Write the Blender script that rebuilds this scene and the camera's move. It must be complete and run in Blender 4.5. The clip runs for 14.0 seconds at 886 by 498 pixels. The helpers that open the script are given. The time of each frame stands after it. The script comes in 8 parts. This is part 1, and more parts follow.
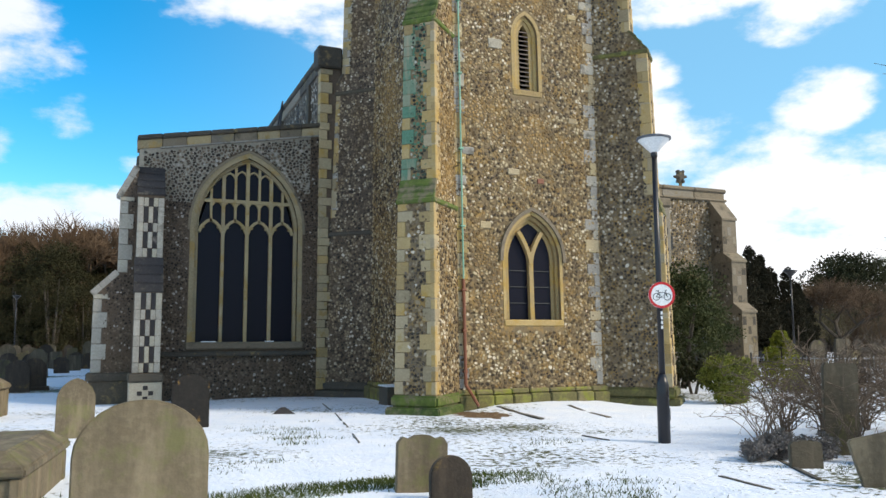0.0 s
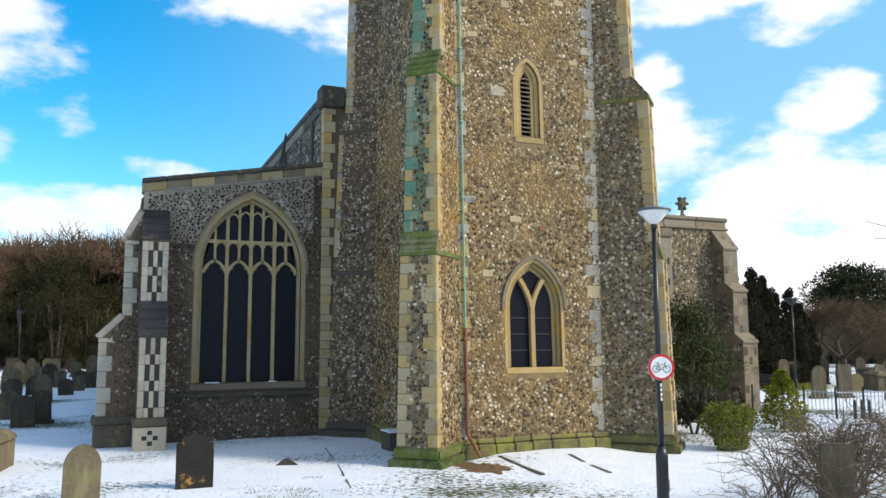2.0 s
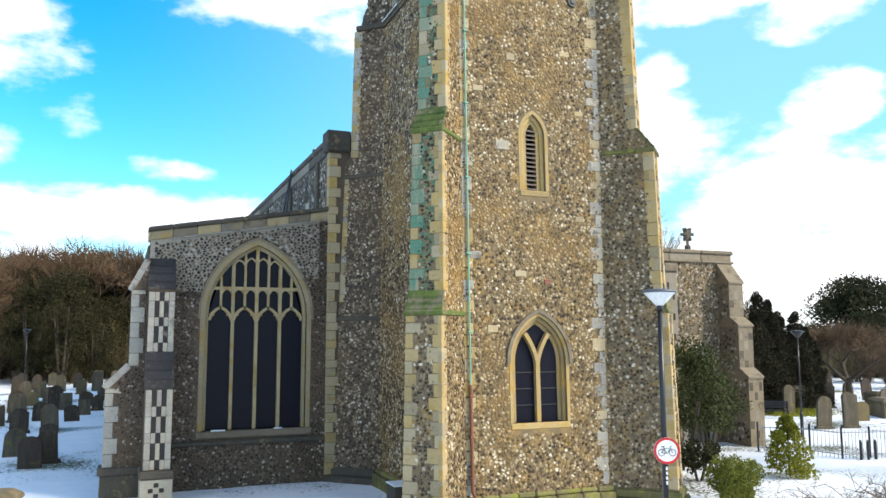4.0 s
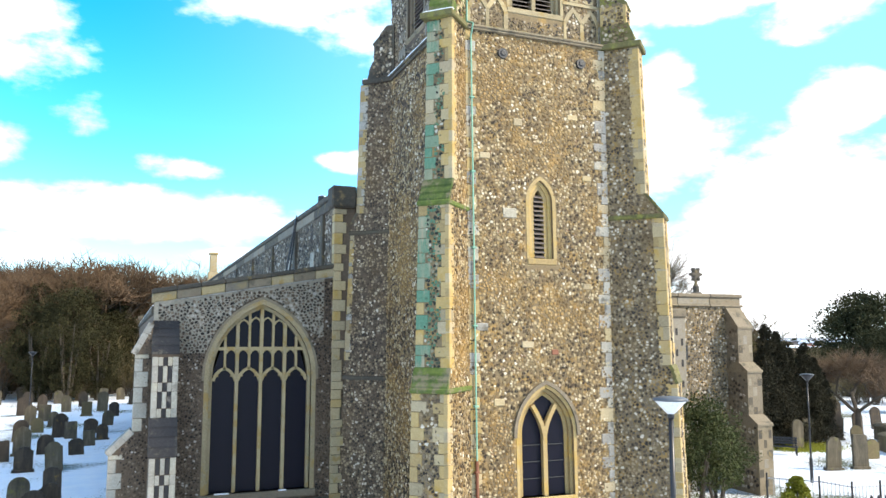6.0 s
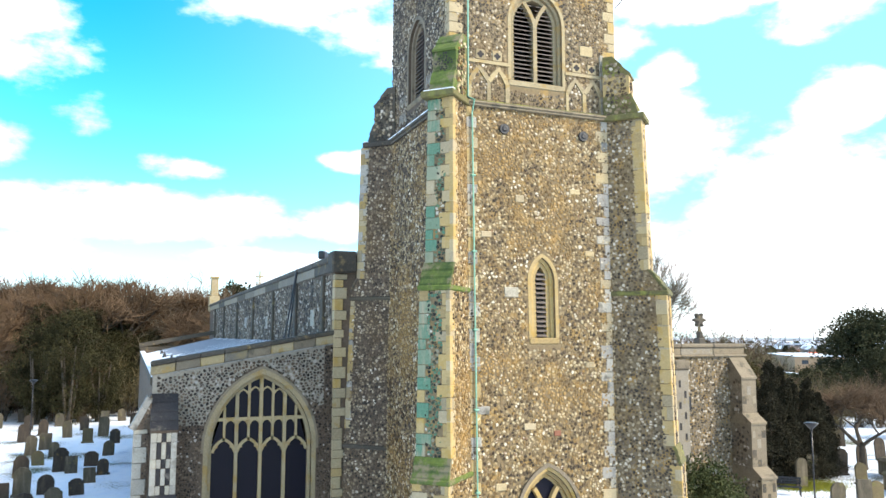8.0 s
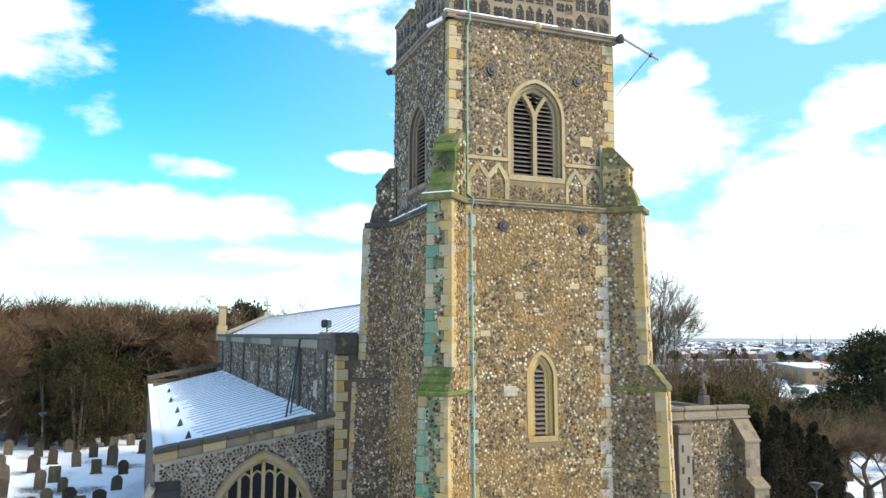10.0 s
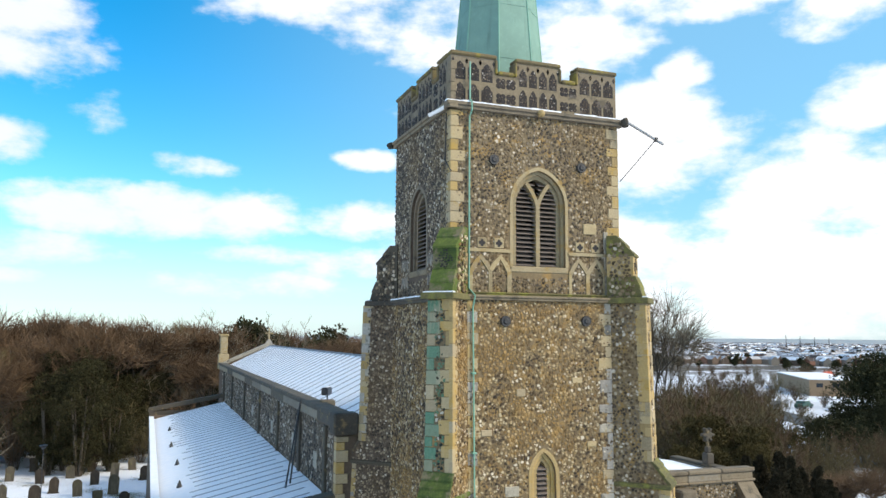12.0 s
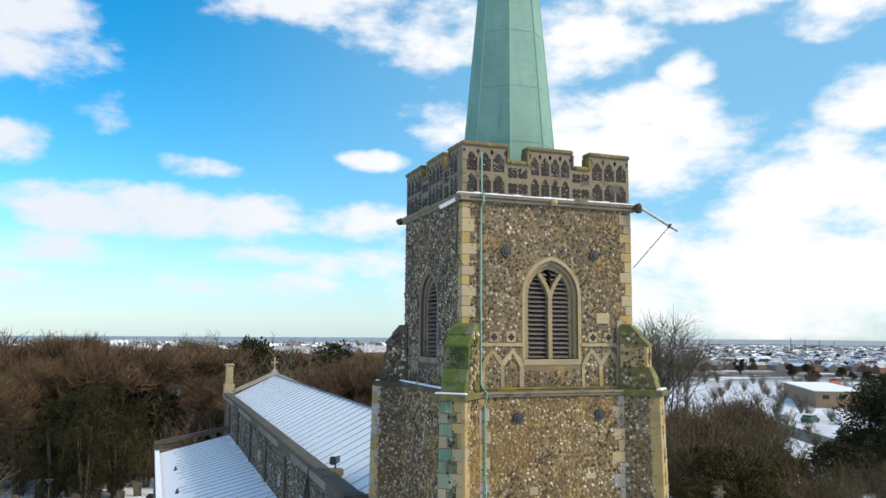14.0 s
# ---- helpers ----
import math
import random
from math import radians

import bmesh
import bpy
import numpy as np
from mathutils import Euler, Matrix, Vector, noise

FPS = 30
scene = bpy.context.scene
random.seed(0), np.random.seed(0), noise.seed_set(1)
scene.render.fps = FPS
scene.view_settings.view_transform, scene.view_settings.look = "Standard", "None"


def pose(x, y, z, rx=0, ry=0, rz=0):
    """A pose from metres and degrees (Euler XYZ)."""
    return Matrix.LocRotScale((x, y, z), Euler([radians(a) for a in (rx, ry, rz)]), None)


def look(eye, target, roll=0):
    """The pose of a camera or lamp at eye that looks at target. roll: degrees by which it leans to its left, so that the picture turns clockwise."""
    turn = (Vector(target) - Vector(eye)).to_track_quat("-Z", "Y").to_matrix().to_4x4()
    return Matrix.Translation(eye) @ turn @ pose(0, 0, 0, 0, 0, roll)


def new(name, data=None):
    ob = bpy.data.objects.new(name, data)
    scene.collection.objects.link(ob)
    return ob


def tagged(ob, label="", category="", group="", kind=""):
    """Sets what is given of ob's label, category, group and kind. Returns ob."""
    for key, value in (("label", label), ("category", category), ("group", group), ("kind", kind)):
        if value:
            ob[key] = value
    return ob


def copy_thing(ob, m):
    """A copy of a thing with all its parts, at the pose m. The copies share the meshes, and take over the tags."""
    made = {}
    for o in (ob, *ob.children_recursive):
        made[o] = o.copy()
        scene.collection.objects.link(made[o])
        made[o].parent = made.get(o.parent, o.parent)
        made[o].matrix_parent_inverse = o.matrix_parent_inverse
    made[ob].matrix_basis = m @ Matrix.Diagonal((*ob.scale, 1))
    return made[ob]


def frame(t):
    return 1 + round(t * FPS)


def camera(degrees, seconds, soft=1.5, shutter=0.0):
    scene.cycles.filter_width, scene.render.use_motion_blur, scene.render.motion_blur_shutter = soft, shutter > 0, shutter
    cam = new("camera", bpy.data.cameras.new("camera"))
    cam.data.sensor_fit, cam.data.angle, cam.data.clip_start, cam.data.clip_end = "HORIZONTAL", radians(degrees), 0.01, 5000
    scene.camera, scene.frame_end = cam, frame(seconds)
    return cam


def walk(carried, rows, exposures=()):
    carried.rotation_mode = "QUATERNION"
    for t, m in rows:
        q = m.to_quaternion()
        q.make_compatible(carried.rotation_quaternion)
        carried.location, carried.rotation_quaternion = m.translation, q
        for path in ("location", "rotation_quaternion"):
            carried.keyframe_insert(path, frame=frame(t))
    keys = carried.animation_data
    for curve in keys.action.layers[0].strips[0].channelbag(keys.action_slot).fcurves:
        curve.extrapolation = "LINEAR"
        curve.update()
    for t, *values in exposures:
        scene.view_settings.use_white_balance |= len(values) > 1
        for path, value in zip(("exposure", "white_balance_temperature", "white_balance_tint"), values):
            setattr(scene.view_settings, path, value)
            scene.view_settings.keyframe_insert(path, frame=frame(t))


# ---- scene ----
cam = camera(59.2, 14.0)
PATH = [
    (0, (-0.07, 0.314, 1.75), (0.695, 2.148, 1.976), -0.3),
    (0.5, (-0.126, 0.249, 2.0), (0.637, 2.083, 2.225), -0.3),
    (1, (-0.141, 0.172, 2.325), (0.621, 2.008, 2.551), -0.2),
    (1.5, (-0.149, 0.115, 2.643), (0.612, 1.951, 2.868), -0.2),
    (2, (-0.166, 0.039, 2.973), (0.593, 1.876, 3.198), -0.2),
    (2.5, (-0.179, -0.037, 3.265), (0.578, 1.8, 3.491), -0.1),
    (3, (-0.196, -0.086, 3.616), (0.56, 1.752, 3.841), -0.1),
    (5.5, (-0.323, -0.139, 5.761), (0.412, 1.708, 5.985), -0.0),
    (6, (-0.25, -0.066, 6.266), (0.485, 1.781, 6.488), 0.1),
    (6.5, (-0.203, -0.052, 6.738), (0.531, 1.796, 6.958), 0.1),
    (7, (-0.166, 0.034, 7.252), (0.564, 1.883, 7.472), 0.1),
    (7.5, (-0.191, 0.061, 7.773), (0.539, 1.91, 7.996), 0.1),
    (8, (-0.229, -0.08, 8.369), (0.501, 1.769, 8.59), 0.1),
    (10.5, (-0.096, -0.541, 11.643), (0.606, 1.319, 11.862), 0.3),
    (11, (-0.171, -0.521, 12.315), (0.531, 1.339, 12.532), 0.4),
    (11.5, (-0.134, -0.487, 12.89), (0.567, 1.374, 13.106), 0.4),
    (12, (-0.052, -0.492, 13.522), (0.647, 1.37, 13.739), 0.4),
    (12.5, (-0.053, -0.503, 14.093), (0.644, 1.36, 14.31), 0.4),
    (13, (-0.121, -0.454, 14.784), (0.575, 1.409, 15.001), 0.4),
    (13.5, (-0.195, -0.402, 15.383), (0.498, 1.462, 15.6), 0.4),
    (14, (-0.255, -0.405, 16.026), (0.435, 1.46, 16.244), 0.4),
]
EXPOSURES = [(0, 0.08), (3.0, 0.28), (5.5, 0.86), (8, 0.9), (10.5, 0.4), (12, 0.12), (14, -0.08)]
walk(cam, [(t, look(eye, target, roll)) for t, eye, target, roll in PATH], EXPOSURES)

# ---- daylight ----
SUN_TO = Vector((0.60, -0.49, 0.57)).normalized()
sun_data = bpy.data.lights.new("sun", "SUN")
sun_data.energy, sun_data.angle, sun_data.color = 3.5, radians(11), (1.0, 0.88, 0.69)
sun = new("sun", sun_data)
sun.matrix_world = look(SUN_TO * 100, (0, 0, 0))


def make_sky():
    world = bpy.data.worlds.new("sky")
    scene.world = world
    world.use_nodes = True
    nt = world.node_tree
    nt.nodes.clear()
    N = lambda kind: nt.nodes.new(kind)

    def op(kind, a, b=None, c=None):
        n = N("ShaderNodeMath")
        n.operation = kind
        for i, s in enumerate((a, b, c)):
            if s is None:
                continue
            if isinstance(s, (int, float)):
                n.inputs[i].default_value = s
            else:
                nt.links.new(s, n.inputs[i])
        return n.outputs[0]

    sky = N("ShaderNodeTexSky")
    sky.sky_type, sky.sun_disc = "NISHITA", False
    sky.sun_elevation = math.asin(SUN_TO.z)
    sky.sun_rotation = math.atan2(SUN_TO.x, SUN_TO.y)
    sky.air_density, sky.dust_density, sky.ozone_density = 1.0, 0.2, 3.5
    tc = N("ShaderNodeTexCoord")
    sep = N("ShaderNodeSeparateXYZ")
    nt.links.new(tc.outputs["Generated"], sep.inputs[0])
    az = op("MULTIPLY", op("ARCTAN2", sep.outputs[0], sep.outputs[1]), 57.2958)
    el = op("MULTIPLY", op("ARCSINE", sep.outputs[2]), 57.2958)
    comb = N("ShaderNodeCombineXYZ")
    nt.links.new(az, comb.inputs[0])
    nt.links.new(op("MULTIPLY", el, 1.9), comb.inputs[1])
    no = N("ShaderNodeTexNoise")
    no.inputs["Scale"].default_value, no.inputs["Detail"].default_value, no.inputs["Roughness"].default_value = 0.2, 8, 0.58
    nt.links.new(comb.outputs[0], no.inputs["Vector"])
    wob = op("SUBTRACT", no.outputs["Fac"], 0.5)
    # cumulus banks: azimuth, elevation, half-widths, weight (degrees)
    north = [(1.0, 8.3, 10.5, 1.9, 1.1), (-3.9, 8.1, 5.5, 1.6, 1.1), (13.8, 8.3, 4.2, 1.5, 1.0), (-9.3, 12.4, 2.6, 1.5, 1.0), (-8.8, 19.4, 4.8, 3.4, 0.95), (2.5, 11.6, 2.6, 0.75, 0.55),
             (15.0, 12.7, 2.4, 0.8, 0.95), (-6.9, 5.4, 5.0, 1.1, 0.6), (-8.7, 3.6, 2.6, 0.5, 0.6), (6.7, 3.4, 6.0, 0.8, 0.4), (8.6, 5.5, 5.0, 0.6, 0.4), (14.3, 5.0, 4.0, 1.1, 0.6), (-3.0, 14.7, 1.3, 0.9, 0.2),
             (9.5, 23.6, 8.0, 1.8, 0.8), (14.6, 22.2, 2.8, 1.8, 0.75)]
    south = [(20.9, 21.7, 5.2, 2.6, 0.7), (21.5, 15.6, 3.2, 2.0, 0.4), (39.6, 23.0, 9.5, 1.5, 0.9), (31.1, 21.0, 5.2, 2.9, 0.9), (34.0, 13.8, 8.2, 4.2, 1.3), (38.1, 18.4, 2.0, 1.3, 0.9), (46.3, 9.8, 5.5, 3.8, 1.2),
             (49.5, 15.2, 2.9, 2.1, 1.0), (44.4, 4.4, 12.0, 4.9, 1.3), (48.5, 21.6, 3.6, 1.9, 0.7), (29.2, 4.8, 12.0, 5.6, 1.1), (52.0, 8.0, 6.0, 5.0, 1.2)]
    around = [(-120.0, 40.0, 60.0, 25.0, 1.0), (150.0, 42.0, 55.0, 22.0, 1.0), (75.0, 52.0, 40.0, 18.0, 1.0), (90.0, 12.0, 28.0, 14.0, 1.2), (150.0, 10.0, 30.0, 6.0, 1.0), (-70.0, 12.0, 30.0, 6.0, 1.0), (-140.0, 18.0, 30.0, 8.0, 1.0), (30.0, 45.0, 30.0, 7.0, 0.9)]
    banks = north + south + around
    total = None
    for a, e, sa, se, w in banks:
        da = op("DIVIDE", op("SUBTRACT", az, a), sa)
        de = op("DIVIDE", op("SUBTRACT", el, e), se)
        q = op("ADD", op("MULTIPLY", da, da), op("MULTIPLY", de, de))
        g = op("MULTIPLY", op("SUBTRACT", 1.0, q), w)
        total = g if total is None else op("MAXIMUM", total, g)
    total = op("MAXIMUM", total, -1.2)
    dens = op("ADD", op("MULTIPLY", total, 0.6), op("MULTIPLY", wob, 2.3))
    ramp = N("ShaderNodeMapRange")
    ramp.interpolation_type = "SMOOTHSTEP"
    ramp.inputs["From Min"].default_value, ramp.inputs["From Max"].default_value = -0.22, 0.55
    nt.links.new(dens, ramp.inputs["Value"])
    mix = N("ShaderNodeMix")
    mix.data_type = "RGBA"
    # clouds are brightest towards the sun's side, with greyer bellies
    glow = N("ShaderNodeMapRange")
    glow.interpolation_type = "SMOOTHSTEP"
    for key, v in (("From Min", -5.0), ("From Max", 32.0), ("To Min", 0.0), ("To Max", 1.0)):
        glow.inputs[key].default_value = v
    nt.links.new(az, glow.inputs["Value"])
    belly = op("MULTIPLY", no.outputs["Fac"], 0.5)
    lit = N("ShaderNodeMix")
    lit.data_type = "RGBA"
    lit.inputs["A"].default_value = (CLOUD * 0.82, CLOUD * 0.87, CLOUD * 0.95, 1)
    lit.inputs["B"].default_value = (CLOUD, CLOUD * 1.01, CLOUD * 1.03, 1)
    nt.links.new(op("ADD", glow.outputs["Result"], op("SUBTRACT", belly, 0.2)), lit.inputs["Factor"])
    nt.links.new(lit.outputs["Result"], mix.inputs["B"])
    nt.links.new(ramp.outputs["Result"], mix.inputs["Factor"])
    hue = N("ShaderNodeHueSaturation")
    hue.inputs["Hue"].default_value, hue.inputs["Saturation"].default_value, hue.inputs["Value"].default_value = 0.487, 1.42, 1.05
    nt.links.new(sky.outputs[0], hue.inputs["Color"])
    haze = N("ShaderNodeMapRange")
    haze.interpolation_type = "SMOOTHSTEP"
    for key, v in (("From Min", -1.0), ("From Max", 11.0), ("To Min", 0.66), ("To Max", 0.0)):
        haze.inputs[key].default_value = v
    nt.links.new(el, haze.inputs["Value"])
    veil = N("ShaderNodeMix")
    veil.data_type = "RGBA"
    veil.inputs["B"].default_value = (2.0, 3.55, 4.6, 1)
    sunward = op("MULTIPLY", glow.outputs["Result"], 0.55)
    nt.links.new(op("MAXIMUM", haze.outputs["Result"], sunward), veil.inputs["Factor"])
    nt.links.new(hue.outputs[0], veil.inputs["A"])
    nt.links.new(veil.outputs["Result"], mix.inputs["A"])
    bg = N("ShaderNodeBackground")
    bg.inputs["Strength"].default_value = SKY
    nt.links.new(mix.outputs["Result"], bg.inputs["Color"])
    nt.links.new(bg.outputs[0], N("ShaderNodeOutputWorld").inputs["Surface"])


SKY, CLOUD = 0.2, 5.4
make_sky()

# ---- materials ----
def shader(name):
    m = bpy.data.materials.new(name)
    m.use_nodes = True
    nt = m.node_tree
    return m, nt, nt.nodes["Principled BSDF"]


def ramp_node(nt, stops, src=None, constant=False):
    r = nt.nodes.new("ShaderNodeValToRGB")
    r.color_ramp.interpolation = "CONSTANT" if constant else "LINEAR"
    while len(r.color_ramp.elements) < len(stops):
        r.color_ramp.elements.new(0.5)
    for el, (p, c) in zip(r.color_ramp.elements, stops):
        el.position, el.color = p, (*c, 1)
    if src is not None:
        nt.links.new(src, r.inputs[0])
    return r.outputs[0]


def noise_node(nt, scale, detail=5, rough=0.6, vec=None, dist=0.0):
    n = nt.nodes.new("ShaderNodeTexNoise")
    n.inputs["Scale"].default_value, n.inputs["Detail"].default_value = scale, detail
    n.inputs["Roughness"].default_value, n.inputs["Distortion"].default_value = rough, dist
    if vec is None:
        vec = position(nt)
    nt.links.new(vec, n.inputs["Vector"])
    return n.outputs["Fac"]


def position(nt):
    return nt.nodes.new("ShaderNodeNewGeometry").outputs["Position"]


def mixed(nt, fac, a, b, mode="MIX"):
    n = nt.nodes.new("ShaderNodeMix")
    n.data_type, n.blend_type = "RGBA", mode
    for key, s in (("Factor", fac), ("A", a), ("B", b)):
        if isinstance(s, tuple):
            n.inputs[key].default_value = (*s, 1)
        elif isinstance(s, (int, float)):
            n.inputs[key].default_value = s
        else:
            nt.links.new(s, n.inputs[key])
    return n.outputs["Result"]


def ranged(nt, src, a, b, lo=0.0, hi=1.0):
    n = nt.nodes.new("ShaderNodeMapRange")
    n.interpolation_type = "SMOOTHSTEP"
    for key, v in (("From Min", a), ("From Max", b), ("To Min", lo), ("To Max", hi)):
        n.inputs[key].default_value = v
    nt.links.new(src, n.inputs["Value"])
    return n.outputs["Result"]


def bumped(nt, bsdf, height, strength=0.4, dist=0.02):
    b = nt.nodes.new("ShaderNodeBump")
    b.inputs["Strength"].default_value, b.inputs["Distance"].default_value = strength, dist
    nt.links.new(height, b.inputs["Height"])
    nt.links.new(b.outputs[0], bsdf.inputs["Normal"])


def stone(name, dark, light, lichen=None, amount=0.5, fine=18, coarse=1.3, rough=0.9, vary=0.25, bump=0.5, streak=0.0):
    """Weathered masonry: grain, blotches, a tint for each piece, and lichen or algae."""
    m, nt, bs = shader(name)
    big, small = noise_node(nt, coarse, 4), noise_node(nt, fine, 6, 0.65)
    col = ramp_node(nt, [(0.3, dark), (0.7, light)], big)
    col = mixed(nt, 0.55, col, ramp_node(nt, [(0.25, tuple(c * 0.45 for c in dark)), (0.5, dark), (0.8, tuple(min(1, c * 1.25) for c in light))], small))
    info = nt.nodes.new("ShaderNodeObjectInfo")
    col = mixed(nt, vary, col, ramp_node(nt, [(0, tuple(c * 0.5 for c in dark)), (0.5, light), (1, (light[0] * 1.1, light[1] * 1.0, light[2] * 0.7))], info.outputs["Random"]))
    if lichen:
        mask = ranged(nt, noise_node(nt, 2.3, 6, 0.7), 0.62 - amount * 0.25, 0.75 - amount * 0.2)
        col = mixed(nt, mask, col, lichen)
    if streak:
        mp = nt.nodes.new("ShaderNodeMapping")
        mp.inputs["Scale"].default_value = (4, 4, 0.7)
        nt.links.new(position(nt), mp.inputs[0])
        run = noise_node(nt, 1.0, 4, 0.6, mp.outputs[0])
        col = mixed(nt, ranged(nt, run, 0.5, 0.68, 0, streak), col, tuple(min(1, c * 1.5) for c in light))
        col = mixed(nt, ranged(nt, run, 0.48, 0.3, 0, streak), col, tuple(c * 0.45 for c in dark))
    nt.links.new(col, bs.inputs["Base Color"])
    bs.inputs["Roughness"].default_value = rough
    bumped(nt, bs, small, bump, 0.02)
    return m


def flint_mat(name, stops, coat=0.4, warm=0.12):
    """Each nodule has its own colour, with a paler rind in blotches."""
    m, nt, bs = shader(name)
    g = nt.nodes.new("ShaderNodeNewGeometry")
    # dark and pale nodules gather in loose drifts
    drift = nt.nodes.new("ShaderNodeMath")
    drift.operation = "MULTIPLY_ADD"
    drift.use_clamp = True
    nt.links.new(ranged(nt, noise_node(nt, 1.1, 5, 0.7), 0.3, 0.7, -0.12, 0.12), drift.inputs[0])
    drift.inputs[1].default_value = 1.0
    nt.links.new(g.outputs["Random Per Island"], drift.inputs[2])
    col = ramp_node(nt, stops, drift.outputs[0], True)
    n = noise_node(nt, 26, 4)
    col = mixed(nt, ranged(nt, n, 0.5, 0.72, 0, 0.45), col, stops[len(stops) // 2][1])
    flake = noise_node(nt, 34, 3, 0.55)
    col = mixed(nt, ranged(nt, flake, 0.66, 0.72, 0, 0.75), col, (0.55, 0.50, 0.42))
    col = mixed(nt, ranged(nt, flake, 0.36, 0.28, 0, 0.6), col, (0.05, 0.038, 0.03))
    big = noise_node(nt, 0.5, 4, 0.65)
    col = mixed(nt, ranged(nt, big, 0.45, 0.68, 0, warm), col, (0.36, 0.215, 0.065))
    col = mixed(nt, ranged(nt, noise_node(nt, 0.33, 3), 0.5, 0.68, 0, 0.25), col, (0.07, 0.055, 0.042))
    nt.links.new(col, bs.inputs["Base Color"])
    bs.inputs["Roughness"].default_value = coat + 0.2
    bs.inputs["Specular IOR Level"].default_value = 0.2
    bumped(nt, bs, noise_node(nt, 60, 3), 0.35, 0.01)
    return m


def plain(name, col, rough=0.6, metal=0.0, grain=30, depth=0.15, var=0.15):
    m, nt, bs = shader(name)
    n = noise_node(nt, grain, 4)
    c = ramp_node(nt, [(0.3, tuple(x * (1 - var) for x in col)), (0.7, tuple(min(1, x * (1 + var)) for x in col))], n)
    nt.links.new(c, bs.inputs["Base Color"])
    bs.inputs["Roughness"].default_value, bs.inputs["Metallic"].default_value = rough, metal
    bumped(nt, bs, n, depth, 0.01)
    return m


def leafy(name, dark, light):
    m, nt, bs = shader(name)
    g = nt.nodes.new("ShaderNodeNewGeometry")
    info = nt.nodes.new("ShaderNodeObjectInfo")
    col = ramp_node(nt, [(0, dark), (1, light)], g.outputs["Random Per Island"])
    col = mixed(nt, ranged(nt, noise_node(nt, 0.9, 3), 0.4, 0.65, 0, 0.5), col, tuple(c * 0.6 for c in dark))
    col = mixed(nt, 0.25, col, ramp_node(nt, [(0, dark), (1, light)], info.outputs["Random"]))
    nt.links.new(col, bs.inputs["Base Color"])
    bs.inputs["Roughness"].default_value = 0.8
    bs.inputs["Specular IOR Level"].default_value = 0.12
    return m


def verdigris(name):
    """Copper sheet gone green, in slightly different strips."""
    m, nt, bs = shader(name)
    n1, n2 = noise_node(nt, 0.7, 5), noise_node(nt, 7, 6, 0.7)
    col = ramp_node(nt, [(0.3, (0.13, 0.25, 0.21)), (0.7, (0.205, 0.36, 0.30))], n1)
    col = mixed(nt, ranged(nt, n2, 0.5, 0.75, 0, 0.5), col, (0.24, 0.40, 0.345))
    mp = nt.nodes.new("ShaderNodeMapping")
    mp.inputs["Scale"].default_value = (4, 4, 0.18)
    nt.links.new(position(nt), mp.inputs[0])
    n3 = noise_node(nt, 1.2, 5, 0.7, mp.outputs[0])
    col = mixed(nt, ranged(nt, n3, 0.55, 0.75, 0, 0.4), col, (0.07, 0.13, 0.11))
    nt.links.new(col, bs.inputs["Base Color"])
    bs.inputs["Roughness"].default_value = 0.7
    bumped(nt, bs, n1, 0.15, 0.05)
    return m


def stained(name, base_dark, base_light):
    """Limestone that copper-laden rain has streaked green."""
    m, nt, bs = shader(name)
    n1, n2 = noise_node(nt, 1.6, 4), noise_node(nt, 20, 6, 0.65)
    col = ramp_node(nt, [(0.3, base_dark), (0.7, base_light)], n1)
    info = nt.nodes.new("ShaderNodeObjectInfo")
    green = ramp_node(nt, [(0.0, (0.03, 0.09, 0.055)), (0.5, (0.09, 0.20, 0.13)), (1.0, (0.18, 0.33, 0.235))], n2)
    mask = ranged(nt, info.outputs["Random"], -0.6, 0.7)
    mp = nt.nodes.new("ShaderNodeMapping")
    mp.inputs["Scale"].default_value = (3, 3, 0.6)
    nt.links.new(position(nt), mp.inputs[0])
    mask2 = ranged(nt, noise_node(nt, 1.1, 5, 0.7, mp.outputs[0]), 0.32, 0.54)
    mul = nt.nodes.new("ShaderNodeMath")
    mul.operation = "MULTIPLY"
    nt.links.new(mask, mul.inputs[0])
    nt.links.new(mask2, mul.inputs[1])
    col = mixed(nt, mul.outputs[0], col, green)
    col = mixed(nt, ranged(nt, n2, 0.55, 0.8, 0, 0.5), col, tuple(c * 0.35 for c in base_dark))
    nt.links.new(col, bs.inputs["Base Color"])
    bs.inputs["Roughness"].default_value = 0.85
    bumped(nt, bs, n2, 0.5, 0.02)
    return m


def snow_mat(name):
    m, nt, bs = shader(name)
    n = noise_node(nt, 3, 5)
    nt.links.new(ramp_node(nt, [(0.3, (0.76, 0.81, 0.89)), (0.7, (0.86, 0.88, 0.92))], n), bs.inputs["Base Color"])
    bs.inputs["Roughness"].default_value = 0.75
    bumped(nt, bs, noise_node(nt, 35, 5), 0.25, 0.03)
    return m


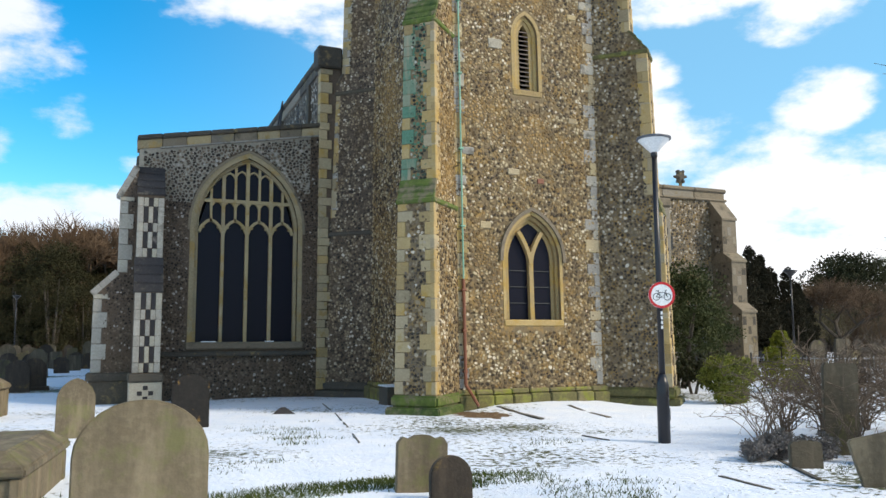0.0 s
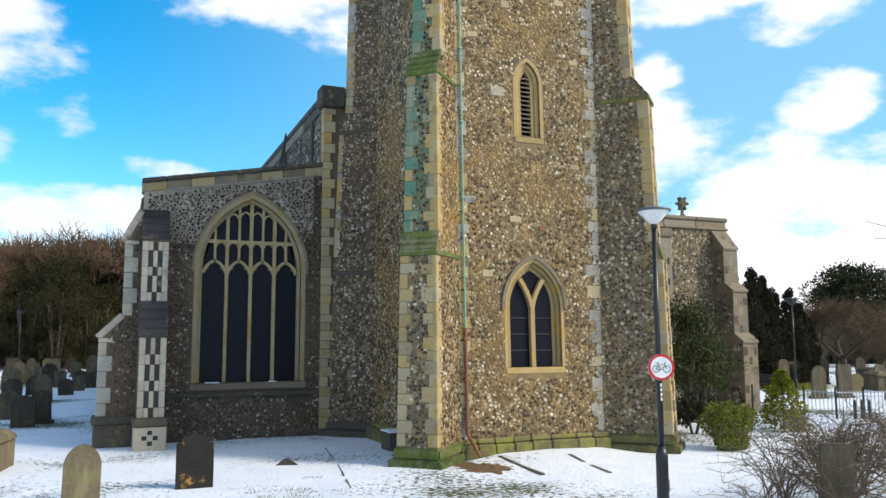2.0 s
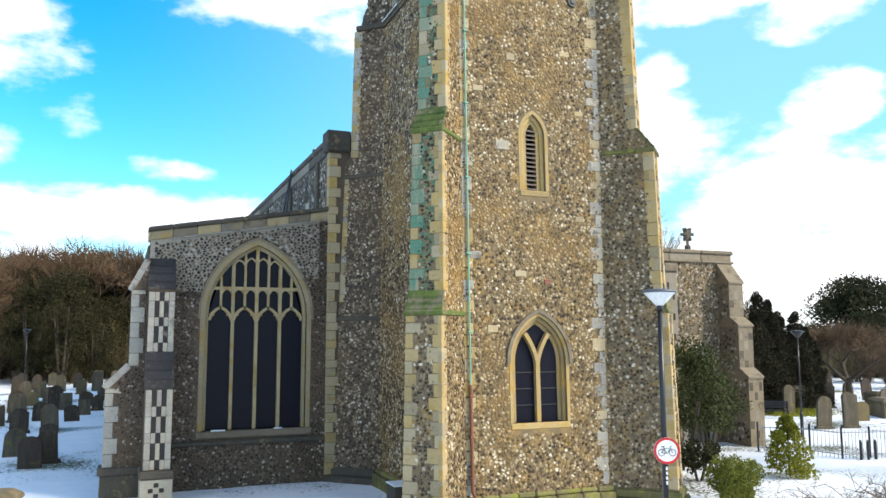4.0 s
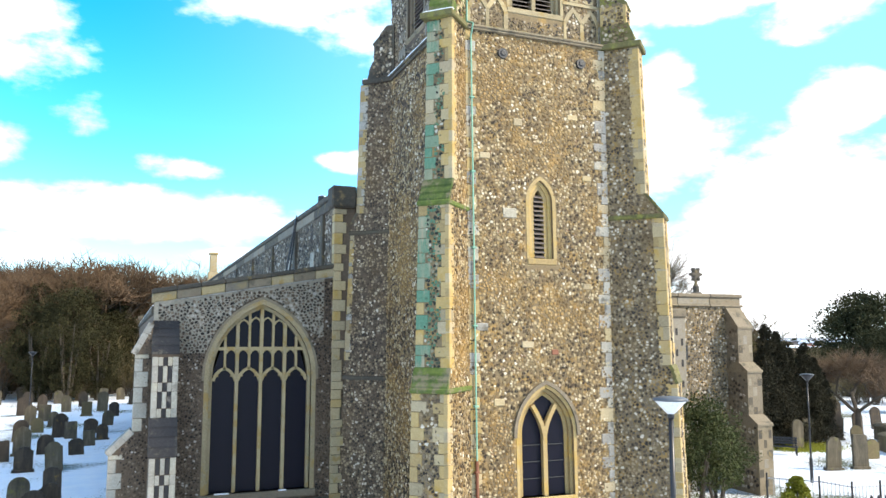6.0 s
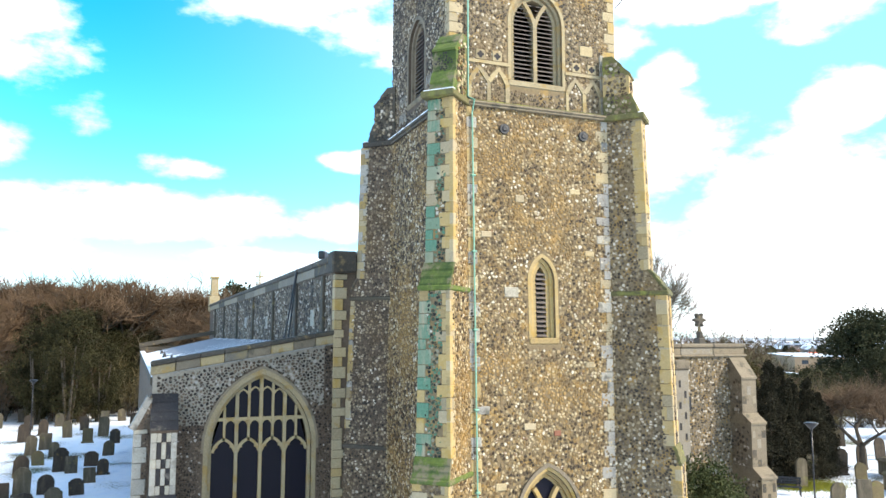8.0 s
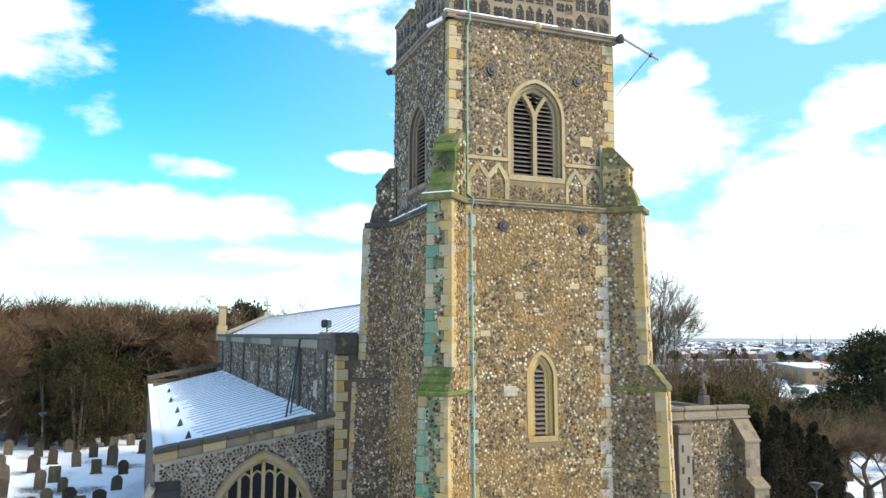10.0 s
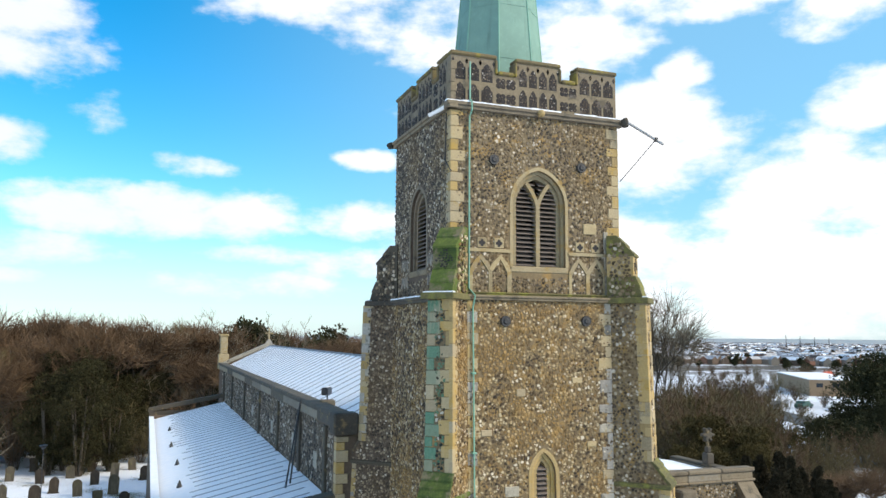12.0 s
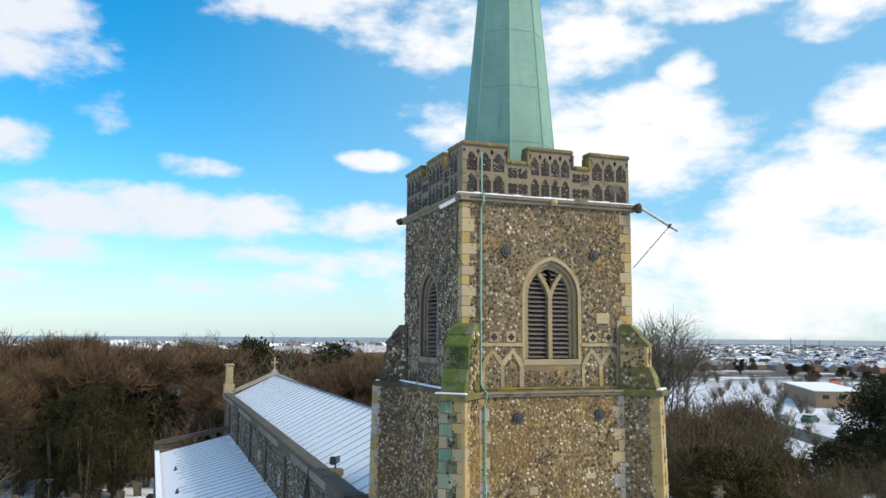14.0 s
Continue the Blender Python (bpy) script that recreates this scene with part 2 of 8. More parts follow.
def ground_mat(name):
    """Thin snow on rough grass: turf shows through in flecks, and roofs, gardens and woods break it up far off."""
    m, nt, bs = shader(name)
    pos = position(nt)
    sep = nt.nodes.new("ShaderNodeSeparateXYZ")
    nt.links.new(pos, sep.inputs[0])
    snow = ramp_node(nt, [(0.3, (0.70, 0.76, 0.87)), (0.7, (0.82, 0.845, 0.90))], noise_node(nt, 1.4, 5))
    turf = ramp_node(nt, [(0.25, (0.028, 0.035, 0.012)), (0.5, (0.07, 0.085, 0.025)), (0.75, (0.13, 0.10, 0.05))], noise_node(nt, 22, 4))
    mp = nt.nodes.new("ShaderNodeMapping")
    mp.inputs["Rotation"].default_value, mp.inputs["Scale"].default_value = (0, 0, 0.35), (1.1, 1.3, 1)
    nt.links.new(pos, mp.inputs[0])
    fine = noise_node(nt, 7.5, 5, 0.62, mp.outputs[0])
    area = noise_node(nt, 0.22, 3, 0.5)
    s = nt.nodes.new("ShaderNodeMath")
    s.operation = "MULTIPLY_ADD"
    nt.links.new(area, s.inputs[0])
    s.inputs[1].default_value = 1.0
    nt.links.new(fine, s.inputs[2])
    near_mask = ranged(nt, s.outputs[0], 1.10, 1.16)
    # the open town beyond the churchyard
    town = noise_node(nt, 0.035, 6, 0.75)
    far_mask = ranged(nt, town, 0.40, 0.49)
    dist = nt.nodes.new("ShaderNodeMath")
    dist.operation = "MAXIMUM"
    nt.links.new(sep.outputs[0], dist.inputs[0])
    nt.links.new(sep.outputs[1], dist.inputs[1])
    far = ranged(nt, dist.outputs[0], 75, 110)
    # open snowy fields lie between the churchyard and the town
    field = nt.nodes.new("ShaderNodeMath")
    field.operation = "MULTIPLY"
    nt.links.new(far_mask, field.inputs[0])
    nt.links.new(ranged(nt, dist.outputs[0], 205, 255, 0.25, 1.0), field.inputs[1])
    mask = mixed(nt, far, near_mask, field.outputs[0])
    brown = ramp_node(nt, [(0.3, (0.035, 0.028, 0.02)), (0.7, (0.09, 0.07, 0.05))], noise_node(nt, 0.2, 5))
    col = mixed(nt, mask, snow, mixed(nt, far, turf, brown))
    nt.links.new(col, bs.inputs["Base Color"])
    bs.inputs["Roughness"].default_value = 0.8
    h = nt.nodes.new("ShaderNodeMath")
    h.operation = "SUBTRACT"
    nt.links.new(noise_node(nt, 9, 6), h.inputs[0])
    nt.links.new(near_mask, h.inputs[1])
    bumped(nt, bs, h.outputs[0], 0.75, 0.06)
    return m


FLINTS = [(0.0, (0.034, 0.026, 0.020)), (0.16, (0.085, 0.060, 0.038)), (0.32, (0.180, 0.128, 0.068)), (0.45, (0.285, 0.203, 0.098)),
          (0.58, (0.22, 0.133, 0.048)), (0.65, (0.35, 0.268, 0.150)), (0.80, (0.47, 0.392, 0.252)), (0.945, (0.15, 0.060, 0.030)), (0.96, (0.66, 0.59, 0.46))]
DARK_FLINTS = [(0.0, (0.020, 0.015, 0.013)), (0.28, (0.055, 0.040, 0.032)), (0.55, (0.105, 0.075, 0.055)), (0.78, (0.19, 0.145, 0.105)), (0.93, (0.42, 0.38, 0.34))]
GREY_FLINTS = [(0.0, (0.03, 0.027, 0.026)), (0.2, (0.085, 0.075, 0.062)), (0.45, (0.17, 0.145, 0.115)), (0.7, (0.25, 0.21, 0.16)), (0.88, (0.48, 0.44, 0.38))]
M_FLINT = flint_mat("flint_mixed", FLINTS, 0.4, 0.58)
M_FLINT_STAIN = flint_mat("flint_stained", [(0.0, (0.02, 0.022, 0.02)), (0.22, (0.05, 0.065, 0.045)), (0.42, (0.09, 0.195, 0.125)), (0.68, (0.06, 0.130, 0.080)), (0.82, (0.26, 0.24, 0.17)), (0.94, (0.5, 0.47, 0.4))], 0.4, 0.1)
M_FLINT_DARK = flint_mat("flint_dark", DARK_FLINTS, 0.3)
M_FLINT_DIM = flint_mat("flint_dim", [(0.0, (0.030, 0.025, 0.022)), (0.22, (0.078, 0.061, 0.047)), (0.44, (0.165, 0.130, 0.092)), (0.66, (0.29, 0.230, 0.150)), (0.86, (0.43, 0.365, 0.27)), (0.96, (0.60, 0.54, 0.45))], 0.4, 0.28)
M_FLINT_GREY = flint_mat("flint_grey", GREY_FLINTS)
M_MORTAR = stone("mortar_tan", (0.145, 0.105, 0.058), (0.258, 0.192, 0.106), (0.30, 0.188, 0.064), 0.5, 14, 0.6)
M_RUBBLE = stone("buff_rubble", (0.16, 0.14, 0.11), (0.30, 0.265, 0.215), (0.22, 0.175, 0.10), 0.35, 18, 1.5, vary=0.35)
# dark mortar of aisle and nave; also paints shade on the tower's sunless sides
M_MORTAR_DARK_AND_SHADE = stone("mortar_dark_and_shade", (0.085, 0.060, 0.042), (0.155, 0.113, 0.078), None, 0, 14, 0.6)
M_MORTAR_PALE = stone("mortar_pale", (0.27, 0.24, 0.195), (0.42, 0.38, 0.31), None, 0, 14, 0.6)
M_STONE = stone("limestone", (0.30, 0.24, 0.145), (0.46, 0.38, 0.25), (0.36, 0.27, 0.12), 0.2, 22, 1.1, vary=0.35)
M_STONE_GREY = stone("limestone_grey", (0.25, 0.235, 0.21), (0.42, 0.40, 0.36), (0.13, 0.12, 0.1), 0.45, 22, 1.4, vary=0.3)
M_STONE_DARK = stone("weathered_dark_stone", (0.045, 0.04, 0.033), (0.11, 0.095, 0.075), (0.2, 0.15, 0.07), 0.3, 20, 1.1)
M_STONE_YEL = stone("limestone_lichen", (0.29, 0.205, 0.09), (0.47, 0.355, 0.175), (0.38, 0.25, 0.07), 0.5, 22, 1.1, vary=0.4)
M_STONE_BROWN = stone("limestone_brown", (0.15, 0.12, 0.085), (0.27, 0.225, 0.16), (0.10, 0.085, 0.06), 0.4, 20, 1.4)
M_ASHLAR = stone("white_ashlar", (0.29, 0.268, 0.23), (0.48, 0.45, 0.39), (0.22, 0.2, 0.17), 0.25, 20, 1.4)
M_TRACERY = stone("tawny_tracery", (0.26, 0.205, 0.115), (0.44, 0.365, 0.235), (0.30, 0.205, 0.075), 0.5, 22, 1.4, vary=0.3)
M_SLATE = stone("dark_slate", (0.022, 0.021, 0.024), (0.055, 0.05, 0.052), (0.11, 0.095, 0.075), 0.3, 16, 2.2)
M_KNAPPED = stone("knapped_black_flint", (0.016, 0.015, 0.017), (0.05, 0.045, 0.046), (0.15, 0.13, 0.115), 0.25, 30, 6, vary=0.15)
M_MOSS = stone("mossy_stone", (0.026, 0.055, 0.012), (0.16, 0.205, 0.032), (0.17, 0.145, 0.085), 0.6, 9, 3.4, bump=0.9)
M_ALGAE = stone("algae_stone", (0.07, 0.07, 0.025), (0.19, 0.165, 0.07), (0.20, 0.20, 0.045), 0.5, 18, 2.2, bump=0.8)
M_PLINTH = stone("mossy_plinth_stone", (0.13, 0.115, 0.055), (0.27, 0.23, 0.11), (0.20, 0.21, 0.03), 0.7, 16, 2.6, bump=0.9)
M_COPE = stone("lichened_coping", (0.10, 0.078, 0.042), (0.22, 0.175, 0.095), (0.25, 0.20, 0.04), 0.55, 18, 2.0)
M_JET = stone("black_slate_grave", (0.008, 0.007, 0.006), (0.022, 0.018, 0.014), (0.36, 0.20, 0.04), 0.22, 12, 2.5, vary=0.05)
M_STAIN = stained("copper_stained_stone", (0.26, 0.215, 0.14), (0.42, 0.36, 0.25))
M_COPPER = verdigris("verdigris_copper")
M_PIPE = plain("verdigris_pipe", (0.19, 0.38, 0.29), 0.6)
M_RUST = plain("red_oxide_pipe", (0.20, 0.075, 0.04), 0.65)
M_SNOW = snow_mat("snow")
M_LEAD = plain("lead_sheet", (0.20, 0.21, 0.23), 0.55, 0.0, 6)
M_FROST = plain("frosted_lead", (0.24, 0.27, 0.32), 0.6, 0.0, 6)
M_BLACK = plain("black_paint", (0.012, 0.012, 0.016), 0.35)
M_IRON = plain("iron", (0.03, 0.03, 0.032), 0.5)
M_WOOD = plain("weathered_louvre", (0.14, 0.115, 0.10), 0.8, 0, 14, 0.3, 0.3)
M_WHITE = plain("white_enamel", (0.8, 0.8, 0.8), 0.35)
M_RED = plain("red_enamel", (0.55, 0.02, 0.025), 0.35)
M_GREYP = plain("grey_metal", (0.35, 0.36, 0.38), 0.4, 0.5)
M_CANE = plain("rose_cane", (0.12, 0.085, 0.058), 0.8, 0, 8, 0.4, 0.35)
M_BARK = plain("bark", (0.075, 0.06, 0.045), 0.9, 0, 8, 0.6, 0.35)
M_TWIG = plain("twig", (0.100, 0.060, 0.031), 0.9, 0, 3, 0.2, 0.3)
M_TWIG_OLIVE = plain("olive_twig", (0.11, 0.087, 0.037), 0.9, 0, 3, 0.2, 0.3)
M_TWIG_PALE = plain("pale_twig", (0.165, 0.135, 0.095), 0.9, 0, 3, 0.2, 0.3)
M_LEAF = leafy("dark_evergreen", (0.024, 0.027, 0.014), (0.066, 0.066, 0.03))
M_YEW = leafy("yew_needles", (0.020, 0.019, 0.012), (0.050, 0.044, 0.026))
M_LEAF2 = leafy("holly_green", (0.034, 0.044, 0.017), (0.095, 0.105, 0.042))
M_LEAF5 = leafy("woodland_evergreen", (0.024, 0.023, 0.010), (0.058, 0.052, 0.022))
M_LEAF4 = leafy("olive_bush", (0.08, 0.095, 0.016), (0.24, 0.25, 0.05))
M_LEAF3 = leafy("golden_conifer", (0.15, 0.16, 0.018), (0.34, 0.33, 0.05))
M_IVY = leafy("olive_ivy", (0.05, 0.042, 0.016), (0.125, 0.10, 0.04))
M_LAV = leafy("grey_lavender", (0.14, 0.125, 0.115), (0.30, 0.275, 0.26))
M_GRASS = leafy("winter_grass", (0.03, 0.05, 0.012), (0.13, 0.15, 0.04))
M_GRAVE = stone("grave_sandstone", (0.10, 0.078, 0.048), (0.20, 0.16, 0.102), (0.13, 0.12, 0.05), 0.5, 16, 2.5, streak=0.4)
M_GRAVE_BUFF = stone("grave_buff", (0.085, 0.066, 0.034), (0.16, 0.125, 0.062), (0.12, 0.115, 0.03), 0.4, 16, 2.5)
M_GRAVE_DARK = stone("grave_dark", (0.028, 0.021, 0.015), (0.065, 0.048, 0.034), (0.17, 0.11, 0.03), 0.15, 16, 2.5, streak=0.4)
M_GRAVE_MID = stone("grave_brown", (0.05, 0.042, 0.03), (0.115, 0.095, 0.065), (0.12, 0.11, 0.035), 0.3, 16, 2.5, streak=0.5)
M_SOIL = stone("gravel_soil", (0.09, 0.05, 0.022), (0.30, 0.19, 0.09), (0.7, 0.74, 0.8), 0.15, 45, 9, bump=1.0)
M_SIGNBLACK = plain("sign_black", (0.02, 0.02, 0.02), 0.4)


def glass_mat():
    m, nt, bs = shader("leaded_glass")
    bs.inputs["Base Color"].default_value = (0.008, 0.008, 0.016, 1)
    bs.inputs["Roughness"].default_value = 0.3
    bs.inputs["Specular IOR Level"].default_value = 0.08
    bs.inputs["Transmission Weight"].default_value = 0.1
    bumped(nt, bs, noise_node(nt, 5, 2), 0.15, 0.02)
    return m


M_GLASS = glass_mat()

# ---- building helpers ----
class Plane:
    """A drawing plane: u along the wall, v up it, n out of it."""

    def __init__(self, o, angle=0.0, lean=(0.0, 0.0)):
        a = radians(angle)
        self.o, self.u = Vector(o), Vector((math.cos(a), math.sin(a), 0))
        self.v = Vector((lean[0], lean[1], 1.0))
        self.n = Vector((math.sin(a), -math.cos(a), 0))

    def p(self, u, v, d=0.0):
        return self.o + self.u * u + self.v * v + self.n * d

    def matrix(self, u, v, d=0.0):
        m = Matrix((self.u, -self.n, Vector((0, 0, 1)))).transposed().to_4x4()
        m.translation = self.p(u, v, d)
        return m


WORLD = Plane((0, 0, 0))


def link(name, me, mat, parent=None, label=""):
    if mat is not None and not me.materials:
        me.materials.append(mat)
    ob = new(name, me)
    if parent is not None:
        ob.parent = parent
    if label:
        ob["label"] = label
    return ob


def part(name, bm, mat, parent=None, label="", smooth=False):
    """Link a bmesh as one mesh object under a thing or a part."""
    bmesh.ops.recalc_face_normals(bm, faces=bm.faces)
    me = bpy.data.meshes.new(name)
    if smooth:
        for f in bm.faces:
            f.smooth = True
    bm.to_mesh(me)
    bm.free()
    return link(name, me, mat, parent, label)


def thing(name, label, category, group="", kind="", at=(0, 0, 0)):
    ob = new(name)
    ob.location = at
    ob.empty_display_size = 0.2
    return tagged(ob, label, category, group, kind)


def prism(bm, F, outline, d0, d1, du=0.0):
    """A slab with the given outline (u, v) between depths d0 and d1 (out is plus)."""
    a = [bm.verts.new(F.p(u, v, d1)) for u, v in outline]
    b = [bm.verts.new(F.p(u, v, d0)) for u, v in outline]
    n = len(a)
    caps = [bm.faces.new(a), bm.faces.new(b[::-1])]
    for i in range(n):
        j = (i + 1) % n
        bm.faces.new((a[j], a[i], b[i], b[j]))
    if n > 4:
        for f in caps:
            f.normal_update()
        bmesh.ops.triangulate(bm, faces=caps)


def box(bm, F, u0, u1, v0, v1, d0, d1):
    prism(bm, F, [(u0, v0), (u1, v0), (u1, v1), (u0, v1)], d0, d1)


def slab(name, F, u0, u1, v0, v1, d0, d1, mat, parent, label="", bevel=0.012):
    bm = bmesh.new()
    box(bm, F, u0, u1, v0, v1, d0, d1)
    if bevel:
        bmesh.ops.bevel(bm, geom=bm.edges[:], offset=bevel, segments=1, affect="EDGES")
    return part(name, bm, mat, parent, label)


def band(bm, F, pts, w, d0, d1):
    """A square-cut moulding of width w along an open line (u, v)."""
    P = [Vector((a, b)) for a, b in pts]
    L, R = [], []
    for i, q in enumerate(P):
        t = (P[min(i + 1, len(P) - 1)] - P[max(i - 1, 0)]).normalized()
        k = Vector((-t.y, t.x)) * (w / 2)
        L.append(q + k)
        R.append(q - k)
    rows = []
    for l, r in zip(L, R):
        rows.append([bm.verts.new(F.p(l.x, l.y, d1)), bm.verts.new(F.p(r.x, r.y, d1)), bm.verts.new(F.p(r.x, r.y, d0)), bm.verts.new(F.p(l.x, l.y, d0))])
    for a, b in zip(rows, rows[1:]):
        for i in range(4):
            j = (i + 1) % 4
            bm.faces.new((a[i], a[j], b[j], b[i]))
    bm.faces.new(rows[0])
    bm.faces.new(rows[-1][::-1])


def arch(uc, half, sill, spring, rise, n=9):
    """Outline of a pointed opening, from the left foot over the point to the right foot."""
    R = (half * half + rise * rise) / (2 * half)
    top = math.atan2(rise, R - half) if R > half else math.pi - math.atan2(rise, half - R)
    left = []
    for i in range(n + 1):
        a = math.pi - top * 0 - (top * i / n)
        left.append((uc - half + R + R * math.cos(a), spring + R * math.sin(a)))
    left[-1] = (uc, spring + rise)
    right = [(2 * uc - a, b) for a, b in reversed(left[:-1])]
    return [(uc - half, sill)] + left + right + [(uc + half, sill)]


def arch_ring(bm, F, uc, half, sill, spring, rise, w, d0, d1, foot=True):
    """A moulded frame of width w outside a pointed opening."""
    inner = arch(uc, half, sill, spring, rise)
    outer = arch(uc, half + w, sill, spring, rise + w * 1.15)
    if not foot:
        inner, outer = inner[1:-1], outer[1:-1]
    rows = []
    for a, b in zip(inner, outer):
        rows.append([bm.verts.new(F.p(a[0], a[1], d1)), bm.verts.new(F.p(b[0], b[1], d1)), bm.verts.new(F.p(b[0], b[1], d0)), bm.verts.new(F.p(a[0], a[1], d0))])
    for a, b in zip(rows, rows[1:]):
        for i in range(4):
            j = (i + 1) % 4
            bm.faces.new((a[i], a[j], b[j], b[i]))
    bm.faces.new(rows[0])
    bm.faces.new(rows[-1][::-1])


def pierced(bm, F, left, right, bottom, top, openings, d0, d1):
    """A wall with openings one above the other on one centre line. left, right, bottom and top are functions or numbers."""
    fl = left if callable(left) else (lambda v: left)
    fr = right if callable(right) else (lambda v: right)
    tp = top if callable(top) else (lambda u: top)
    uc = openings[0][len(openings[0]) // 2][0]
    lw = [(fl(bottom), bottom)]
    rw = [(fr(bottom), bottom)]
    for o in sorted(openings, key=lambda o: o[0][1]):
        h = len(o) // 2
        sill = o[0][1]
        lw += [(uc, sill)] + list(o[: h + 1])
        rw += [(uc, sill)] + list(o[h:])[::-1]
    lw = [lw[0], (uc, bottom)] + lw[1:] + [(uc, tp(uc)), (fl(tp(fl(bottom))), tp(fl(bottom)))]
    rw = [rw[0], (uc, bottom)] + rw[1:] + [(uc, tp(uc)), (fr(tp(fr(bottom))), tp(fr(bottom)))]
    prism(bm, F, lw, d0, d1)
    prism(bm, F, rw, d0, d1)


def in_outline(U, V, outline, grow=0.0):
    """Which of the points (U, V) lie within the outline."""
    pts = np.array(outline)
    if grow:
        c = (pts.min(0) + pts.max(0)) / 2
        s = (np.ptp(pts, axis=0) / 2 + grow) / (np.ptp(pts, axis=0) / 2)
        pts = c + (pts - c) * s
    inside = np.zeros(U.shape, bool)
    x, y = pts[:, 0], pts[:, 1]
    j = len(pts) - 1
    for i in range(len(pts)):
        cross = ((y[i] > V) != (y[j] > V)) & (U < (x[j] - x[i]) * (V - y[i]) / (y[j] - y[i] + 1e-12) + x[i])
        inside ^= cross
        j = i
    return inside


def nodules(F, u0, u1, v0, v1, cell, seed, keep, depth=0.035, joint=0.012, flat=1.0, drop=0.15, K=6, d=0.0):
    """Flint nodules packed on a wall: each fills its own patch between its neighbours. Returns vertices and faces."""
    rng = np.random.default_rng(seed)
    cv = cell * flat
    nu, nv = int((u1 - u0) / cell) + 5, int((v1 - v0) / cv) + 5
    iu, iv = np.meshgrid(np.arange(nu), np.arange(nv))
    U = u0 + (iu - 2 + 0.5 * (iv % 2)) * cell + rng.uniform(-0.5, 0.5, iu.shape) * cell
    V = v0 + (iv - 2) * cv + rng.uniform(-0.42, 0.42, iu.shape) * cv
    alive = rng.random(iu.shape) > drop
    ang = np.arange(K) * 2 * np.pi / K
    A = ang[None, None, :] + rng.uniform(0, 2 * np.pi / K, iu.shape)[..., None]
    cu, su = np.cos(A), np.sin(A)
    c = np.s_[2:-2, 2:-2]
    r = np.full(cu[c].shape, cell * 1.0)
    for a in range(-2, 3):
        for b in range(-2, 3):
            if a == 0 and b == 0:
                continue
            sl = np.s_[2 + b : nv - 2 + b, 2 + a : nu - 2 + a]
            du, dv = U[sl] - U[c], V[sl] - V[c]
            q = (du * du + dv * dv) / 2
            dot = du[..., None] * cu[c] + dv[..., None] * su[c]
            lim = np.where((dot > 1e-4) & alive[sl][..., None], q[..., None] / np.maximum(dot, 1e-4), 9.0)
            r = np.minimum(r, lim)
    r = (0.93 * r + 0.07 * r.mean(-1, keepdims=True)) * rng.uniform(0.72, 1.1, r.shape)
    r = np.maximum(r - joint, cell * 0.12)
    ok = alive[c] & keep(U[c], V[c])
    Uc, Vc, r, cc, ss = U[c][ok], V[c][ok], r[ok], cu[c][ok], su[c][ok]
    n = len(Uc)
    h = depth * rng.uniform(0.35, 1.0, n)
    tilt = rng.uniform(-0.3, 0.3, (n, 2))
    uvec, vvec, nvec, o = (np.array(x) for x in (F.u, F.v, F.n, F.o))

    def ring(k, dd):
        uu, vv = Uc[:, None] + r * k * cc, Vc[:, None] + r * k * ss
        dep = dd[:, None] + (tilt[:, :1] * cc + tilt[:, 1:] * ss) * r * k * 0.5 * (dd > 0)[:, None]
        return o + uu[..., None] * uvec + vv[..., None] * vvec + (dep + d)[..., None] * nvec

    verts = np.concatenate([ring(1.0, np.full(n, -0.012)), ring(0.88, h)], axis=1).reshape(-1, 3)
    base = (np.arange(n) * 2 * K)[:, None]
    i = np.arange(K)
    j = (i + 1) % K
    quads = np.stack([base + i, base + j, base + K + j, base + K + i], -1).reshape(-1, 4)
    caps = base + K + i
    return verts, quads.tolist() + caps.tolist()


def stuff_mesh(name, chunks, mat, parent=None, label="", smooth=False):
    verts, faces, k = [], [], 0
    for v, f in chunks:
        verts.append(np.asarray(v, float).reshape(-1, 3))
        faces += [[x + k for x in q] for q in f] if k else f
        k += len(verts[-1])
    me = bpy.data.meshes.new(name)
    me.from_pydata(np.concatenate(verts).tolist(), [], faces)
    if smooth:
        me.shade_smooth()
    ob = link(name, me, mat, parent, label)
    return tagged(ob, kind="stuff")


BLOCKS = {}


def block_mesh(w, h, t, mat, bevel=0.014):
    """A shared, slightly worn block: width along u, height along v, depth into the wall."""
    key = (round(w, 2), round(h, 2), round(t, 2), mat.name)
    if key not in BLOCKS:
        bm = bmesh.new()
        bmesh.ops.create_cube(bm, size=1, matrix=Matrix.Diagonal((w, t, h, 1)))
        bmesh.ops.bevel(bm, geom=bm.edges[:], offset=min(bevel, h / 4, w / 4), segments=1, affect="EDGES")
        me = bpy.data.meshes.new("block")
        bm.to_mesh(me)
        bm.free()
        me.materials.append(mat)
        BLOCKS[key] = me
    return BLOCKS[key]


def piece(name, parent, F, u, v, d, w, h, t, mat):
    """One masonry piece, centred on (u, v), its face d out of the plane."""
    ob = new(name, block_mesh(w, h, t, mat))
    ob.parent = parent
    ob.matrix_basis = F.matrix(u, v, d - t / 2)
    return ob


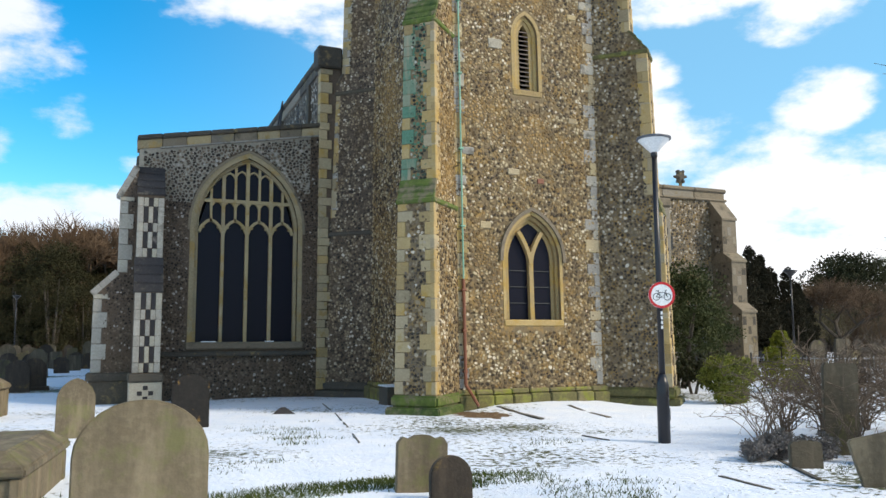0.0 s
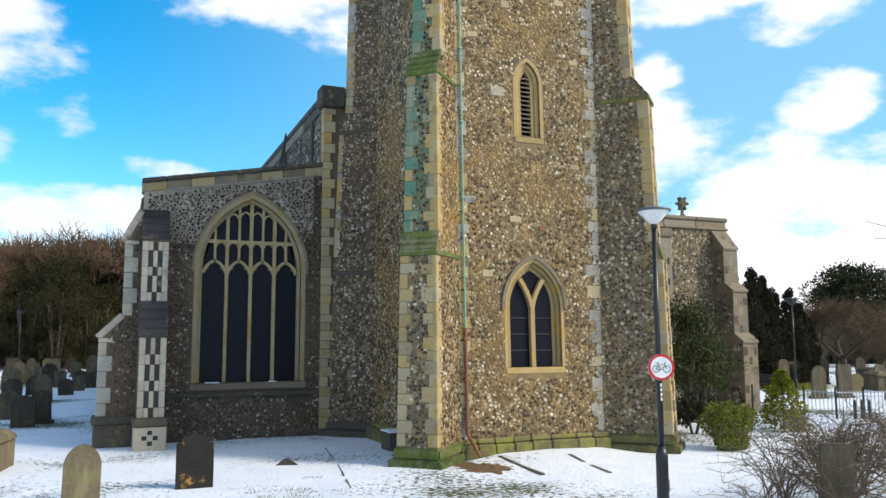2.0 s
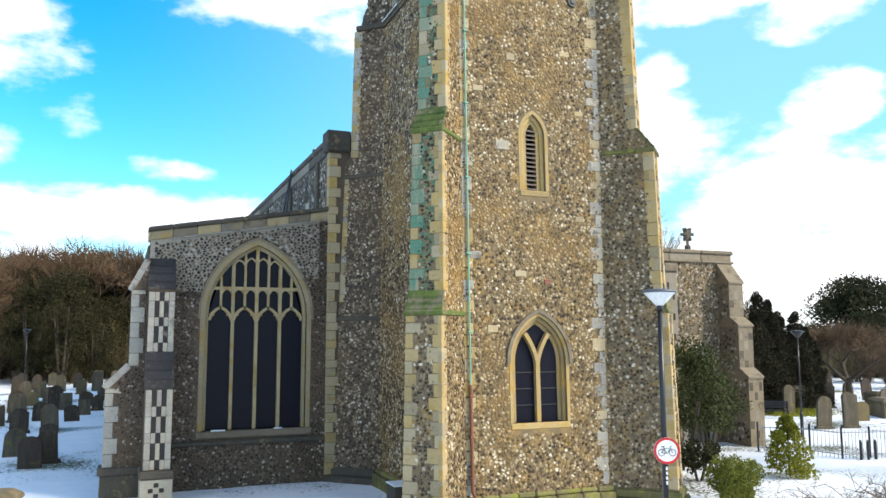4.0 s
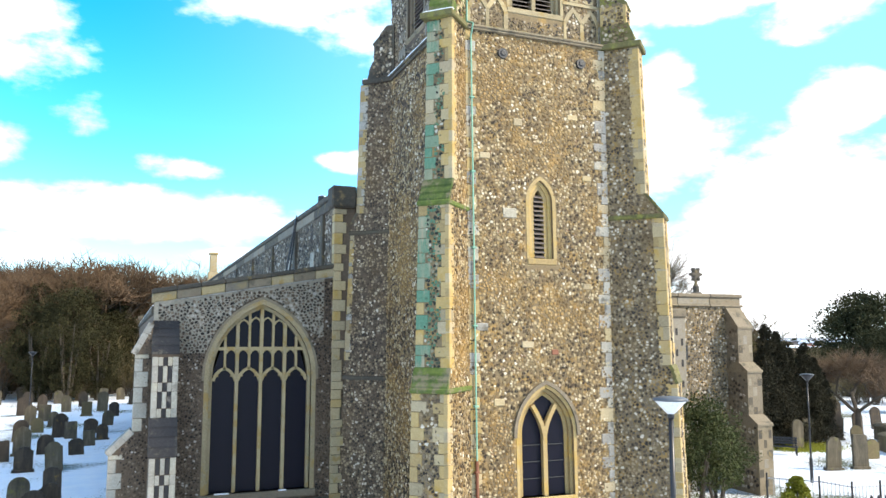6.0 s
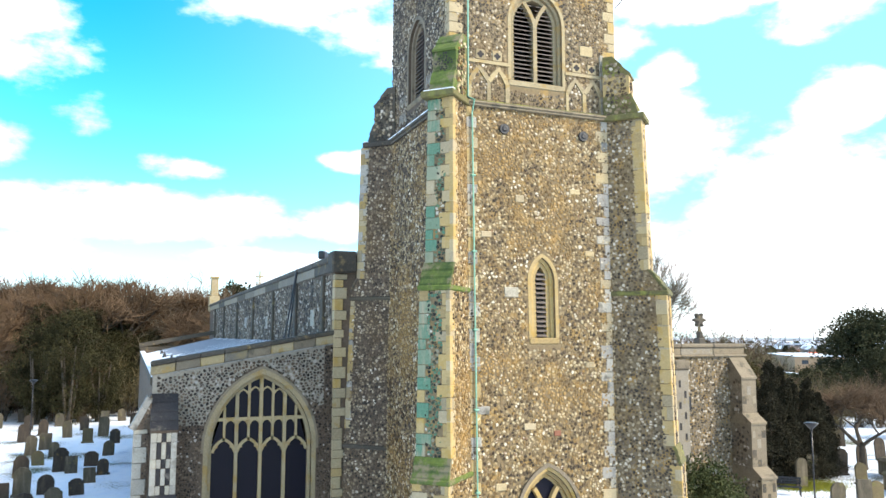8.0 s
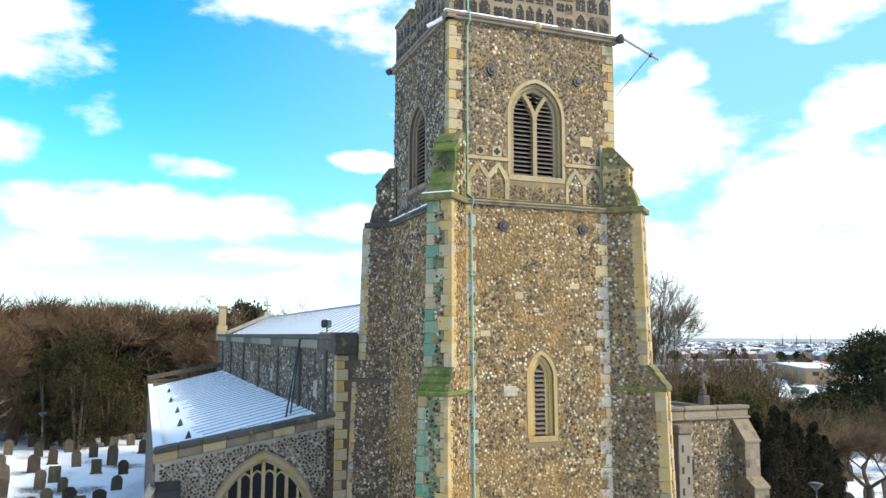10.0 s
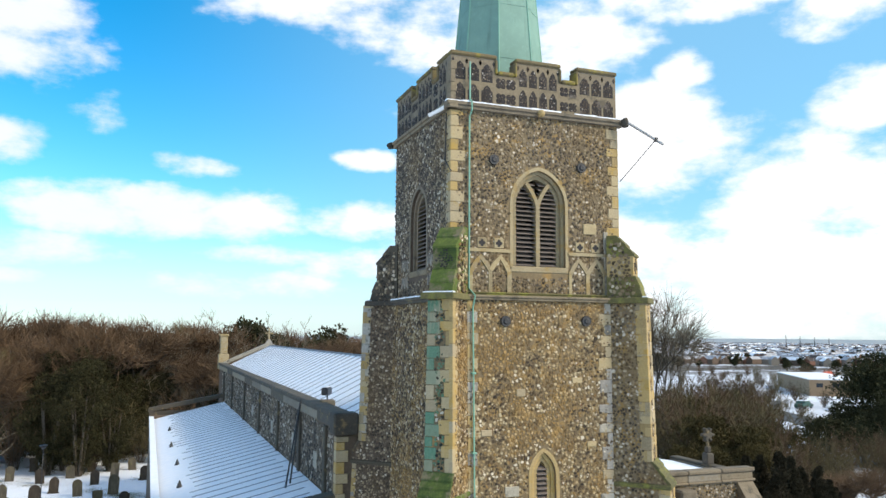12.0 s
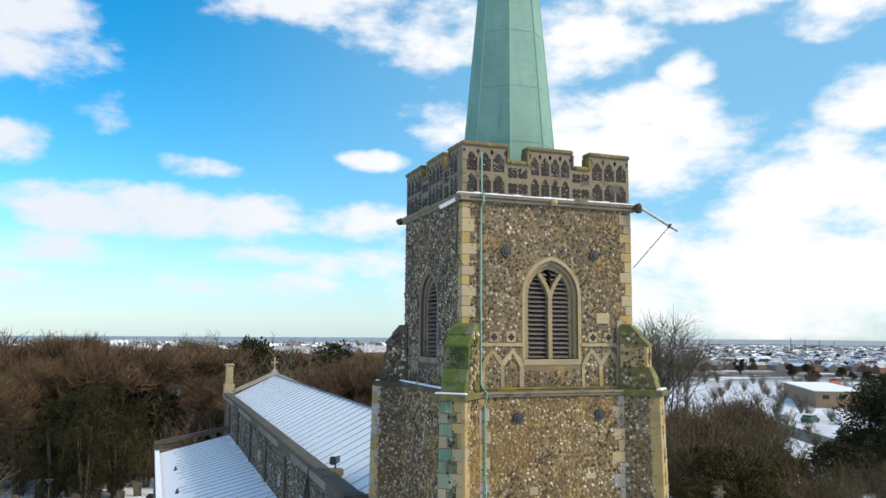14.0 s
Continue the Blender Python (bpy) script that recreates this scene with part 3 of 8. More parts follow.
def quoins(parent, F, edge, side, v0, v1, mats, long=0.40, short=0.24, h=0.30, proud=0.015, rng=random, t=0.3):
    """Alternating corner stones up an edge; edge is a function of v, side is +1 where the stones reach to plus u."""
    v, k = v0, 0
    while v < v1 - 0.1:
        hh = min(h * rng.choice((0.85, 1.0, 1.0, 1.2)), v1 - v)
        w = round((long if k % 2 else short) * rng.choice((0.9, 1.0, 1.1)), 2)
        mat = rng.choice(mats)
        piece("quoin", parent, F, edge(v + hh / 2) + side * (w / 2 - 0.012), v + hh / 2, proud + rng.uniform(0, 0.008), w, round(hh - 0.012, 2), t, mat)
        v += hh
        k += 1


def tube(V, Fc, p0, p1, r0, r1, n=6, cap=False):
    d = (p1 - p0)
    if d.length < 1e-6:
        return
    d.normalize()
    a = d.orthogonal().normalized()
    b = d.cross(a)
    k = len(V)
    for p, r in ((p0, r0), (p1, r1)):
        for i in range(n):
            t = 2 * math.pi * i / n
            V.append(tuple(p + a * (math.cos(t) * r) + b * (math.sin(t) * r)))
    for i in range(n):
        j = (i + 1) % n
        Fc.append([k + i, k + j, k + n + j, k + n + i])
    if cap:
        Fc.append([k + i for i in range(n)][::-1])
        Fc.append([k + n + i for i in range(n)])


def rod(name, pts, r, mat, parent=None, label="", n=8, r_end=None):
    V, Fc = [], []
    pts = [Vector(p) for p in pts]
    m = len(pts) - 1
    for i, (a, b) in enumerate(zip(pts, pts[1:])):
        ra = r + ((r_end - r) * i / m if r_end is not None else 0)
        rb = r + ((r_end - r) * (i + 1) / m if r_end is not None else 0)
        tube(V, Fc, a, b, ra, rb, n, True)
    me = bpy.data.meshes.new(name)
    me.from_pydata(V, [], Fc)
    return link(name, me, mat, parent, label)


def lathe(name, prof, mat, parent=None, label="", n=20, at=(0, 0, 0), smooth=True):
    """A turned shape from (radius, height) pairs."""
    bm = bmesh.new()
    rings = []
    for r, z in prof:
        rings.append([bm.verts.new((at[0] + r * math.cos(2 * math.pi * i / n), at[1] + r * math.sin(2 * math.pi * i / n), at[2] + z)) for i in range(n)])
    for a, b in zip(rings, rings[1:]):
        for i in range(n):
            j = (i + 1) % n
            bm.faces.new((a[i], a[j], b[j], b[i]))
    bm.faces.new(rings[0][::-1])
    bm.faces.new(rings[-1])
    return part(name, bm, mat, parent, label, smooth)

# ---- ground and sea ----
def bank(x, y):
    """Snow drifted up against the west wall of the tower."""
    across = np.clip((x - 7.6) / 1.2, 0, 1) * np.clip((12.4 - x) / 0.9, 0, 1)
    return 0.12 * across * np.exp(-((np.minimum(y, 17.7) - 17.7) / 1.1) ** 2) * np.clip((19.5 - y) / 1.0, 0, 1)


def make_ground():
    def axis(fine0, fine1, step, lo, hi):
        a = list(np.arange(fine0, fine1, step))
        out, s, x = [], step, fine1
        while x < hi:
            out.append(x)
            s *= 1.35
            x += s
        low, s, x = [], step, fine0
        while x > lo:
            s *= 1.35
            x -= s
            low.append(max(x, lo))
        return np.array(low[::-1] + a + out + [hi])

    xs, ys = axis(-9, 17, 0.2, -900, 1300), axis(3, 27, 0.2, -300, 1400)
    X, Y = np.meshgrid(xs, ys)
    Z = np.array([noise.fractal(Vector((x * 0.45, y * 0.45, 0)), 0.9, 2.1, 5) if -12 < x < 20 and 0 < y < 30 else 0.0 for x, y in zip(X.ravel(), Y.ravel())])
    fade = np.clip(1 - np.hypot(X - 4, Y - 14) / 26, 0, 1).ravel()
    Z = Z * 0.05 * fade + bank(X, Y).ravel()
    n, m = len(xs), len(ys)
    idx = np.arange(n * m).reshape(m, n)
    faces = np.stack([idx[:-1, :-1], idx[:-1, 1:], idx[1:, 1:], idx[1:, :-1]], -1).reshape(-1, 4)
    me = bpy.data.meshes.new("ground")
    me.from_pydata(np.stack([X.ravel(), Y.ravel(), Z], -1).tolist(), [], faces.tolist())
    me.shade_smooth()
    tagged(link("ground", me, ground_mat("snowy_turf")), "thin patchy snow over winter churchyard grass", "ground", kind="structure")
    m, nt, bs = shader("sea")
    nt.links.new(ramp_node(nt, [(0.3, (0.20, 0.24, 0.27)), (0.7, (0.27, 0.30, 0.32))], noise_node(nt, 0.004, 4)), bs.inputs["Base Color"])
    bs.inputs["Roughness"].default_value = 0.5
    bm = bmesh.new()
    vs = [bm.verts.new(p) for p in ((-3300, 1100, -0.6), (1000, 1100, -0.6), (1000, -300, -0.6), (3400, -300, -0.6), (3400, 3600, -0.6), (-3300, 3600, -0.6))]
    bmesh.ops.triangulate(bm, faces=[bm.faces.new(vs)])
    tagged(part("water", bm, m), "flat grey-blue sea on the horizon", "sea", kind="structure")


make_ground()

# ---- the tower ----
tower = thing("church_tower", "square flint church tower with battlements and green copper spire", "tower")
TZ = 14.42
XL = lambda z: 6.97 + 0.0167 * z
XR = lambda z: 12.55 - 0.001 * z
YF = lambda z: 17.92 + 0.0285 * z
YB = 23.65
FRONT = Plane((0, 17.92, 0), 0, (0, 0.0285))
LEFT = Plane((6.97, 0, 0), -90, (0.0167, 0))
BFRONT = Plane((0, 18.6, 0))
BLEFT = Plane((7.31, 0, 0), -90)
UC = 9.84


def reveal(uc, half, sill, spring, rise, fw):
    """The hole that a moulded frame of width fw fills."""
    return arch(uc, half + 0.66 * fw, sill, spring, rise + 0.66 * fw * 1.15)


WEST = (UC, 0.62, 2.2, 3.75, 0.98, 0.26)
LANCET = (UC, 0.15, 8.32, 9.84, 0.37, 0.30)
BELFRY = (9.96, 0.62, 15.38, 17.10, 0.75, 0.28)
BELFRY_SIDE = (-21.2, 0.52, 15.38, 16.95, 0.62, 0.30)
big_open, slit_open, bel_open, side_open = (reveal(*q) for q in (WEST, LANCET, BELFRY, BELFRY_SIDE))

bm = bmesh.new()
pierced(bm, FRONT, XL, XR, -0.3, TZ, [big_open, slit_open], -0.75, 0)
part("wall", bm, M_MORTAR, tower, "mixed flint rubble wall in tan mortar")
# left and back walls: shade put into the colour with darker mortar
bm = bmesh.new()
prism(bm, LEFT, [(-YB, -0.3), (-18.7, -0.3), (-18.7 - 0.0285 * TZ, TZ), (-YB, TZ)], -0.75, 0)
part("wall", bm, M_MORTAR_DARK_AND_SHADE, tower)
bm = bmesh.new()
prism(bm, Plane((12.55, 0, 0), 90), [(18.68, -0.3), (YB, -0.3), (YB, TZ), (18.68 + 0.0285 * TZ, TZ)], -0.75, 0)
part("wall", bm, M_MORTAR, tower)
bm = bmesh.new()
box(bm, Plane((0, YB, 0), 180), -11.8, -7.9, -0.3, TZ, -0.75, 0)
part("wall", bm, M_MORTAR_DARK_AND_SHADE, tower)
# belfry
bm = bmesh.new()
pierced(bm, BFRONT, 7.31, 12.52, TZ, 19.6, [bel_open], -0.7, 0)
part("belfry_wall", bm, M_MORTAR, tower)
# belfry's left and back again take darker mortar as painted shade
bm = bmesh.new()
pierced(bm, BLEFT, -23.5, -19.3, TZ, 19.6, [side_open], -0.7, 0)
part("belfry_wall", bm, M_MORTAR_DARK_AND_SHADE, tower)
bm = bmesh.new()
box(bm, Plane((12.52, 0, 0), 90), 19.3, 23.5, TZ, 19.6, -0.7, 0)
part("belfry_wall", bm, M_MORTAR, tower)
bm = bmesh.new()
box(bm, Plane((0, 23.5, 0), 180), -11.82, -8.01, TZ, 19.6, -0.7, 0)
part("belfry_wall", bm, M_MORTAR_DARK_AND_SHADE, tower)
for z in (5.6, 11.5, 14.7):
    slab("floor_deck", WORLD, 7.8, 11.75, z, z + 0.2, -22.8, -19.4, M_WOOD, tower)
slab("roof_deck", WORLD, 7.36, 12.46, 19.62, 19.9, -23.44, -18.66, M_LEAD, tower, "snow-dusted lead tower roof")

# plinth
plr = random.Random(14)
for F, u0, u1 in ((FRONT, 7.6, 11.95), (LEFT, -22.9, -18.55)):
    u = u0
    while u < u1 - 0.2:
        w = min(plr.uniform(0.45, 0.8), u1 - u)
        sink = plr.uniform(0, 0.03)
        slab("plinth_stone", F, u, u + w - 0.012, -0.2, 0.36 - sink, -0.2, 0.19 + plr.uniform(-0.02, 0.02), plr.choice((M_ALGAE, M_ALGAE, M_PLINTH)), tower, "", 0.035)
        slab("plinth_course", F, u, u + w - 0.008, 0.36 - sink, 0.485 - plr.uniform(0, 0.02), -0.2, 0.10 + plr.uniform(-0.015, 0.015), plr.choice((M_STONE_YEL, M_PLINTH, M_PLINTH)), tower, "", 0.035)
        u += w


def foil(u, v, r, spin=0.0, n=32):
    """Outline of a quatrefoil."""
    return [(u + r * (0.62 + 0.38 * abs(math.cos(2 * a)) ** 0.7) * math.cos(a + spin), v + r * (0.62 + 0.38 * abs(math.cos(2 * a)) ** 0.7) * math.sin(a + spin)) for a in np.linspace(0, 2 * math.pi, n + 1)[:-1]]


def buttress(parent, C0, drift, angle, mats, skin_end, skin_side, flint_m, seed, visible, reach=(0.98, 0.83, 0.56), end_flint=None, mats_in=None, wrap=0.22):
    """A stepped, gently tapering diagonal buttress. angle: the plane angle of its end face."""
    rng = random.Random(seed)
    b = new("buttress")
    b.parent = parent
    b["label"] = "stepped diagonal flint buttress with limestone quoins"
    stages = [(-0.2, 5.03, 5.5, reach[0], 1.04, 0.92), (5.5, 9.58, 10.15, reach[1], 0.90, 0.79), (10.15, TZ, TZ, reach[2], 0.76, 0.68)]
    ends, sides = [], []
    at = lambda z: Plane((C0[0] + drift[0] * z, C0[1] + drift[1] * z, 0), angle)
    for i, (z0, z1, zs, L, w0, w1) in enumerate(stages):
        L2 = stages[i + 1][3] if i < 2 else L
        A, B, T = at(z0), at(z1), at(zs)
        bm = bmesh.new()
        rings = []
        for F, z, w, l in ((A, z0, w0, L), (B, z1, w1, L), (T, zs, w1 - 0.01, L2)):
            rings.append([bm.verts.new(F.p(u, z, d)) for u, d in ((-w / 2, -0.9), (w / 2, -0.9), (w / 2, l), (-w / 2, l))])
            if z1 == zs and len(rings) == 2:
                break
        for r0, r1 in zip(rings, rings[1:]):
            for k in range(4):
                bm.faces.new((r0[k], r0[(k + 1) % 4], r1[(k + 1) % 4], r1[k]))
        bm.faces.new(rings[0][::-1])
        bm.faces.new(rings[-1])
        part("core", bm, skin_side, b)
        lean = (drift[0], drift[1])
        slope = (w1 - w0) / 2 / (z1 - z0)
        if zs > z1:
            for c in range(3):
                f0, f1 = c / 3, (c + 1) / 3
                za, zb = z1 + (zs - z1) * f0, z1 + (zs - z1) * f1
                la, lb = L + (L2 - L) * f0, L + (L2 - L) * f1
                bm = bmesh.new()
                prof = [(la - 0.02, za - 0.015), (la + 0.035, za), (la + 0.035, za + 0.05), (lb + 0.015, zb + 0.02), (lb - 0.06, zb + 0.02)]
                q = at(z1)
                prism(bm, Plane((q.o.x, q.o.y, 0), angle - 90), prof, -w1 / 2 - 0.015, w1 / 2 + 0.015)
                part("weathering", bm, skin_end[1], b, "sloping mossy offset stones" if c == 0 else "")
        if zs > z1 and not (angle == 45 and i == 0):
            bm = bmesh.new()
            box(bm, at(z1), -w1 / 2 - 0.055, w1 / 2 + 0.055, z1 - 0.12, z1 + 0.012, -0.5, L + 0.07)
            bmesh.ops.bevel(bm, geom=bm.edges[:], offset=0.03, segments=1, affect="EDGES")
            part("drip_course", bm, skin_end[0], b)
        zq = max(z0, 0.45)
        end = Plane(Vector((C0[0], C0[1], 0)) + A.n * L, angle, lean)
        for sg in (-1, 1):
            quoins(b, end, lambda v, sg=sg: sg * (w0 / 2 + slope * (v - z0)), -sg, zq, z1, mats[i] if sg < 0 or not mats_in else mats_in, rng=rng, long=0.36, short=0.23)
        ends.append(nodules(end, -w0 / 2, w0 / 2, zq, z1, 0.092, seed + i, lambda U, V: np.abs(U) < w0 / 2 - 0.25, 0.022, 0.003, 0.72, 0.22))
        for side in visible:
            o = Vector((C0[0], C0[1], 0)) + A.u * (side * (w0 / 2 - slope * z0))
            ln = Vector((drift[0], drift[1], 0)) + A.u * (side * slope)
            S = Plane(o, angle + 90 * side, (ln.x, ln.y))
            lo, hi = (-L, 0.6) if side > 0 else (-0.6, L)

            def keep(U, V, side=side):
                out = -U if side > 0 else U
                lim = np.where(V > z1, L + (L2 - L) * (V - z1) / max(zs - z1, 0.01) - 0.08, L - wrap)
                return out < lim

            quoins(b, S, lambda v, side=side: -side * (L + 0.012), side, zq, z1, mats_in or mats[i], rng=rng, long=wrap * 1.3, short=wrap * 0.75, proud=0.012, t=0.12)

            sides.append(nodules(S, lo, hi, zq, zs, 0.088, seed + 10 * i + side, keep, 0.022, 0.003, 0.7, 0.24))
    L, w = stages[0][3], stages[0][4]
    E0 = at(0)
    for v0, v1, grow, bev in ((-0.2, 0.17, 0.16, 0.03), (0.17, 0.44, 0.07, 0.05)):
        bm = bmesh.new()
        box(bm, E0, -w / 2 - grow, w / 2 + grow, v0, v1, -0.5, L + grow + 0.02)
        bmesh.ops.bevel(bm, geom=bm.edges[:], offset=bev, segments=2, affect="EDGES")
        part("plinth_step", bm, skin_end[0], b)
    # head above the string course
    w = 0.66
    q = at(15)
    for prof in ([(-0.4, TZ + 0.12), (0.58, TZ + 0.12), (0.58, TZ + 0.18), (0.50, TZ + 0.42), (-0.4, TZ + 0.42)],
                 [(-0.4, TZ + 0.40), (0.52, TZ + 0.40), (0.52, TZ + 0.45), (0.38, TZ + 0.75), (-0.4, TZ + 0.75)],
                 [(-0.4, TZ + 0.72), (0.34, TZ + 0.72), (0.34, TZ + 1.3), (-0.4, TZ + 1.3)],
                 [(-0.4, TZ + 1.3), (0.38, TZ + 1.3), (0.38, TZ + 1.36), (0.10, TZ + 1.62), (-0.4, TZ + 1.62)],
                 [(-0.4, TZ + 1.58), (0.14, TZ + 1.58), (0.14, TZ + 1.63), (-0.12, TZ + 1.9), (-0.4, TZ + 1.9)]):
        bm = bmesh.new()
        prism(bm, Plane((q.o.x, q.o.y, 0), angle - 90), prof, -w / 2, w / 2)
        part("head_stone", bm, skin_end[1] if len(prof) > 4 else skin_end[2], b)
    S = Plane(Vector((q.o.x, q.o.y, 0)) + q.n * 0.34, angle)
    stuff_mesh("flint_panel", [nodules(S, -w / 2, w / 2, TZ + 0.75, TZ + 1.28, 0.07, seed + 5, lambda U, V: in_outline(U, V, foil(0, TZ + 1.02, 0.25)), 0.02, 0.008, 1.0, 0.05)], M_KNAPPED, b)
    for side in visible:
        S = Plane(Vector((q.o.x, q.o.y, 0)) + q.u * (side * w / 2), angle + 90 * side)
        sides.append(nodules(S, -0.3, 0.3, TZ + 0.15, TZ + 1.7, 0.11, seed + 6, lambda U, V, side=side: (-U if side > 0 else U) < 0.55 - (V - TZ) * 0.27, 0.03, 0.004, 0.9))
    stuff_mesh("flint_facing", ends[:1], M_FLINT_DIM if end_flint else flint_m, b)
    stuff_mesh("flint_facing", ends[1:], end_flint or flint_m, b)
    if sides:
        stuff_mesh("flint_facing", sides, flint_m, b)
    return b


NEAR_MATS = [[M_STONE, M_STONE, M_STONE_YEL], [M_STAIN, M_STAIN, M_STAIN, M_STONE_YEL], [M_STAIN, M_STAIN, M_STONE]]
PLAIN_MATS = [[M_STONE, M_STONE_YEL, M_STONE_GREY]] * 3
buttress(tower, (6.97, 17.93), (0.0167, 0.0285), -45, NEAR_MATS, (M_MOSS, M_MOSS, M_MOSS), M_MORTAR, M_FLINT, 100, (1,), end_flint=M_FLINT_STAIN, mats_in=[M_STONE, M_STONE_YEL, M_STONE_YEL], wrap=0.14)
buttress(tower, (12.66, 17.93), (-0.011, 0.0285), 45, [[M_STONE_YEL, M_STONE_YEL, M_STONE]] * 3, (M_ALGAE, M_ALGAE, M_STONE_YEL), M_MORTAR, M_FLINT_DIM, 200, (-1,), (1.18, 1.05, 0.62))
# rear-left buttress: darker mortar, flint and stone paint in its shaded side
buttress(tower, (6.97, 23.65), (0.0167, 0), -135, PLAIN_MATS, (M_STONE_DARK, M_STONE_DARK, M_STONE_DARK), M_MORTAR_DARK_AND_SHADE, M_FLINT_DIM, 300, (1,), (1.35, 1.1, 0.78))

# flintwork on the walls
around = lambda q, U, V: ~in_outline(U, V, arch(q[0], q[1] + q[5] + 0.03, q[2] - 0.3, q[3], q[4] + q[5] * 1.15 + 0.05))
fl = lambda U, V: around(WEST, U, V) & around(LANCET, U, V)
stuff_mesh("flint_facing", [nodules(FRONT, 7.15, 12.4, 0.5, TZ, 0.092, 1, lambda U, V: fl(U, V) & (U > XL(V) + 0.3) & (U < XR(V) - 0.3), 0.024, 0.005, 0.66, 0.24)], M_FLINT, tower, "mixed flint and pebble facing")
stuff_mesh("flint_facing", [nodules(LEFT, -YB, -18.3, 0.3, TZ, 0.095, 2, lambda U, V: U < -18.2 - 0.0285 * V, 0.022, 0.003, 0.66, 0.25)], M_FLINT, tower)
kb = lambda U, V: around(BELFRY, U, V) & (U > 7.5) & (U < 12.34)
stuff_mesh("flint_facing", [nodules(BFRONT, 7.4, 12.4, TZ + 0.25, 19.6, 0.088, 3, kb, 0.022, 0.006, 0.78, 0.22)], M_FLINT_DIM, tower)
ks = lambda U, V: around(BELFRY_SIDE, U, V) & (U < -18.75)
stuff_mesh("flint_facing", [nodules(BLEFT, -23.5, -18.6, TZ + 0.25, 19.6, 0.082, 4, ks, 0.02, 0.004, 0.74, 0.25)], M_FLINT_DIM, tower)
rq = random.Random(5)
quoins(tower, BFRONT, lambda v: 7.31, 1, TZ + 1.2, 19.55, [M_STONE, M_STONE_YEL], rng=rq)
quoins(tower, BFRONT, lambda v: 12.52, -1, TZ + 1.0, 19.55, [M_STONE, M_STONE_YEL], rng=rq)
quoins(tower, FRONT, lambda v: XL(v) + 0.735 - 0.018 * v, 1, 0.5, TZ, [M_STONE, M_STONE_YEL, M_STONE_GREY], rng=rq, long=0.30, short=0.16, t=0.2)
quoins(tower, FRONT, lambda v: XR(v) - 0.735 + 0.015 * v, -1, 0.5, TZ, [M_STONE_GREY, M_STONE_GREY, M_STONE], rng=rq, long=0.38, short=0.19, t=0.2)
# odd larger stones in the flintwork
for u, v, w, h, m in ((10.15, 5.85, 0.2, 0.14, M_RUST), (9.35, 6.05, 0.34, 0.16, M_STONE), (8.9, 9.5, 0.4, 0.26, M_STONE_GREY), (8.2, 11.0, 0.3, 0.16, M_STONE), (10.9, 12.3, 0.32, 0.15, M_STONE),
                      (9.2, 12.0, 0.26, 0.2, M_STONE), (8.5, 4.6, 0.3, 0.18, M_STONE), (11.3, 10.6, 0.28, 0.14, M_STONE), (8.05, 6.5, 0.34, 0.2, M_STONE_GREY), (11.2, 7.6, 0.26, 0.16, M_STONE)):
    piece("set_stone", tower, FRONT, u, v, 0.03, w, h, 0.1, m)
piece("set_stone", tower, BFRONT, 11.55, 16.5, 0.03, 0.42, 0.3, 0.1, M_STONE)


def string_course(F, u0, u1, v, out, h, mat, snow=False):
    bm = bmesh.new()
    for a, b, c0, c1 in ((0, 0.55, 0.0, 0.7), (0.5, 1.0, 0.0, 1.0)):
        box(bm, F, u0, u1, v + h * a, v + h * b, -0.15, out * c1)
    bmesh.ops.bevel(bm, geom=bm.edges[:], offset=0.015, segments=1, affect="EDGES")
    part("string_course", bm, mat, tower)
    if snow:
        n = 24
        for i in range(n):
            bm = bmesh.new()
            if noise.noise(Vector((i * 0.37, v, u0))) < -0.42:
                continue
            a, b = u0 + (u1 - u0) * i / n, u0 + (u1 - u0) * (i + 1) / n
            box(bm, F, a, b + 0.01, v + h - 0.01, v + h + 0.035 + 0.03 * noise.noise(Vector((i * 0.9, 3, v))), -0.02, out * 0.85)
            part("snow_ledge", bm, M_SNOW, tower, "thin line of snow")


string_course(Plane((0, YF(TZ), 0)), 7.5, 12.2, TZ + 0.0, 0.12, 0.13, M_STONE_BROWN)
string_course(Plane((XL(TZ), 0, 0), -90), -YB + 0.35, -18.7, TZ - 0.02, 0.13, 0.17, M_STONE_DARK, True)
string_course(Plane((0, 18.45, 0)), 7.3, 12.4, TZ + 0.12, 0.05, 0.1, M_ALGAE)
string_course(BFRONT, 7.15, 12.68, 19.57, 0.15, 0.19, M_STONE_BROWN, True)
string_course(BLEFT, -23.66, -18.43, 19.57, 0.15, 0.19, M_STONE_BROWN)
for C, ang in (((6.97 + 0.16, 17.93 + 0.35), -45), ((12.53, 17.93 + 0.35), 45), ((7.2, 23.65), -135)):
    bm = bmesh.new()
    box(bm, Plane((C[0], C[1], 0), ang), -0.46, 0.46, TZ - 0.02, TZ + 0.14, -0.7, 0.68)
    bmesh.ops.bevel(bm, geom=bm.edges[:], offset=0.02, segments=1, affect="EDGES")
    part("string_course", bm, M_ALGAE if ang > -100 else M_STONE_DARK, tower)
    bm = bmesh.new()
    box(bm, Plane((C[0], C[1], 0), ang), -0.4, 0.44, TZ + 0.135, TZ + 0.175, 0.50, 0.645)
    bmesh.ops.bevel(bm, geom=bm.edges[:], offset=0.012, segments=1, affect="EDGES")
    part("snow_ledge", bm, M_SNOW, tower, "thin line of snow")


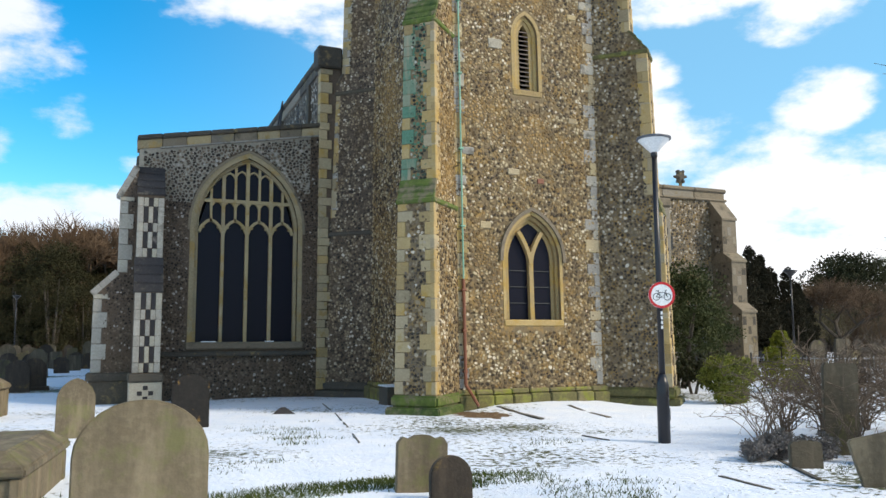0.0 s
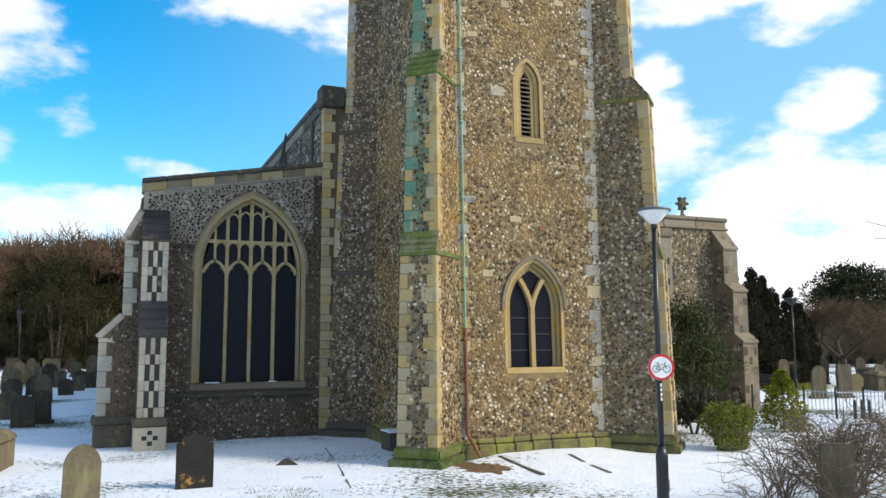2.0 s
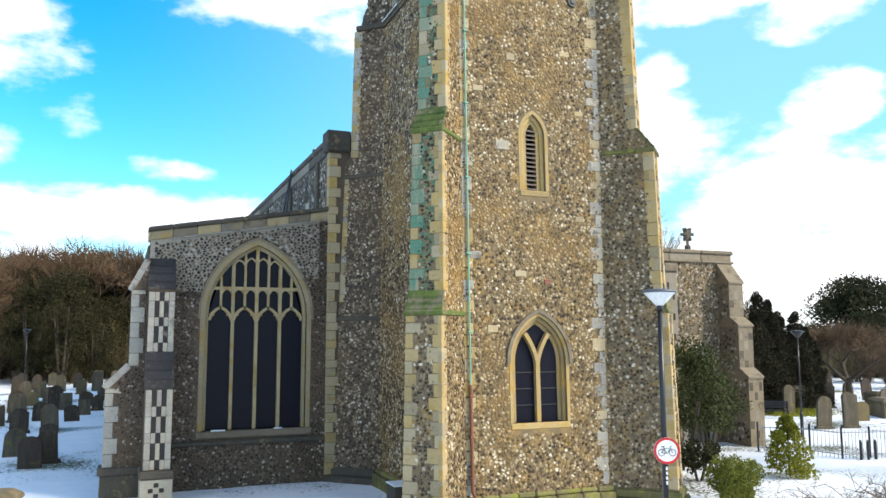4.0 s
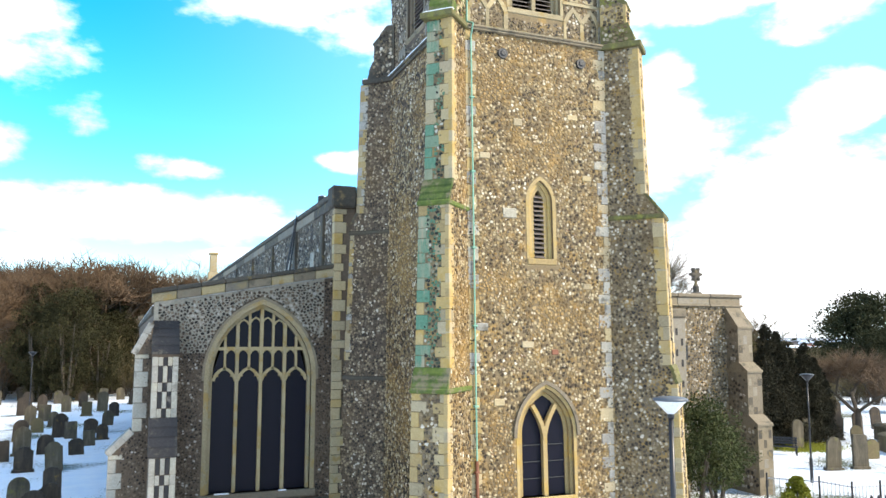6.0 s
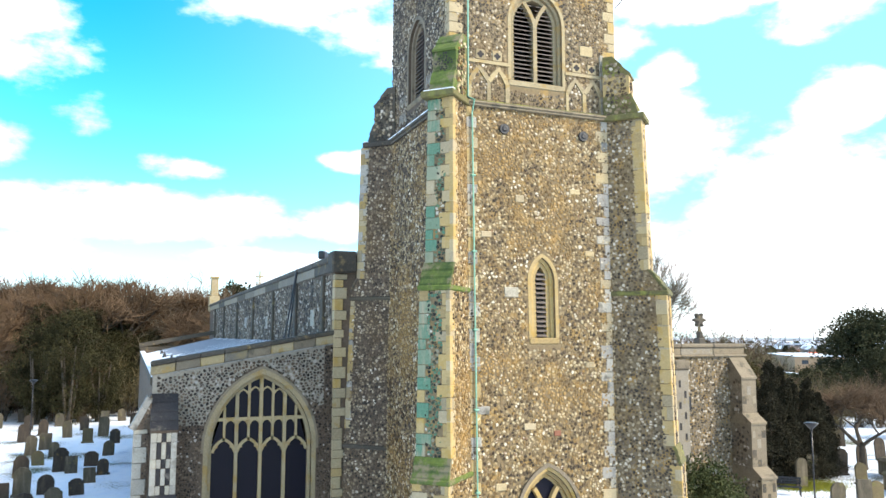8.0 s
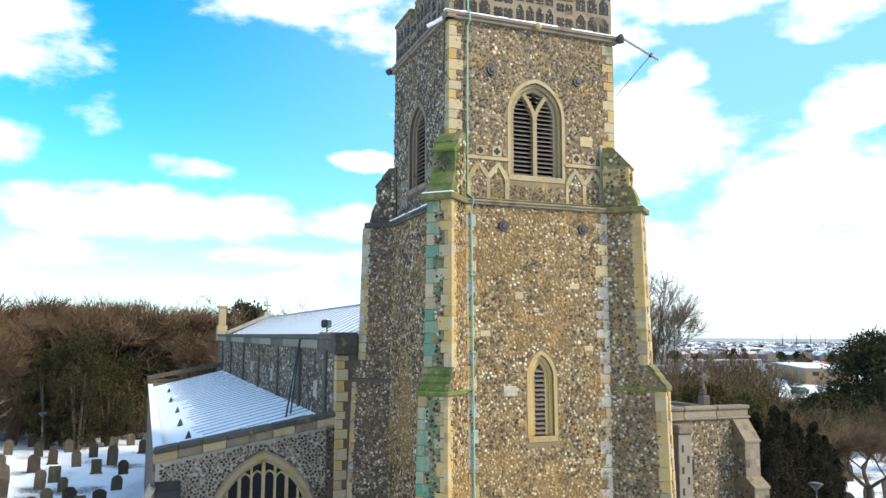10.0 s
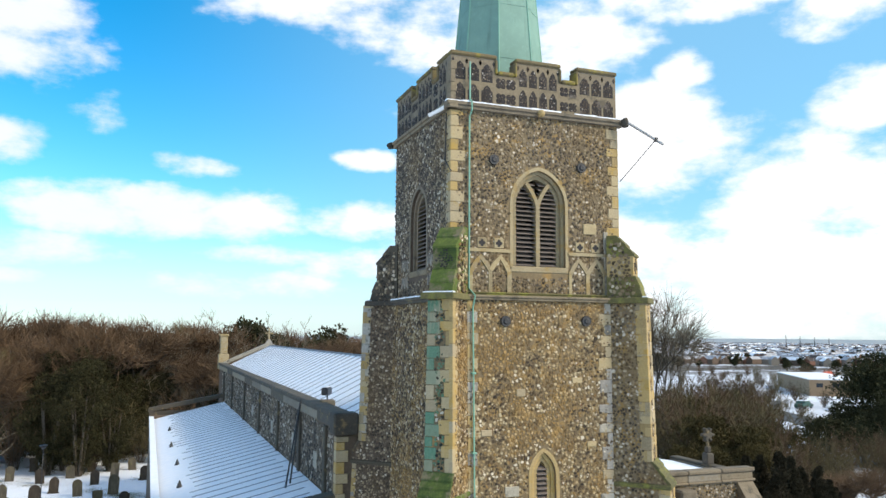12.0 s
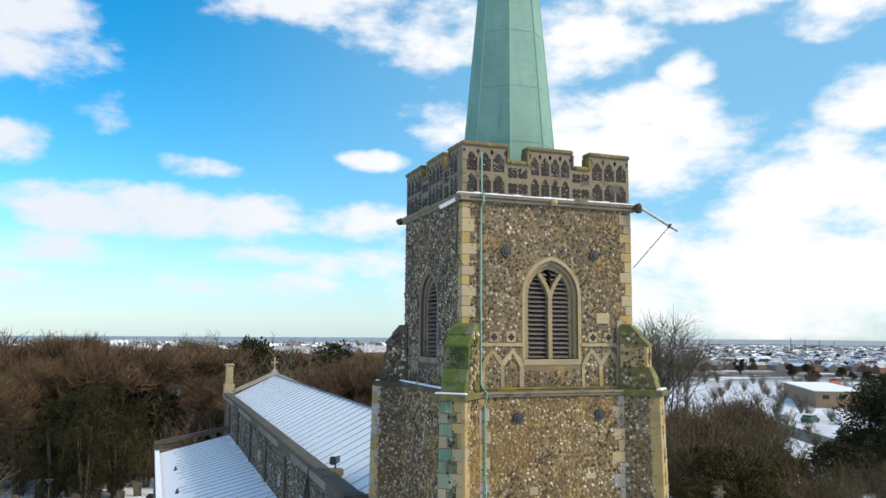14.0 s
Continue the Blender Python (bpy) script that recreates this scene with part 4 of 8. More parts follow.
def gothic_window(name, parent, F, uc, half, sill, spring, rise, frame_w, lights, mat, label, filling, hood=True, recess=0.28):
    w = new(name)
    w.parent = parent
    w["label"] = label
    for k, (d0, d1) in enumerate(((-recess - 0.12, -recess + 0.09), (-recess - 0.1, -0.085), (-0.16, 0.012))):
        off = frame_w * 0.34 * k
        bm = bmesh.new()
        arch_ring(bm, F, uc, half + off, sill, spring, rise + off * 1.15, frame_w * (0.34 if k < 2 else 0.32), d0, d1)
        part("jamb", bm, mat, w)
    if hood:
        bm = bmesh.new()
        arch_ring(bm, F, uc, half + frame_w, spring - 0.05, spring, rise + frame_w * 1.15, 0.085, -0.05, 0.075)
        part("hood_mould", bm, M_STONE_BROWN, w)
    bm = bmesh.new()
    box(bm, F, uc - half - frame_w, uc + half + frame_w, sill - 0.18, sill, -recess - 0.1, 0.025)
    bmesh.ops.bevel(bm, geom=bm.edges[:], offset=0.03, segments=1, affect="EDGES")
    part("sill", bm, mat, w)
    R = (half * half + rise * rise) / (2 * half)

    def head(u):
        a = abs(u - uc)
        return spring + math.sqrt(max(0.0, R * R - (R - half + a) ** 2))

    mw = 0.12 if half > 0.5 else 0.07
    if lights == 2:
        bm = bmesh.new()
        band(bm, F, [(uc, sill), (uc, spring - 0.02)], mw, -recess, -0.088)
        # the mullion parts into a Y
        for s in (-1, 1):
            end = uc + s * half * 0.56
            pts = [(uc + (end - uc) * (i / 8) ** 1.7, spring - 0.12 + (head(end) + 0.02 - spring + 0.12) * i / 8) for i in range(9)]
            band(bm, F, pts, mw * 0.9, -recess, -0.08 - 0.004 * s)
        part("mullion", bm, mat, w)
    if filling == "glass":
        bm = bmesh.new()
        prism(bm, F, arch(uc, half, sill, spring, rise), -recess + 0.05, -recess + 0.062)
        g = part("pane", bm, M_GLASS, w, "dark leaded glass")
        g.visible_shadow = False
        # lead saddle bars
        v = sill + 0.42
        while v < spring:
            bm = bmesh.new()
            hw = half if v < spring else max(0.05, half * (1 - (v - spring) / rise * 0.8))
            box(bm, F, uc - hw, uc + hw, v, v + 0.02, -recess + 0.07, -recess + 0.09)
            part("saddle_bar", bm, M_IRON, w)
            v += 0.42
    if filling == "louvre":
        v = sill + 0.03
        while v < spring + rise - 0.12:
            hw = half if v < spring else math.sqrt(max(0.0, R * R - (v - spring) ** 2)) - (R - half)
            if hw > 0.08:
                for s in ((-1, 1) if lights == 2 else (0,)):
                    a, b = (uc - hw, uc + hw) if s == 0 else ((uc + mw / 2, uc + hw) if s > 0 else (uc - hw, uc - mw / 2))
                    bm = bmesh.new()
                    q = [bm.verts.new(F.p(x, y, d)) for x, y, d in ((a, v, -recess + 0.12), (b, v, -recess + 0.12), (b, v + 0.115, -recess - 0.10), (a, v + 0.115, -recess - 0.10),
                                                                   (a, v + 0.022, -recess + 0.12), (b, v + 0.022, -recess + 0.12), (b, v + 0.137, -recess - 0.10), (a, v + 0.137, -recess - 0.10))]
                    for f in ((0, 1, 2, 3), (4, 5, 6, 7), (0, 1, 5, 4), (1, 2, 6, 5), (2, 3, 7, 6), (3, 0, 4, 7)):
                        bm.faces.new([q[i] for i in f])
                    part("slat", bm, M_WOOD, w)
            v += 0.125
    return w


gothic_window("window", tower, FRONT, *WEST, 2, M_STONE_YEL, "two-light pointed window with limestone mullion and hood", "glass")
gothic_window("slit_window", tower, FRONT, *LANCET, 1, M_STONE_YEL, "narrow louvred lancet in a worn stone frame", "louvre", hood=False, recess=0.22)
gothic_window("belfry_window", tower, BFRONT, *BELFRY, 2, M_TRACERY, "two-light belfry opening with grey timber louvres", "louvre", hood=False)
gothic_window("belfry_window", tower, BLEFT, *BELFRY_SIDE, 1, M_STONE_BROWN, "narrow deep belfry opening with timber louvres", "louvre", hood=False, recess=0.25)

# flushwork beside the belfry openings: paired pointed heads, a rail and quatrefoil blocks
for c0 in (8.47, 11.47):
    lines = [([(c0, 14.62), (c0, 15.30)], 0.11), ([(c0 - 0.56, 14.62), (c0 - 0.56, 15.22)], 0.09), ([(c0 + 0.56, 14.62), (c0 + 0.56, 15.22)], 0.13),
             ([(c0 - 0.56, 15.2), (c0 - 0.44, 15.42), (c0 - 0.29, 15.6), (c0 - 0.13, 15.42), (c0, 15.24)], 0.13), ([(c0, 15.24), (c0 + 0.13, 15.42), (c0 + 0.29, 15.6), (c0 + 0.44, 15.42), (c0 + 0.56, 15.2)], 0.13),
             ([(c0 - 0.62, 15.77), (c0 + 0.62, 15.77)], 0.09)]
    for k, (pts, wd) in enumerate(lines):
        bm = bmesh.new()
        band(bm, BFRONT, pts, wd, -0.02, 0.026 + 0.003 * k)
        part("flushwork_rib", bm, M_TRACERY, tower)
    for k in (-0.25, 0.25):
        piece("quatrefoil", tower, BFRONT, c0 + k, 15.97, 0.032, 0.28, 0.28, 0.08, M_TRACERY)
        bm = bmesh.new()
        prism(bm, BFRONT, foil(c0 + k, 15.97, 0.10), 0.03, 0.035)
        part("flint_inlay", bm, M_KNAPPED, tower)
slab("flushwork_rib", BFRONT, 12.0, 12.13, 14.62, 16.45, -0.02, 0.036, M_STONE_GREY, tower)
for u in (-22.55, -22.25, -20.15, -19.85):
    for w0 in (14.9, 15.42):
        bm = bmesh.new()
        band(bm, BLEFT, [(u - 0.14, w0), (u - 0.07, w0 + 0.34), (u, w0 + 0.1), (u + 0.07, w0 + 0.34), (u + 0.14, w0)], 0.05, -0.02, 0.032)
        part("flushwork_rib", bm, M_STONE_GREY, tower)

# round iron tie plates
for F, u, v in ((BFRONT, 8.57, 18.26), (BFRONT, 11.29, 18.25), (FRONT, 8.78, 13.87), (FRONT, 11.22, 13.9)):
    V, Fc = [], []
    tube(V, Fc, F.p(u, v, 0.0), F.p(u, v, 0.07), 0.15, 0.14, 14, True)
    tube(V, Fc, F.p(u, v, 0.07), F.p(u, v, 0.1), 0.09, 0.06, 10, True)
    me = bpy.data.meshes.new("tie_plate")
    me.from_pydata(V, [], Fc)
    link("tie_plate", me, M_IRON, tower, "dark round iron tie plate")


# parapet with stepped battlements
def parapet(F, u0, u1, merlons, seed):
    b = new("parapet")
    b.parent = tower
    b["label"] = "stone battlements with flint flushwork panels"
    low, high = 20.66, 21.09
    bm = bmesh.new()
    box(bm, F, u0, u1, 19.72, low, -0.32, -0.01)
    part("core", bm, M_STONE_BROWN, b)
    for a, c in merlons:
        bm = bmesh.new()
        box(bm, F, a, c, low + 0.002, high, -0.32, -0.01)
        part("merlon", bm, M_STONE_BROWN, b)
    edges = sorted([u0, u1] + [x for m in merlons for x in m])
    shapes = []
    for a, c in zip(edges, edges[1:]):
        if c - a < 0.05:
            continue
        merl = any(m0 - 0.01 <= a and c <= m1 + 0.01 for m0, m1 in merlons)
        top = high if merl else low
        bm = bmesh.new()
        box(bm, F, a - (0.03 if merl else -0.06), c + (0.03 if merl else -0.06), top, top + 0.12, -0.37, 0.05)
        bmesh.ops.bevel(bm, geom=bm.edges[:], offset=0.035, segments=1, affect="EDGES")
        part("coping", bm, M_COPE, b)
        if merl:
            for e, s in ((a, 1), (c, -1)):
                if u0 + 0.05 < e < u1 - 0.05:
                    bm = bmesh.new()
                    box(bm, F, min(e - s * 0.05, e + s * 0.03), max(e - s * 0.05, e + s * 0.03), low + 0.02, high - 0.003, -0.36, 0.04)
                    bmesh.ops.bevel(bm, geom=bm.edges[:], offset=0.025, segments=1, affect="EDGES")
                    part("coping", bm, M_COPE, b)
            n = max(2, round((c - a - 0.1) / 0.36))
            for i in range(n):
                wd = (c - a - 0.12) / n
                m, e = a + 0.06 + wd * (i + 0.5), wd / 2 - 0.035
                for v0 in (19.82, 20.42):
                    shapes.append([(m - e, v0), (m + e, v0), (m + e, v0 + 0.34), (m + e * 0.66, v0 + 0.37), (m + e * 0.6, v0 + 0.43), (m, v0 + 0.52), (m - e * 0.6, v0 + 0.43), (m - e * 0.66, v0 + 0.37), (m - e, v0 + 0.34)])
                for s in (-0.5, 0.5):
                    shapes.append([(m + wd * s - 0.045, 20.95), (m + wd * s, 20.86), (m + wd * s + 0.045, 20.95), (m + wd * s, 21.03)])
        else:
            n = max(1, round((c - a) / 0.34))
            for i in range(n):
                m = a + (c - a) * (i + 0.5) / n
                for v in (20.0, 20.43):
                    shapes.append(foil(m, v, min(0.21, (c - a) / n / 2 * 1.12), math.pi / 4))
    for q in shapes:
        bm = bmesh.new()
        prism(bm, F, q, -0.03, -0.005)
        part("flint_panel", bm, M_KNAPPED, b)

    def panels(U, V):
        ok = np.zeros(U.shape, bool)
        for q in shapes:
            ok |= in_outline(U, V, q, -0.022)
        return ok

    stuff_mesh("flint_facing", [nodules(F, u0, u1, 19.8, 21.1, 0.062, seed, panels, 0.014, 0.012, 1.0, 0.03, 6, d=-0.004)], M_FLINT_DARK, b)


PF = Plane((0, 18.6, 0))
parapet(PF, 7.31, 12.50, [(7.31, 8.64), (9.26, 10.64), (11.2, 12.50)], 40)
parapet(BLEFT, -23.5, -18.93, [(-19.6, -18.93), (-21.42, -20.05), (-23.5, -21.95)], 60)
parapet(Plane((12.5, 0, 0), 90), 18.93, 23.5, [(18.93, 19.6), (20.05, 21.42), (21.95, 23.5)], 80)
parapet(Plane((0, 23.5, 0), 180), -12.17, -7.64, [(-8.58, -7.64), (-10.56, -9.15), (-12.17, -11.09)], 81)
quoins(tower, PF, lambda v: 7.31, 1, 19.8, 21.0, [M_STONE_BROWN], rng=rq, long=0.16, short=0.14, proud=0.012, t=0.25)

# spire
sp = new("spire")
sp.parent = tower
sp["label"] = "octagonal spire sheathed in pale green verdigris copper"
bm = bmesh.new()
SX, SY, SR, SB, ST = 9.83, 21.05, 1.51, 19.9, 37.0
spin = radians(22.5 - 1)
rings = []
for k in range(15):
    f = k / 14
    z = SB + (ST - SB) * f
    r = SR * (1 - f) + 0.03
    rings.append([bm.verts.new((SX + r * math.cos(spin + i * math.pi / 4), SY + r * math.sin(spin + i * math.pi / 4), z)) for i in range(8)])
for a, b in zip(rings, rings[1:]):
    for i in range(8):
        j = (i + 1) % 8
        bm.faces.new((a[i], a[j], b[j], b[i]))
bm.faces.new(rings[-1])
part("sheathing", bm, M_COPPER, sp)
for i in range(8):
    a = spin + i * math.pi / 4
    rod("seam", [(SX + (SR + 0.03) * math.cos(a), SY + (SR + 0.03) * math.sin(a), SB), (SX + 0.03 * math.cos(a), SY + 0.03 * math.sin(a), ST)], 0.022, M_PIPE, sp, n=6)
for k in range(1, 9):
    z = SB + k * 1.75
    r = SR * (1 - (z - SB) / (ST - SB)) + 0.03
    pts = [(SX + r * math.cos(spin + i * math.pi / 4), SY + r * math.sin(spin + i * math.pi / 4), z + 0.02 * (k % 2)) for i in range(9)]
    rod("welt", pts, 0.012, M_COPPER, sp, n=4)

# downpipe, spout, flagpole
rod("downpipe", [(7.83, 18.5, 20.9), (7.83, 18.5, 19.85), (7.83, 18.36, 19.75), (7.83, 18.36, 19.5), (7.83, 18.53, 19.4), (7.83, 18.53, TZ + 0.3), (7.83, YF(TZ) - 0.22, TZ + 0.1), (7.83, YF(TZ) - 0.07, TZ - 0.2), (7.83, YF(3.2) - 0.07, 3.2)], 0.024, M_PIPE, tower, "green copper downpipe")
rod("downpipe", [(7.83, YF(3.2) - 0.07, 3.2), (7.83, YF(0.6) - 0.09, 0.6), (7.88, 17.6, 0.38), (7.98, 17.45, 0.12)], 0.042, M_RUST, tower, "rust-red cast iron downpipe")
for z in (0.9, 1.9, 2.9, 4.5, 6.5, 8.5, 10.5, 12.5):
    slab("bracket", Plane((0, YF(z), 0)), 7.77, 7.89, z, z + 0.05, -0.02, 0.12, M_RUST if z < 3.2 else M_PIPE, tower)
rod("downpipe", [(13.24, 18.24, TZ - 0.1), (13.24, 18.2, 10.25), (13.47, 17.98, 9.6), (13.50, 17.9, 5.5), (13.64, 17.76, 5.0), (13.66, 17.72, 0.3)], 0.035, M_GREYP, tower, "pale grey metal downpipe")
rod("spout", [(7.24, 18.72, 19.66), (6.98, 18.86, 19.5), (6.8, 18.95, 19.4)], 0.055, M_WHITE, tower, "white painted rainwater spout", 10)
rod("conductor", [(7.28, 18.85, 19.5), (7.27, 18.9, 18.2), (7.31, 18.55, 17.85)], 0.016, M_IRON, tower)
for p, mm in (((12.55, 18.5), M_STONE_DARK), ((7.27, 23.55), M_STONE_DARK)):
    g = bmesh.new()
    bmesh.ops.create_icosphere(g, subdivisions=2, radius=0.13, matrix=Matrix.Translation((p[0] + (0.1 if p[0] > 9 else -0.12), p[1] - (0.12 if p[0] > 9 else -0.1), 19.66)))
    for v in g.verts:
        v.co += Vector((noise.noise(v.co * 7), noise.noise(v.co * 7 + Vector((3, 1, 2))), noise.noise(v.co * 7 + Vector((9, 2, 5))))) * 0.06
    part("corner_boss", g, mm, tower, "weathered carved corner boss", True)
bossm = bmesh.new()
bmesh.ops.create_icosphere(bossm, subdivisions=2, radius=0.11, matrix=Matrix.Translation((9.95, 18.42, 19.66)))
part("corner_boss", bossm, M_STONE_YEL, tower, "", True)
rod("flagpole_arm", [(12.62, 18.35, 19.72), (13.62, 17.89, 19.0)], 0.045, M_GREYP, tower, "grey slanting pole bracketed from the parapet", 8)
rod("stay", [(13.42, 17.98, 19.14), (12.56, 18.55, 17.95)], 0.012, M_IRON, tower)
slab("clamp", WORLD, 13.37, 13.47, 19.08, 19.2, -18.03, -17.93, M_IRON, tower)

# ---- north aisle, with its great west window ----
aisle = thing("church_aisle", "flint church aisle with large traceried window and snowy roof", "church aisle")
AF = Plane((0, 24.1, 0))
atop = lambda u: 7.25 + (u - 0.38) * 0.172
awin = (3.47, 1.42, 1.66, 5.05, 2.05)
bm = bmesh.new()
pierced(bm, AF, 0.35, 5.78, -0.3, atop, [arch(3.47, 1.52, 1.66, 5.05, 2.165)], -0.8, 0)
part("wall", bm, M_MORTAR_DARK_AND_SHADE, aisle, "dark knapped flint wall")
bm = bmesh.new()
prism(bm, AF, [(0.35, 5.75), (1.83, 5.75), (1.9, 6.0), (2.12, 6.45), (2.52, 6.93), (2.9, 7.25), (2.9, atop(2.9) - 0.02), (0.35, atop(0.35) - 0.02)], 0.001, 0.012)
prism(bm, AF, [(2.9, 7.25), (3.47, 7.52), (4.04, 7.25), (4.42, 6.93), (4.82, 6.45), (5.35, 6.2), (5.35, atop(5.35) - 0.02), (2.9, atop(2.9) - 0.02)], 0.001, 0.012)
part("mortar_face", bm, M_MORTAR_PALE, aisle, "pale repointed mortar over the window")
slab("wall", Plane((0.35, 0, 0), -90), -64, -24.9, -0.3, 6.88, -0.7, 0, M_MORTAR_DARK_AND_SHADE, aisle, "", 0)
slab("wall", Plane((0, 64, 0), 180), -5.7, -0.36, -0.3, 7.2, -0.6, 0, M_MORTAR_DARK_AND_SHADE, aisle, "", 0)
# parapet and coping along the slope
for i, (a, b) in enumerate(zip(np.linspace(0.28, 5.74, 9)[:-1], np.linspace(0.28, 5.74, 9)[1:])):
    bm = bmesh.new()
    prism(bm, AF, [(a + 0.006, atop(a) - 0.02), (b - 0.006, atop(b) - 0.02), (b - 0.006, atop(b) + 0.24), (a + 0.006, atop(a) + 0.24)], -0.5, 0.05)
    bmesh.ops.bevel(bm, geom=bm.edges[:], offset=0.015, segments=1, affect="EDGES")
    part("parapet_stone", bm, (M_TRACERY, M_STONE_BROWN, M_TRACERY, M_RUBBLE, M_STONE_BROWN)[i % 5], aisle)
    bm = bmesh.new()
    prism(bm, AF, [(a, atop(a) + 0.24), (b, atop(b) + 0.24), (b, atop(b) + 0.38), (a, atop(a) + 0.38)], -0.58, 0.12)
    bmesh.ops.bevel(bm, geom=bm.edges[:], offset=0.03, segments=1, affect="EDGES")
    part("coping", bm, M_STONE_DARK, aisle)
bm = bmesh.new()
prism(bm, AF, [(0.9, atop(0.9) - 0.06), (5.6, atop(5.6) - 0.06), (5.6, atop(5.6) - 0.02), (0.9, atop(0.9) - 0.02)], 0, 0.1)
part("drip_mould", bm, M_STONE_GREY, aisle)
bm = bmesh.new()
for u0, u1 in ((1.75, 5.2),):
    box(bm, AF, u0, u1, 1.44, 1.66, -0.5, 0.10)
bmesh.ops.bevel(bm, geom=bm.edges[:], offset=0.04, segments=1, affect="EDGES")
part("sill", bm, M_STONE_BROWN, aisle, "weathered stone sill with a smear of snow")
slab("sill_course", AF, 1.05, 5.6, 1.24, 1.38, -0.1, 0.14, M_STONE_DARK, aisle, "", 0.03)
for u0, u1 in ((2.2, 2.62), (4.05, 4.3)):
    slab("snow_ledge", AF, u0, u1, 1.655, 1.685, -0.05, 0.085, M_SNOW, aisle, "", 0.012)
afl = lambda U, V: ~in_outline(U, V, arch(3.47, 1.70, 1.3, 5.05, 2.37)) & (V < 7.2 + (U - 0.38) * 0.172 - 0.08) & (U > 0.5)
stuff_mesh("flint_facing", [nodules(AF, 0.45, 5.75, 0.1, 8.2, 0.105, 31, lambda U, V: afl(U, V) & (V > 5.6), 0.024, 0.007, 0.8, 0.05, d=0.024),
                      nodules(AF, 0.45, 5.75, 0.0, 5.7, 0.085, 32, lambda U, V: afl(U, V) & (V < 5.65), 0.03, 0.006, 0.8)], M_FLINT_DARK, aisle)

win = new("window")
win.parent = aisle
win["label"] = "four-light perpendicular window with pale limestone tracery"
uc, half, sill, spring, rise = awin
bm = bmesh.new()
arch_ring(bm, AF, uc, half, sill, spring, rise, 0.10, -0.34, -0.12)
arch_ring(bm, AF, uc, half + 0.10, sill, spring, rise + 0.115, 0.14, -0.2, 0.02)
part("jamb", bm, M_TRACERY, win)
bm = bmesh.new()
arch_ring(bm, AF, uc, half + 0.24, spring - 0.1, spring, rise + 0.276, 0.07, -0.05, 0.05)
part("hood_mould", bm, M_STONE_BROWN, win)
R = (half * half + rise * rise) / (2 * half)
ahead = lambda u: spring + math.sqrt(max(0.0, R * R - (R - half + abs(u - uc)) ** 2))
lw = 2 * half / 4
for k in (-1, 0, 1):
    u = uc + k * lw
    bm = bmesh.new()
    band(bm, AF, [(u, sill), (u, ahead(u))], 0.10, -0.30, -0.12)
    part("mullion", bm, M_TRACERY, win)
bm = bmesh.new()
for k in range(4):
    c = uc + (k - 1.5) * lw
    e = lw / 2 - 0.03
    top = min(5.18, ahead(c + (0.2 if k > 1 else -0.2)) - 0.1)
    pts = [(c - e, top - 0.26), (c - e * 0.8, top - 0.08), (c - e * 0.4, top + 0.05), (c, top + 0.12), (c + e * 0.4, top + 0.05), (c + e * 0.8, top - 0.08), (c + e, top - 0.26)]
    band(bm, AF, pts, 0.085, -0.28, -0.14)
    for s in (-1, 1):
        band(bm, AF, [(c + s * e, top - 0.12), (c + s * e * 0.55, top - 0.1)], 0.06, -0.26, -0.16)
# upper tracery: six slender lights, a transom and small heads
for k in (-3, -1, 1, 3):
    u = uc + k * lw / 2
    v0 = 5.24
    if ahead(u) > v0 + 0.2:
        band(bm, AF, [(u, v0), (u, ahead(u))], 0.07, -0.28, -0.14)
band(bm, AF, [(uc - half + 0.13, 5.88), (uc + half - 0.13, 5.88)], 0.10, -0.28, -0.13)
for v in (5.83, 6.78):
    for k in range(-3, 3):
        c = uc + (k + 0.5) * lw / 2
        if ahead(c) < v - 0.15:
            continue
        v1 = min(v, ahead(c) - 0.1)
        e = lw / 4
        band(bm, AF, [(c - e, v1 - 0.14), (c - e * 0.55, v1 - 0.02), (c, v1 + 0.04), (c + e * 0.55, v1 - 0.02), (c + e, v1 - 0.14)], 0.05, -0.27, -0.15)
part("tracery", bm, M_TRACERY, win)
for k in range(4):
    c = uc + (k - 1.5) * lw
    top = [(c - lw / 2, sill), (c - lw / 2, ahead(c - lw / 2)), (c, ahead(c)), (c + lw / 2, ahead(c + lw / 2)), (c + lw / 2, sill)]
    top = [(min(max(u, uc - half), uc + half), v) for u, v in top]
    bm = bmesh.new()
    prism(bm, AF, top, -0.25, -0.238)
    g = part("pane", bm, M_GLASS, win, "dark leaded glass behind a wire guard")
    g.visible_shadow = False

